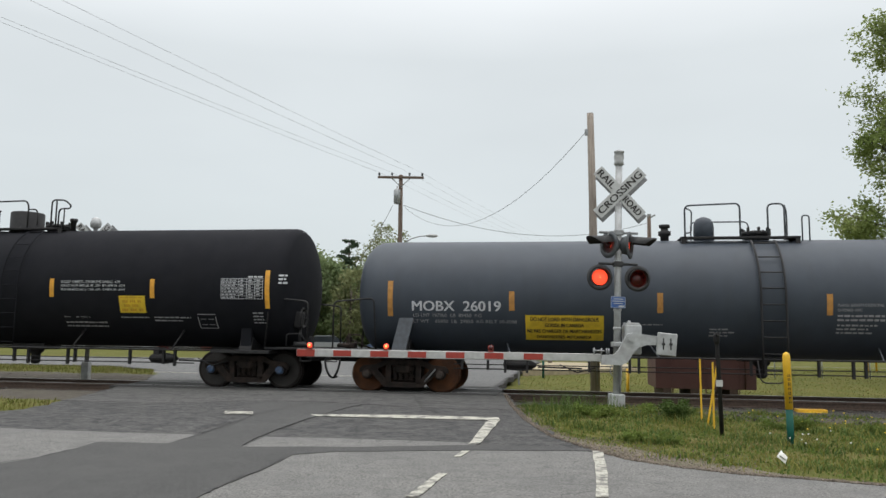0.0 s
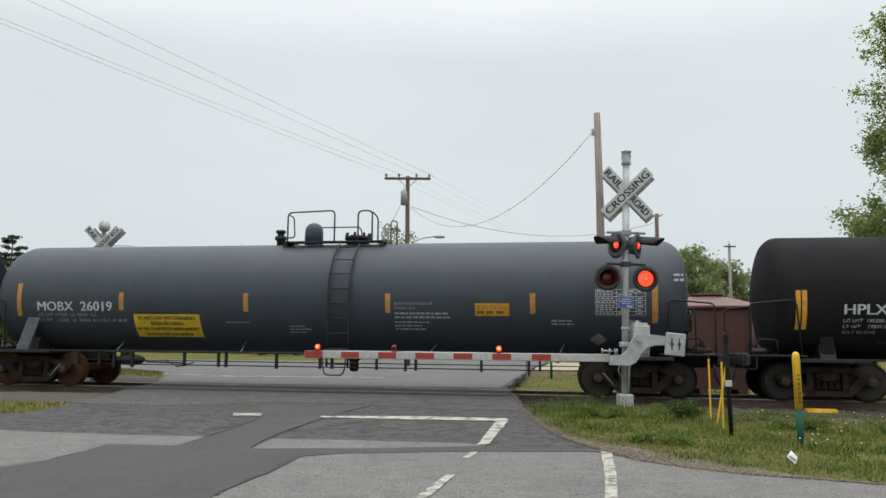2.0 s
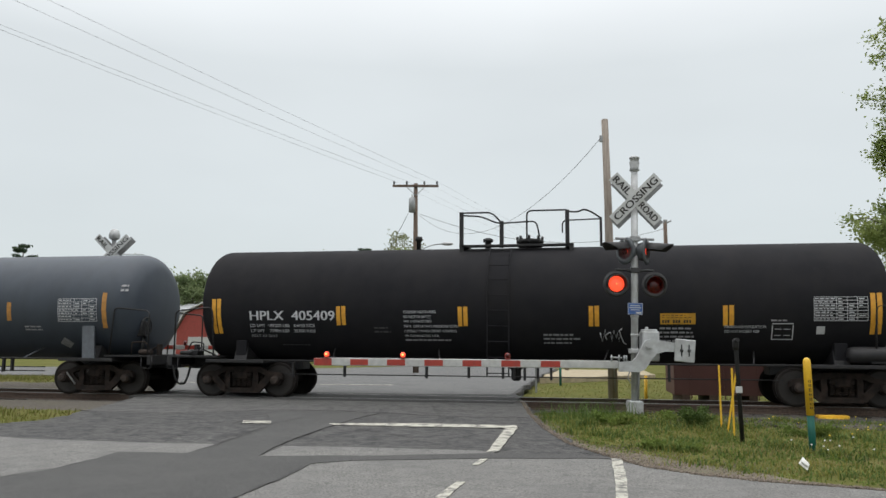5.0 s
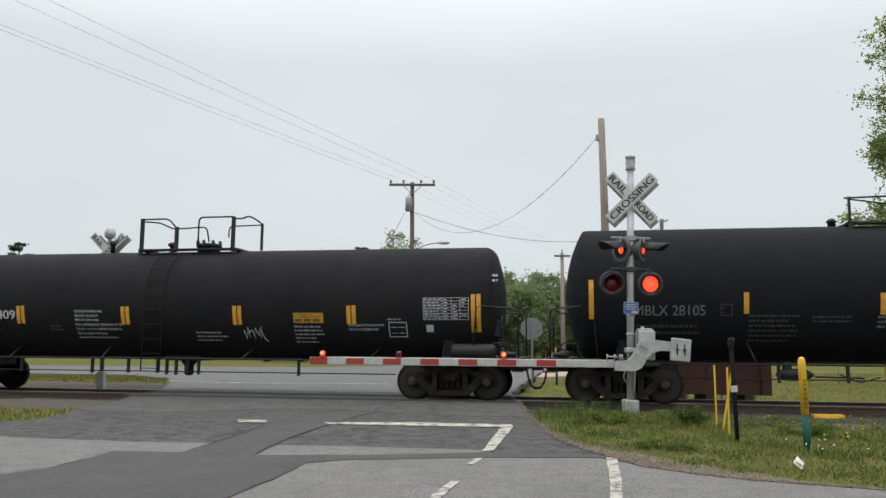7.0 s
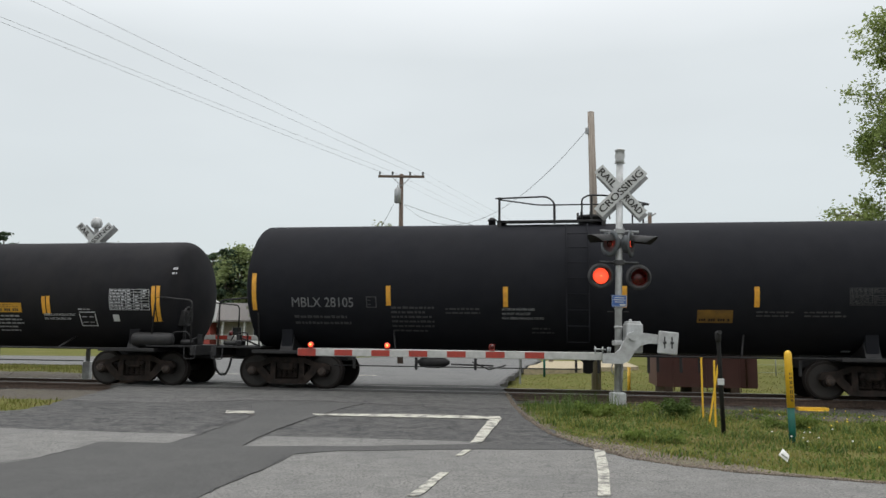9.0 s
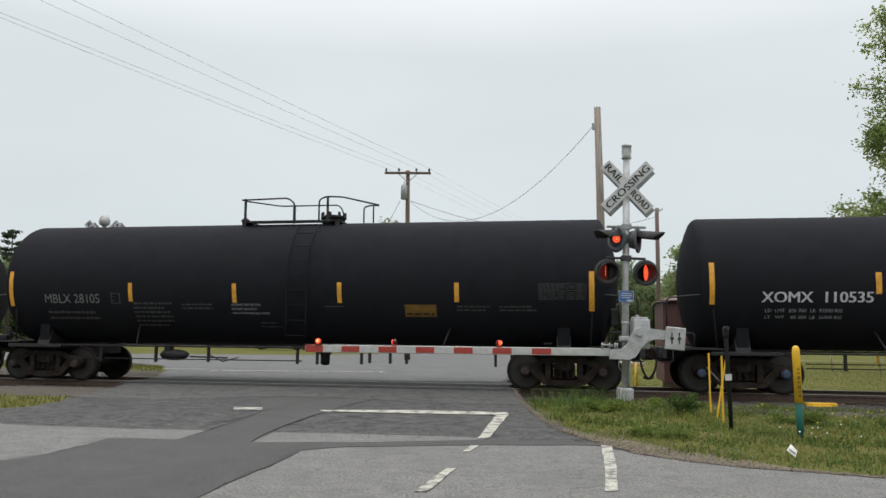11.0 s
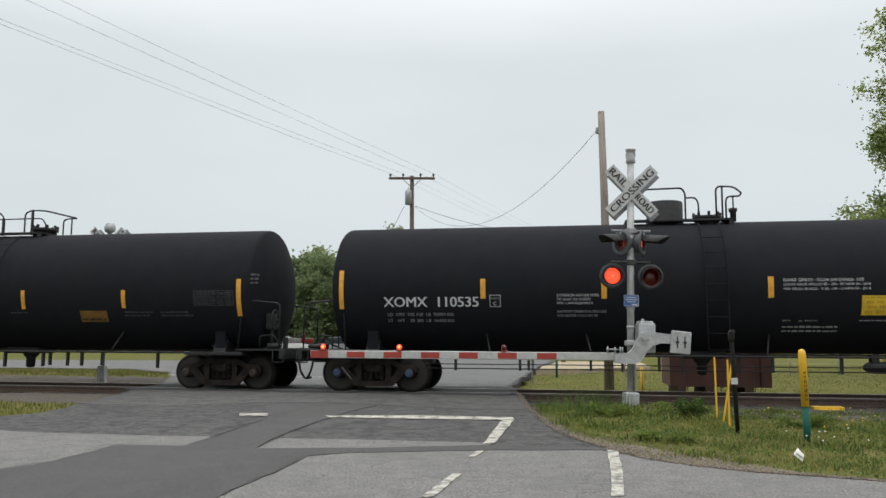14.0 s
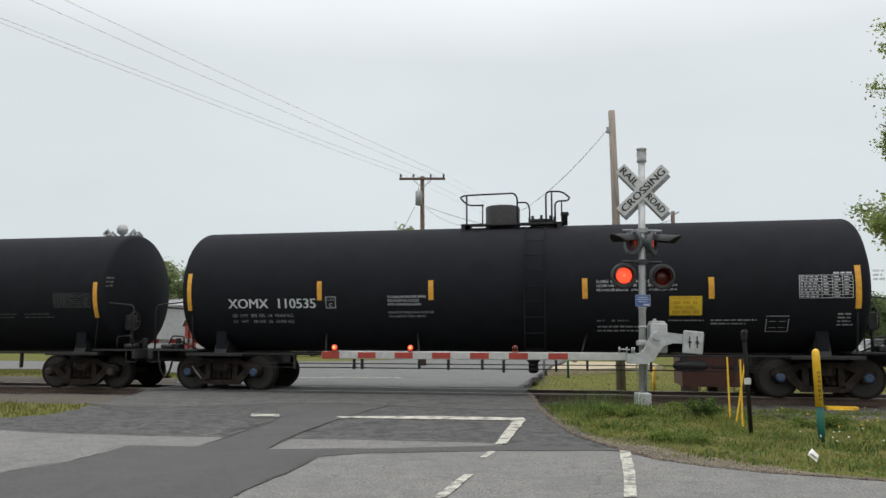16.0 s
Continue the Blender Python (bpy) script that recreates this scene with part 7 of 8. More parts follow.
def pine_tree(height, spread, seed, label):
    rnd = random.Random(seed)
    tree = thing("tree", label, "tree")
    bm = bmesh.new()
    tube(bm, [(0, 0, -0.2), (0.1, 0, height * 0.5), (0, 0, height * 0.98)], height * 0.02, 8, height * 0.004)
    pts = []
    z = height * 0.3
    while z < height * 0.98:
        reach = spread * (1 - (z / height - 0.3) / 0.72) ** 0.8 * rnd.uniform(0.55, 1.15) + 0.25
        for k in range(rnd.randint(3, 5)):
            a = rnd.uniform(0, math.tau)
            d = Vector((math.cos(a), math.sin(a), rnd.uniform(0.0, 0.35)))
            tip = Vector((0, 0, z)) + d * reach
            tube(bm, [(0, 0, z), tip], 0.05, 4, 0.01)
            for i in range(75):
                t = rnd.uniform(0.3, 1.05)
                pts.append(Vector((0, 0, z)).lerp(tip, t) + Vector((rnd.gauss(0, 0.2), rnd.gauss(0, 0.2), rnd.gauss(0.05, 0.11))) * (0.5 + reach * 0.28))
        z += height * rnd.uniform(0.035, 0.065)
    part("trunk", bm, BARK, tree, "straight dark trunk")
    vs, fs = leaf_cloud(pts, 0.17, rnd)
    mesh_part("crown", vs, fs, NEEDLE, tree, "layered needle boughs")
    return tree


def build_trees():
    kinds = [
        broad_tree(9.6, 3.4, 11, LEAF, 7500, 0.2, "broad green deciduous tree in the treeline"),
        broad_tree(8.6, 3.2, 12, LEAF_DARK, 7500, 0.2, "dark green deciduous tree in the treeline", 0.16),
        broad_tree(10.4, 3.0, 13, LEAF, 7500, 0.2, "tall green deciduous tree in the treeline", 0.24),
        broad_tree(7.4, 3.3, 14, LEAF_DARK, 7500, 0.2, "low bushy deciduous tree in the treeline", 0.08),
    ]
    pines = [pine_tree(10.6, 2.9, 21, "dark pine tree with layered boughs"), pine_tree(12.4, 3.2, 22, "tall dark pine tree with layered boughs")]
    rnd = random.Random(5)
    used = set()

    def put(kind, x, y, turn=None, z=0):
        m = pose(x, y, z, 0, 0, rnd.uniform(0, 360) if turn is None else turn)
        if kind.name in used:
            tagged(copy_thing(kind, m), group="treeline")
        else:
            used.add(kind.name)
            kind.matrix_basis = m
            tagged(kind, group="treeline")

    for x, y in ((-48.5, 84), (-22.0, 82), (-25.4, 84), (-10.6, 86), (-60, 86), (1.5, 92), (48.5, 105)):
        put(pines[1 if x in (-48.5, -10.6) else 0], x, y)
    x = -68.0
    k = 0
    while x < 33:
        y = 80 + rnd.uniform(-3, 6) + (10 if x < -40 else 0)
        put(kinds[k % 4], x, y)
        x += rnd.uniform(3.2, 4.8)
        k += rnd.choice((1, 1, 2, 3))
    x = -70.0
    while x < 72:
        put(kinds[rnd.randrange(4)] if x < 30 else kinds[3], x, (97 if x < 30 else 108) + rnd.uniform(-4, 6), z=0)
        x += rnd.uniform(3.6, 5.2)
    x = -74.0
    while x < 76:
        put(kinds[3], x, 112 + rnd.uniform(-3, 3))
        x += rnd.uniform(4.0, 5.5)
    pale = broad_tree(12.6, 3.4, 31, LEAF_PALE, 2600, 0.15, "tall half-bare tree in pale new leaf", 0.35, 60, 1.0, 0.10)
    pale.matrix_basis = pose(-5.6, 78, 0, 0, 0, 20)
    pale2 = broad_tree(7.2, 1.9, 33, LEAF_PALE, 2200, 0.15, "small pale-leaved tree by the far road", 0.2, 30)
    pale2.matrix_basis = pose(-7.9, 66, 0)
    for x in (-22.7, -18.6):
        put(pines[0], x, 80.2)
    for kind, x, y in ((1, -11.8, 70), (3, -7.6, 71), (0, -4.2, 70), (1, -14.6, 72)):
        put(kinds[kind], x, y)
    # the large tree by the track, mostly out of view
    rnd = random.Random(77)
    tree = thing("tree", "large spreading tree in fresh spring leaf beyond the track", "tree", pose(22.35, 30, -0.2))
    bm = bmesh.new()
    tube(bm, [(0, 0, -0.3), (0.1, 0, 2.5), (-0.1, 0.1, 5.0), (0.2, 0, 9), (0.1, 0, 14)], 0.42, 12, 0.08)
    limbs = [((-6.5, -0.2, 6.6), 3.6), ((-5.6, 0.8, 5.9), 3.2), ((-5.9, 0.1, 10.0), 5.6), ((-5.2, -0.8, 9.0), 5.0), ((-5.0, 0.3, 11.6), 7.0), ((-5.0, 0.2, 14.6), 8.5), ((-4.2, -0.5, 13.4), 8.0), ((-3.6, 0.6, 16.0), 9.5), ((-2.0, -2.8, 12.0), 7.0), ((-3.6, -2.0, 7.6), 4.0),
             ((3.5, -1.5, 9.0), 5.0), ((4.5, 1.0, 12.0), 7.0), ((0.5, -3.5, 14.5), 8.0), ((2.5, 2.5, 15.5), 9.0), ((-1.5, 3.0, 10.0), 5.5), ((0.3, 0.2, 17.2), 11.0), ((5.2, 0.2, 7.0), 4.0)]
    pts = []
    for tip, z in limbs:
        tip = Vector(tip)
        base = Vector((0, 0, z))
        mid = base.lerp(tip, 0.5) + Vector((rnd.uniform(-0.3, 0.3), rnd.uniform(-0.3, 0.3), 0.4))
        tube(bm, [base, mid, tip], 0.12, 7, 0.02)
        for k in range(38):
            t = rnd.uniform(0.4, 1.0)
            c = (base.lerp(mid, t * 2) if t < 0.5 else mid.lerp(tip, t * 2 - 1))
            twig = c + Vector((rnd.gauss(0, 0.6), rnd.gauss(0, 0.6), rnd.gauss(0, 0.55)))
            tube(bm, [c, twig], 0.018, 4, 0.006)
            for i in range(rnd.randint(80, 150)):
                pts.append(twig + Vector((rnd.gauss(0, 0.23), rnd.gauss(0, 0.23), rnd.gauss(0, 0.18))))
    part("trunk", bm, BARK, tree, "grey-brown trunk with spreading limbs")
    vs, fs = leaf_cloud(pts, 0.075, rnd)
    mesh_part("crown", vs, fs, LEAF_FRESH, tree, "sparse crown of fresh green leaves")


def blades(name, label, count, where, height, width, material, seed, lean=0.35):
    """Grass as one joined tuft field; where(rnd) gives a place and a vigour, or None."""
    rnd = random.Random(seed)
    vs, fs = [], []
    made = 0
    while made < count:
        spot = where(rnd)
        made += 1
        if spot is None:
            continue
        x, y, v = spot
        z = ground_height(x, y) - 0.01
        a = rnd.uniform(0, math.tau)
        h = height * v * rnd.uniform(0.45, 1.25)
        w = width * rnd.uniform(0.7, 1.3)
        d = Vector((math.cos(a), math.sin(a), 0))
        q = Vector((math.cos(a + 1.7), math.sin(a + 1.7), 0)) * h * rnd.uniform(0.05, lean)
        p = Vector((x, y, z))
        o = len(vs)
        vs += [p - d * w, p + d * w, p + q * 0.45 + Vector((0, 0, h * 0.6)) + d * w * 0.7, p + q * 0.45 + Vector((0, 0, h * 0.6)) - d * w * 0.7, p + q * 1.6 + Vector((0, 0, h))]
        fs += [(o, o + 1, o + 2), (o, o + 2, o + 3), (o + 3, o + 2, o + 4)]
    return tagged(mesh_part(name, vs, fs, material), label, "grass", kind="stuff")


def ground_leaves(name, label, count, where, height, material, seed):
    """Small leaves in a low layer over the ground."""
    rnd = random.Random(seed)
    pts = []
    for _ in range(count):
        spot = where(rnd)
        if spot:
            x, y, v = spot
            lump = 0.5 + 0.8 * max(0.0, noise.noise(Vector((x * 4.5, y * 4.5, seed))))
            pts.append(Vector((x, y, ground_height(x, y) + height * v * lump * rnd.uniform(0.15, 1.0))))
    vs, fs = leaf_cloud(pts, 0.019, rnd)
    return tagged(mesh_part(name, vs, fs, material), label, "weeds", kind="stuff")


def edge_gap(x, y):
    """How far a place on the verge lies beyond the pavement's edge."""
    best = 9.0
    for (ax, ay), (bx, by) in zip(NEAR_EDGE[:-1], NEAR_EDGE[1:]):
        dx, dy = bx - ax, by - ay
        t = max(0, min(1, ((x - ax) * dx + (y - ay) * dy) / (dx * dx + dy * dy)))
        best = min(best, math.hypot(x - ax - t * dx, y - ay - t * dy))
    return best


def verge(lo=0.12, dense=0.0, far=0.0, scale=0.9):
    def where(rnd):
        x, y = rnd.uniform(1.3, 11.5), rnd.uniform(5.2, 17.6)
        v = off_track(x, y)
        if inside(x, y, PAVED) or v > grass_limit(x) + far + rnd.gauss(0, 0.3):
            return None
        g = edge_gap(x, y)
        n = noise.noise(Vector((x * scale, y * scale, 4.0))) + 0.4 * noise.noise(Vector((x * 3, y * 3, 9.0)))
        g -= 0.34 * max(0.0, noise.noise(Vector((x * 1.1, y * 1.1, 21.0))) + 0.25 * noise.noise(Vector((x * 4.0, y * 4.0, 22.0))))
        bare = 0.85 * math.exp(-((y - 8.7) / 1.1) ** 2) if x < 3.7 else 0.0
        if g < lo + (0.28 + bare) * rnd.random() + bare * 0.4 or n < dense + rnd.uniform(-0.5, 0.1):
            return None
        return x, y, min(1.0, 0.55 + g * 0.4) * (0.75 + 0.7 * max(0, n))
    return where


def field(x0, x1, y0, y1, near):
    def where(rnd):
        x, y = rnd.uniform(x0, x1), rnd.uniform(y0, y1)
        if inside(x, y, PAVED) or abs(off_track(x, y)) < near:
            return None
        return x, y, 0.7 + 0.6 * max(0, noise.noise(Vector((x * 0.5, y * 0.5, 1.0))))
    return where


def left_field(far):
    """The grass at the left, short of the ballast on both sides of the track."""
    def where(rnd):
        x, y = rnd.uniform(-22, -6.9), rnd.uniform(12.2, 33)
        v = off_track(x, y)
        if inside(x, y, PAVED) or -5.5 + rnd.uniform(0, 0.5) < v < far + rnd.uniform(0, 0.5):
            return None
        return x, y, 0.7 + 0.6 * max(0, noise.noise(Vector((x * 0.5, y * 0.5, 1.0))))
    return where


def weed_clump(x, y, r, h, n, leaf, seed, label):
    rnd = random.Random(seed)
    z = ground_height(x, y)
    plant = thing("weed", label, "plant", pose(x, y, z), "weeds on the verge")
    bm = bmesh.new()
    pts = []
    for k in range(14):
        a, q = rnd.uniform(0, math.tau), r * rnd.uniform(0.2, 1)
        tip = Vector((math.cos(a) * q, math.sin(a) * q, h * rnd.uniform(0.5, 1.0)))
        tube(bm, [(0, 0, -0.02), tip * 0.5 + Vector((0, 0, h * 0.12)), tip], 0.006, 4, 0.002)
        for i in range(n // 14):
            t = rnd.uniform(0.2, 1.05)
            pts.append(tip * t + Vector((rnd.gauss(0, 0.035), rnd.gauss(0, 0.035), rnd.gauss(0, 0.03))))
    part("stem", bm, WEED, plant, "thin stems")
    vs, fs = leaf_cloud(pts, 0.028, rnd)
    mesh_part("leaves", vs, fs, leaf, plant, "small dark leaves")


def flower(x, y, h, seed, head):
    rnd = random.Random(seed)
    z = ground_height(x, y)
    f = thing("wildflower", "small yellow wildflower on a thin stalk in the grass" if head is FLOWER else "white dandelion seed head in the grass", "flower", pose(x, y, z), "wildflowers on the verge")
    bm = bmesh.new()
    tip = Vector((rnd.uniform(-0.03, 0.03), rnd.uniform(-0.03, 0.03), h))
    tube(bm, [(0, 0, -0.02), tip], 0.004, 4)
    part("stalk", bm, GRASS, f)
    bm = bmesh.new()
    r = 0.013
    lathe(bm, [(r * 0.3, -r * 0.6), (r, -0.1 * r), (r * 0.8, r * 0.5), (r * 0.2, r * 0.8)], "z", 7, 0, Matrix.Translation(tip))
    part("flower_head", bm, head, f)


def build_plants():
    blades("verge_grass", "green spring grass on the verge beside the road", 70000, verge(-0.25, -0.12, 0.0), 0.066, 0.006, GRASS, 1)
    blades("dry_grass", "dry straw-coloured grass among the green", 22000, verge(-0.33, -0.3, 0.7, 1.4), 0.055, 0.005, GRASS_DRY, 2, 0.6)
    blades("verge_grass", "darker green patches of grass on the verge", 26000, verge(0.2, 0.2, -0.2, 1.5), 0.085, 0.009, WEED, 11)
    blades("field_grass", "short field grass behind the track", 26000, field(1.5, 26, 21, 44, 2.0), 0.06, 0.016, FIELD_GRASS, 3, 0.8)
    blades("dry_field_grass", "straw-coloured field grass behind the track", 9000, field(1.5, 26, 21, 44, 1.7), 0.055, 0.014, GRASS_DRY, 4)
    blades("verge_grass", "rough grass beside the track and road", 26000, left_field(3.5), 0.12, 0.012, FIELD_GRASS, 5)
    blades("dry_grass", "dry yellow grass beside the track", 13000, left_field(3.1), 0.085, 0.011, GRASS_DRY, 6)
    blades("dry_grass", "patches of dry yellowed grass along the verge", 30000, verge(-0.38, 0.18, 0.4, 0.55), 0.06, 0.006, GRASS_DRY, 14, 0.7)
    clump_rnd = random.Random(31)
    centres = []
    while len(centres) < 170:
        x, y = clump_rnd.uniform(1.7, 10.5), clump_rnd.uniform(6.6, 15.6)
        near = math.exp(-((y - 13.2) / 1.6) ** 2) if x < 4.6 else 0.35
        if not inside(x, y, PAVED) and off_track(x, y) < grass_limit(x) and edge_gap(x, y) > 0.25 and clump_rnd.random() < 0.25 + near:
            centres.append((x, y, clump_rnd.uniform(0.07, 0.24), clump_rnd.uniform(0.6, 1.35)))

    def clump(r):
        x, y, wide, v = centres[r.randrange(len(centres))]
        x, y = x + r.gauss(0, wide), y + r.gauss(0, wide)
        return None if inside(x, y, PAVED) or off_track(x, y) > grass_limit(x) else (x, y, v)

    blades("grass_clumps", "taller clumps of green grass standing up from the verge", 9000, clump, 0.105, 0.007, GRASS, 15, 0.8)
    blades("grass_clumps", "dark rank clumps of grass and weeds on the verge", 10000, clump, 0.10, 0.010, WEED, 16, 0.9)
    ground_leaves("ground_cover", "low green clover and broad-leaved weeds in the verge grass", 40000, verge(-0.1, 0.12, -0.1, 1.9), 0.075, WEED_PALE, 12)
    ground_leaves("ground_cover", "dark green weed patches in the verge grass", 20000, verge(0.25, 0.3, -0.2, 1.2), 0.10, WEED, 13)
    rnd = random.Random(8)

    def tall(r):
        x, y = r.gauss(2.35, 0.45), r.gauss(14.2, 0.5)
        return None if inside(x, y, PAVED) else (x, y, 1.0)

    blades("tall_grass", "tall tufts of grass at the foot of the signal", 380, tall, 0.33, 0.005, WEED, 7, 0.6)
    weed_clump(3.85, 12.7, 0.42, 0.30, 1400, WEED, 1, "dark leafy weed clump on the verge")
    weed_clump(2.62, 13.1, 0.5, 0.17, 1500, WEED_PALE, 2, "low spreading bright green weed patch")
    weed_clump(6.0, 9.0, 0.5, 0.26, 1500, WEED_PALE, 3, "bushy green weed patch on the verge")
    weed_clump(5.2, 11.6, 0.4, 0.2, 1100, WEED_PALE, 4, "bushy green weed patch on the verge")
    for k in range(5):
        x, y = rnd.uniform(2.4, 8.5), rnd.uniform(8.6, 14.5)
        if edge_gap(x, y) > 0.5 and off_track(x, y) < -2.6 and not inside(x, y, PAVED):
            weed_clump(x, y, rnd.uniform(0.14, 0.24), rnd.uniform(0.07, 0.12), 420, WEED_PALE, 40 + k, "low leafy weed clump in the grass")
    for k in range(34):
        flower(rnd.gauss(6.1, 0.8), rnd.gauss(11.2, 1.0), rnd.uniform(0.10, 0.20), k, FLOWER)
    for k in range(9):
        flower(rnd.gauss(4.85, 0.35), rnd.gauss(10.0, 0.6), rnd.uniform(0.08, 0.15), 60 + k, SEEDHEAD)
    # crumbled edge of the pavement
    vs, fs = [], []
    for _ in range(8500):
        k = rnd.randrange(len(NEAR_EDGE) - 3)
        (ax, ay), (bx, by) = NEAR_EDGE[k], NEAR_EDGE[k + 1]
        t = rnd.random()
        nx, ny = by - ay, -(bx - ax)
        ln = math.hypot(nx, ny)
        wide = 0.16 if k < 3 else 0.48 if k < 7 else 0.13
        d = -abs(rnd.gauss(0, wide)) + 0.08
        x, y = ax + (bx - ax) * t + nx / ln * d, ay + (by - ay) * t + ny / ln * d
        z = max(ground_height(x, y), 0.006 if inside(x, y, PAVED) else -1) + 0.004
        r = rnd.uniform(0.006, 0.02)
        q = Euler((rnd.uniform(0, 6), rnd.uniform(0, 6), rnd.uniform(0, 6))).to_matrix()
        o = len(vs)
        vs += [Vector((x, y, z)) + q @ (Vector(p) * r * rnd.uniform(0.6, 1.1)) for p in ((1, 0, 0), (-1, 0, 0), (0, 1, 0), (0, -1, 0), (0, 0, 1), (0, 0, -1))]
        fs += [tuple(o + i for i in f) for f in ((0, 2, 4), (2, 1, 4), (1, 3, 4), (3, 0, 4), (2, 0, 5), (1, 2, 5), (3, 1, 5), (0, 3, 5))]
    tagged(mesh_part("gravel", vs, fs, GRAVEL), "loose grey-brown gravel along the pavement edge", "gravel", kind="stuff")


build_trees()
build_plants()

# ---- buildings, cars and fences in the distance ----
HOUSE_RED = mat("red_barn_siding", (0.27, 0.045, 0.035), 0.7, color2=(0.22, 0.04, 0.03), scale=5)
HOUSE_WHITE = mat("white_trim_paint", (0.42, 0.42, 0.41), 0.6, color2=(0.36, 0.36, 0.35), scale=5)
ROOF_GREY = mat("grey_shingle_roof", (0.15, 0.138, 0.13), 0.9, color2=(0.11, 0.103, 0.098), scale=9)
HOUSE_CREAM = mat("cream_siding", (0.34, 0.32, 0.27), 0.75, color2=(0.29, 0.275, 0.235), scale=4)
METAL_PALE = mat("pale_grey_cladding", (0.36, 0.37, 0.38), 0.6, color2=(0.31, 0.32, 0.33), scale=3)
SAND = mat("sandy_gravel", (0.36, 0.30, 0.20), 0.95, color2=(0.27, 0.23, 0.15), scale=6, bump=0.5)


def window_on(house, x, y, z, w, h):
    win = new("window")
    win.parent = house
    bm = bmesh.new()
    for a in ((x - w / 2 - 0.08, x - w / 2, z, z + h), (x + w / 2, x + w / 2 + 0.08, z, z + h), (x - w / 2 - 0.08, x + w / 2 + 0.08, z + h, z + h + 0.08), (x - w / 2 - 0.08, x + w / 2 + 0.08, z - 0.08, z)):
        box(bm, a[0], a[1], y - 0.06, y + 0.02, a[2], a[3])
    part("window_frame", bm, HOUSE_WHITE, win)
    bm = bmesh.new()
    box(bm, x - w / 2, x + w / 2, y - 0.03, y - 0.01, z, z + h)
    part("pane", bm, WINDOW, win)


def build_far_buildings():
    barn = thing("barn", "small red gambrel barn with white doors", "barn", pose(-23.4, 70, 0))
    bm = bmesh.new()
    front = [(-2.3, 0), (2.3, 0), (2.3, 2.7), (1.5, 4.2), (0, 5.0), (-1.5, 4.2), (-2.3, 2.7)]
    slab(bm, front, 0, -6.0, Matrix(((1, 0, 0, 0), (0, 0, -1, 0), (0, 1, 0, 0), (0, 0, 0, 1))))
    bmesh.ops.recalc_face_normals(bm, faces=bm.faces[:])
    part("barn_wall", bm, HOUSE_RED, barn, "red board siding")
    bm = bmesh.new()
    prof = [(-2.55, 2.5), (-1.62, 4.28), (0, 5.14), (1.62, 4.28), (2.55, 2.5), (2.66, 2.6), (1.7, 4.42), (0, 5.3), (-1.7, 4.42), (-2.66, 2.6)]
    slab(bm, prof, 0.25, -6.2, Matrix(((1, 0, 0, 0), (0, 0, -1, 0), (0, 1, 0, 0), (0, 0, 0, 1))))
    bmesh.ops.recalc_face_normals(bm, faces=bm.faces[:])
    part("barn_roof", bm, HOUSE_WHITE, barn, "roof with white edge trim")
    window_on(barn, 0.9, -0.02, 2.9, 0.7, 0.9)
    bm = bmesh.new()
    box(bm, -1.2, 1.6, -0.1, -0.02, 0.05, 2.1, 0.01)
    part("barn_door", bm, HOUSE_WHITE, barn, "white double door")
    house = thing("house", "low house with grey shingle roof and white porch posts", "house", pose(-18.6, 72, 0))
    bm = bmesh.new()
    box(bm, -3.6, 4.0, 0, 6, 0, 2.7)
    part("house_wall", bm, HOUSE_CREAM, house, "cream clapboard walls")
    bm = bmesh.new()
    slab(bm, [(-1.4, 2.6), (3.0, 4.3), (7.4, 2.6), (7.4, 2.75), (3.0, 4.5), (-1.4, 2.75)], -3.9, 4.3, Matrix(((0, 0, 1, 0), (1, 0, 0, 0), (0, 1, 0, 0), (0, 0, 0, 1))))
    bmesh.ops.recalc_face_normals(bm, faces=bm.faces[:])
    part("house_roof", bm, ROOF_GREY, house, "grey shingle roof")
    for x in (-3.5, -1.6, 0.4, 2.2, 3.9):
        bm = bmesh.new()
        box(bm, x - 0.09, x + 0.09, -1.25, -1.07, 0, 2.65)
        part("porch_post", bm, HOUSE_WHITE, house, "white porch post")
    for x in (-2.6, -0.6, 1.4, 3.0):
        window_on(house, x, -0.02, 1.0, 0.8, 1.1)
    hall = thing("warehouse", "long pale grey metal-clad building behind the barn", "building", pose(-31.5, 76, 0))
    bm = bmesh.new()
    box(bm, -7.0, 7.0, 0, 9, -0.1, 4.7)
    part("building_wall", bm, METAL_PALE, hall, "pale grey metal wall")
    bm = bmesh.new()
    slab(bm, [(-0.3, 4.6), (4.5, 5.5), (9.3, 4.6), (9.3, 4.75), (4.5, 5.7), (-0.3, 4.75)], -7.3, 7.3, Matrix(((0, 0, 1, 0), (1, 0, 0, 0), (0, 1, 0, 0), (0, 0, 0, 1))))
    bmesh.ops.recalc_face_normals(bm, faces=bm.faces[:])
    part("building_roof", bm, METAL_PALE, hall, "low pitched pale metal roof")
    brick = thing("brick_building", "low red brick building with small windows behind the trees", "building", pose(-9.4, 74, 0))
    bm = bmesh.new()
    box(bm, -3.2, 3.4, 0, 8, 0, 3.4)
    part("building_wall", bm, BRICK, brick, "red brick wall")
    bm = bmesh.new()
    box(bm, -3.5, 3.7, -0.3, 8.3, 3.4, 3.65)
    part("building_roof", bm, ROOF_GREY, brick, "flat grey roof edge")
    for x in (-2.2, -0.4, 1.4, 2.7):
        window_on(brick, x, -0.02, 1.2, 0.9, 1.2)


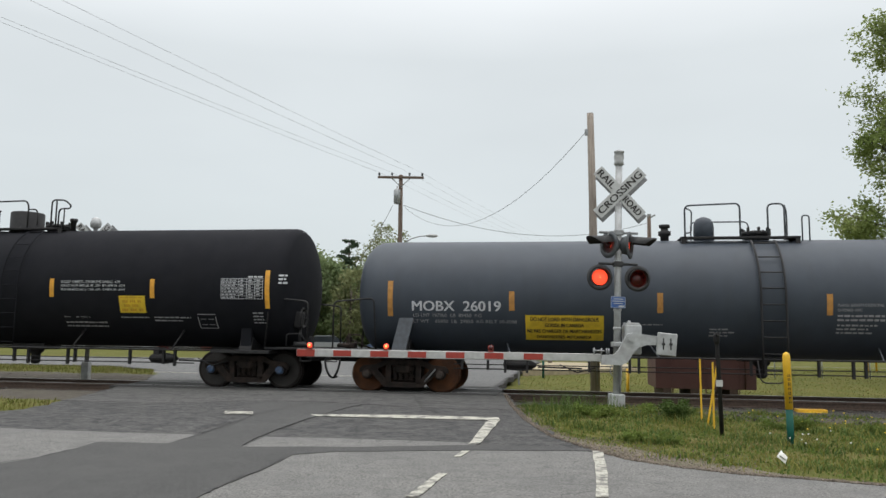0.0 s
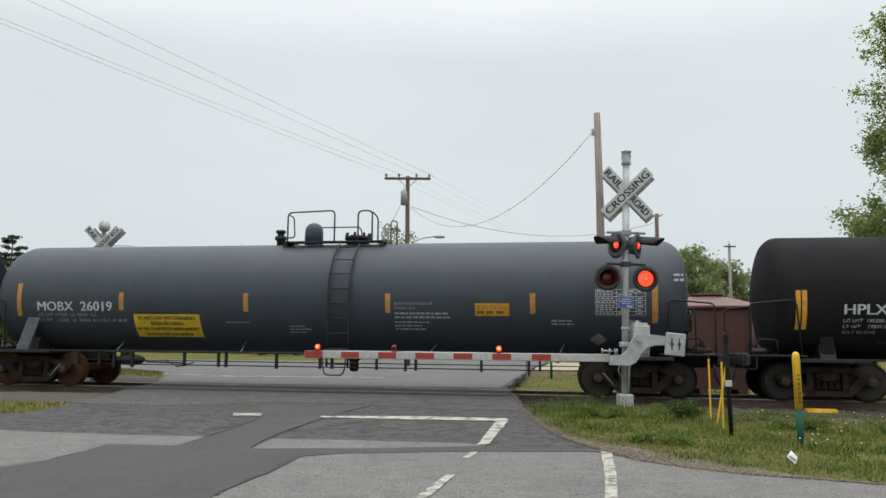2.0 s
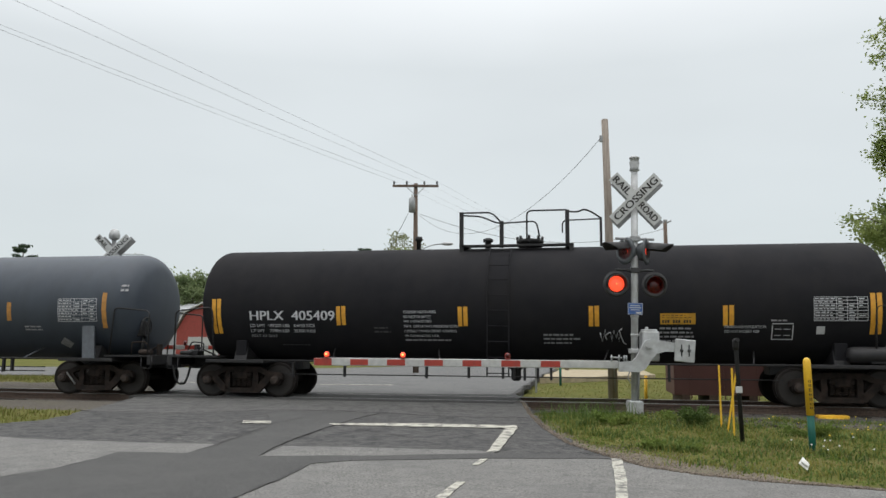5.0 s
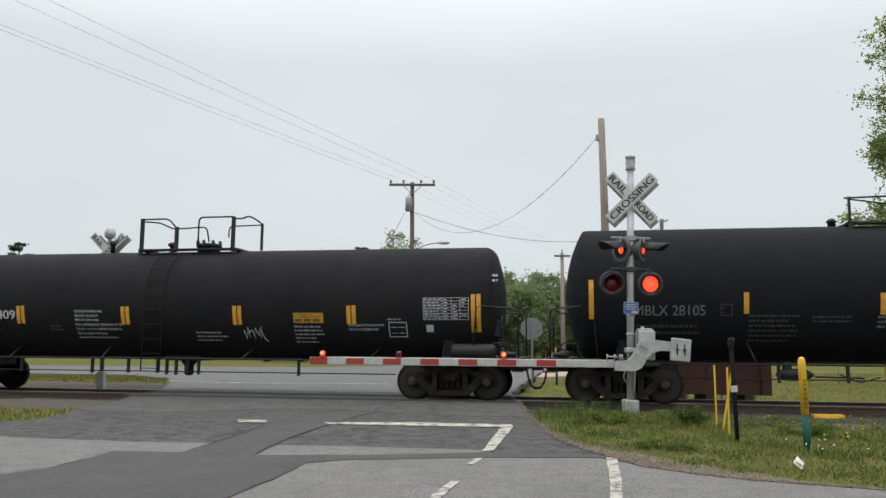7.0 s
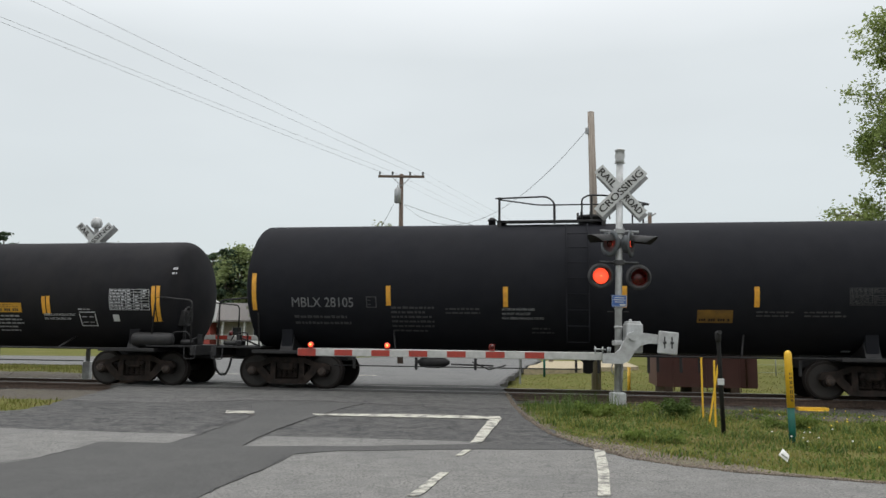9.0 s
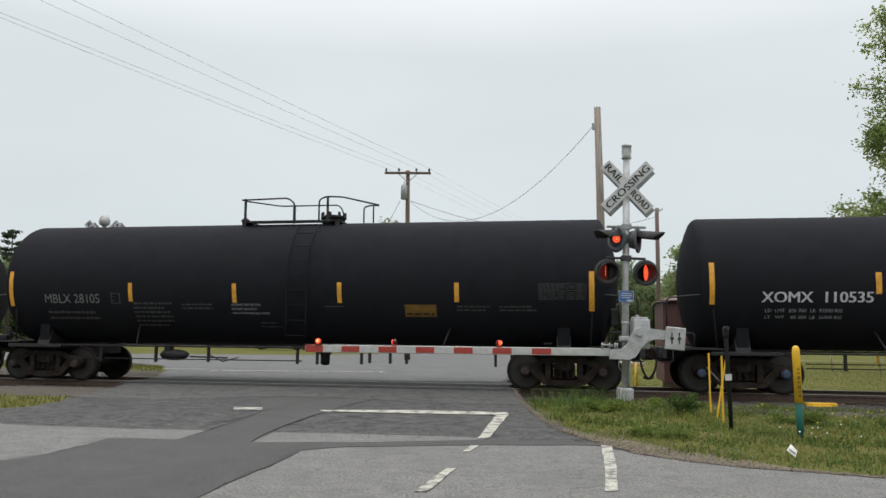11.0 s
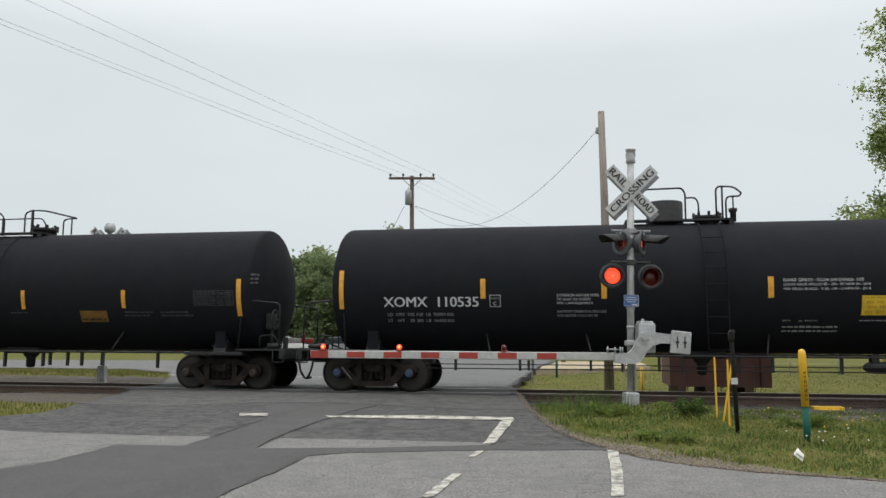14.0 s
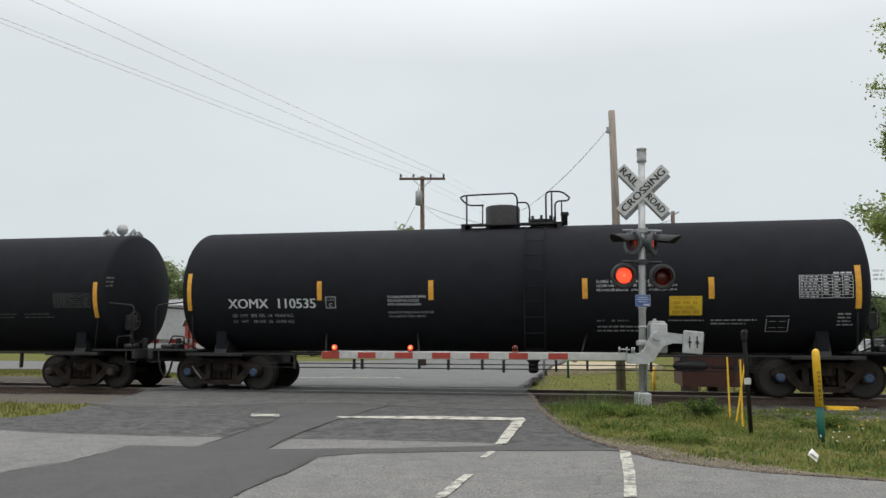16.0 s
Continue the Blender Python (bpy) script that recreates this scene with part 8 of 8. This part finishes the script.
def parked_car(x, y, turn, paint, label):
    car = thing("parked_car", label, "car", pose(x, y, 0.01, 0, 0, turn), "parked cars")
    side = [(-2.2, 0.35), (-2.15, 0.85), (-1.5, 0.95), (1.2, 0.95), (2.0, 0.8), (2.2, 0.6), (2.2, 0.35)]
    up = Matrix(((1, 0, 0, 0), (0, 0, 1, 0), (0, 1, 0, 0), (0, 0, 0, 1)))
    bm = bmesh.new()
    slab(bm, side, -0.86, 0.86, up)
    bmesh.ops.recalc_face_normals(bm, faces=bm.faces[:])
    bmesh.ops.bevel(bm, geom=bm.edges[:], offset=0.06, segments=2, affect="EDGES")
    body = part("car_body", bm, paint, car)
    bm = bmesh.new()
    slab(bm, [(-1.7, 0.94), (-1.2, 1.38), (0.3, 1.42), (1.05, 0.94)], -0.74, 0.74, up)
    bmesh.ops.recalc_face_normals(bm, faces=bm.faces[:])
    part("cabin_glass", bm, WINDOW, car, "dark windows")
    bm = bmesh.new()
    slab(bm, [(-1.25, 1.37), (-1.1, 1.45), (0.2, 1.47), (0.4, 1.40)], -0.72, 0.72, up)
    bmesh.ops.recalc_face_normals(bm, faces=bm.faces[:])
    part("car_roof", bm, paint, car)
    for wx in (-1.35, 1.35):
        for wy in (-0.8, 0.8):
            bm = bmesh.new()
            lathe(bm, [(0.16, wy - 0.1), (0.32, wy - 0.1), (0.32, wy + 0.1), (0.16, wy + 0.1)], "y", 16, 0, Matrix.Translation((wx, 0, 0.32)))
            part("wheel", bm, RUBBER, car)


def build_field_things():
    parked_car(-8.6, 60, 8, CAR_SILVER, "silver parked sedan in the far lot")
    parked_car(-13.4, 61, 4, CAR_WHITE, "white parked sedan in the far lot")
    parked_car(-4.0, 64, 174, CAR_BLUE, "dark blue parked sedan in the far lot")
    parked_car(33.0, 70, 5, CAR_WHITE, "white parked car beyond the field")
    parked_car(37.5, 71, 5, CAR_SILVER, "silver parked car beyond the field")
    bm = bmesh.new()
    tube(bm, bent([(0, 0, -0.1), (0, 0, 2.6), (0.75, 0, 2.7), (0.8, 0, 2.2)], 0.18), 0.055, 8)
    tube(bm, bent([(0.45, 0, -0.1), (0.45, 0, 1.9), (1.2, 0, 1.95), (1.2, 0, -0.1)], 0.18), 0.05, 8)
    s = tagged(part("pipe_frame", bm, POST_YELLOW), "bent yellow steel pipe stand in the field", "pipe frame")
    s.location = (22.0, 40, -0.1)
    fence = thing("wire_fence", "low galvanised wire fence across the field", "fence", pose(10.5, 34, -0.15, 0, 0, -4))
    for k in range(11):
        bm = bmesh.new()
        tube(bm, [(k * 2.0, 0, -0.1), (k * 2.0, 0, 1.15)], 0.025, 6)
        part("fence_post", bm, GALV, fence)
    for z in (0.12, 0.45, 0.8, 1.12):
        bm = bmesh.new()
        tube(bm, [(0, 0, z), (20, 0, z)], 0.012 if z > 1 else 0.006, 5)
        part("fence_wire", bm, GALV, fence)
    bm = bmesh.new()
    sheet(bm, rough_edge([(3.5, 33), (5.2, 34), (9.5, 38), (11, 46), (6.3, 47), (4.4, 38)], 0.3, 0.2), -0.35, 0.02)
    tagged(part("gravel_shoulder", bm, SAND), "sandy gravel shoulder along the far road", "shoulder", kind="structure")


build_far_buildings()
build_field_things()

# ---- what moves ----
# seconds, metres that the train has rolled
ROLL = [(0, 0), (0.5, 2.483), (1.0, 4.921), (1.5, 7.391), (2.0, 10.036), (2.5, 12.483), (3.0, 14.691), (3.5, 17.205), (4.0, 19.499), (6.5, 30.394), (7.0, 32.437), (7.5, 34.433), (8.0, 36.394), (8.5, 38.321), (9.0, 40.207), (11.5, 48.672), (12.0, 50.201), (12.5, 51.667), (13.0, 53.060), (13.5, 54.372), (14.0, 55.607), (14.5, 56.773), (15.0, 57.863), (15.5, 58.894), (16.0, 59.842)]


def rolled(t):
    """Metres rolled by t seconds, along a smooth curve through ROLL."""
    ts = [r[0] for r in ROLL]
    k = max(0, min(len(ts) - 2, sum(1 for a in ts if a <= t) - 1))

    def slope(i):
        a, b = ROLL[max(0, i - 1)], ROLL[min(len(ROLL) - 1, i + 1)]
        return (b[1] - a[1]) / (b[0] - a[0])

    (t0, s0), (t1, s1) = ROLL[k], ROLL[k + 1]
    h = t1 - t0
    u = (t - t0) / h
    return (1 + 2 * u) * (1 - u) ** 2 * s0 + u * (1 - u) ** 2 * h * slope(k) + u * u * (3 - 2 * u) * s1 + u * u * (u - 1) * h * slope(k + 1)


def motions():
    steps = [k / 10 for k in range(161)]
    for spec in CARS:
        walk(spec["car"], [(t, TRACK @ pose(spec["at"] + 3.04 - rolled(t), 0, 0)) for t in steps[::2]])
        for w in spec["wheels"]:
            place, radius = w.location.copy(), w["radius"]
            walk(w, [(t, Matrix.Translation(place) @ Matrix.Rotation(-rolled(t) / radius, 4, "Y")) for t in steps])
    # the flashers: half a beat each, the lit face turned out, then away, in place of switching the lamp
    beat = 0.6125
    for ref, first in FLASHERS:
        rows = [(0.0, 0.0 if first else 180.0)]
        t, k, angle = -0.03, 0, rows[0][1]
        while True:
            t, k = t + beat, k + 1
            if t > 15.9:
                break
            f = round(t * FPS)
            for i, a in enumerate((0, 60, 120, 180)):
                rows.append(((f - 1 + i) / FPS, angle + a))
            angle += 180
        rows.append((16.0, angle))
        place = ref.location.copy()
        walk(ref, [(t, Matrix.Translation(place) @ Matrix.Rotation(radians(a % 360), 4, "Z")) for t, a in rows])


motions()
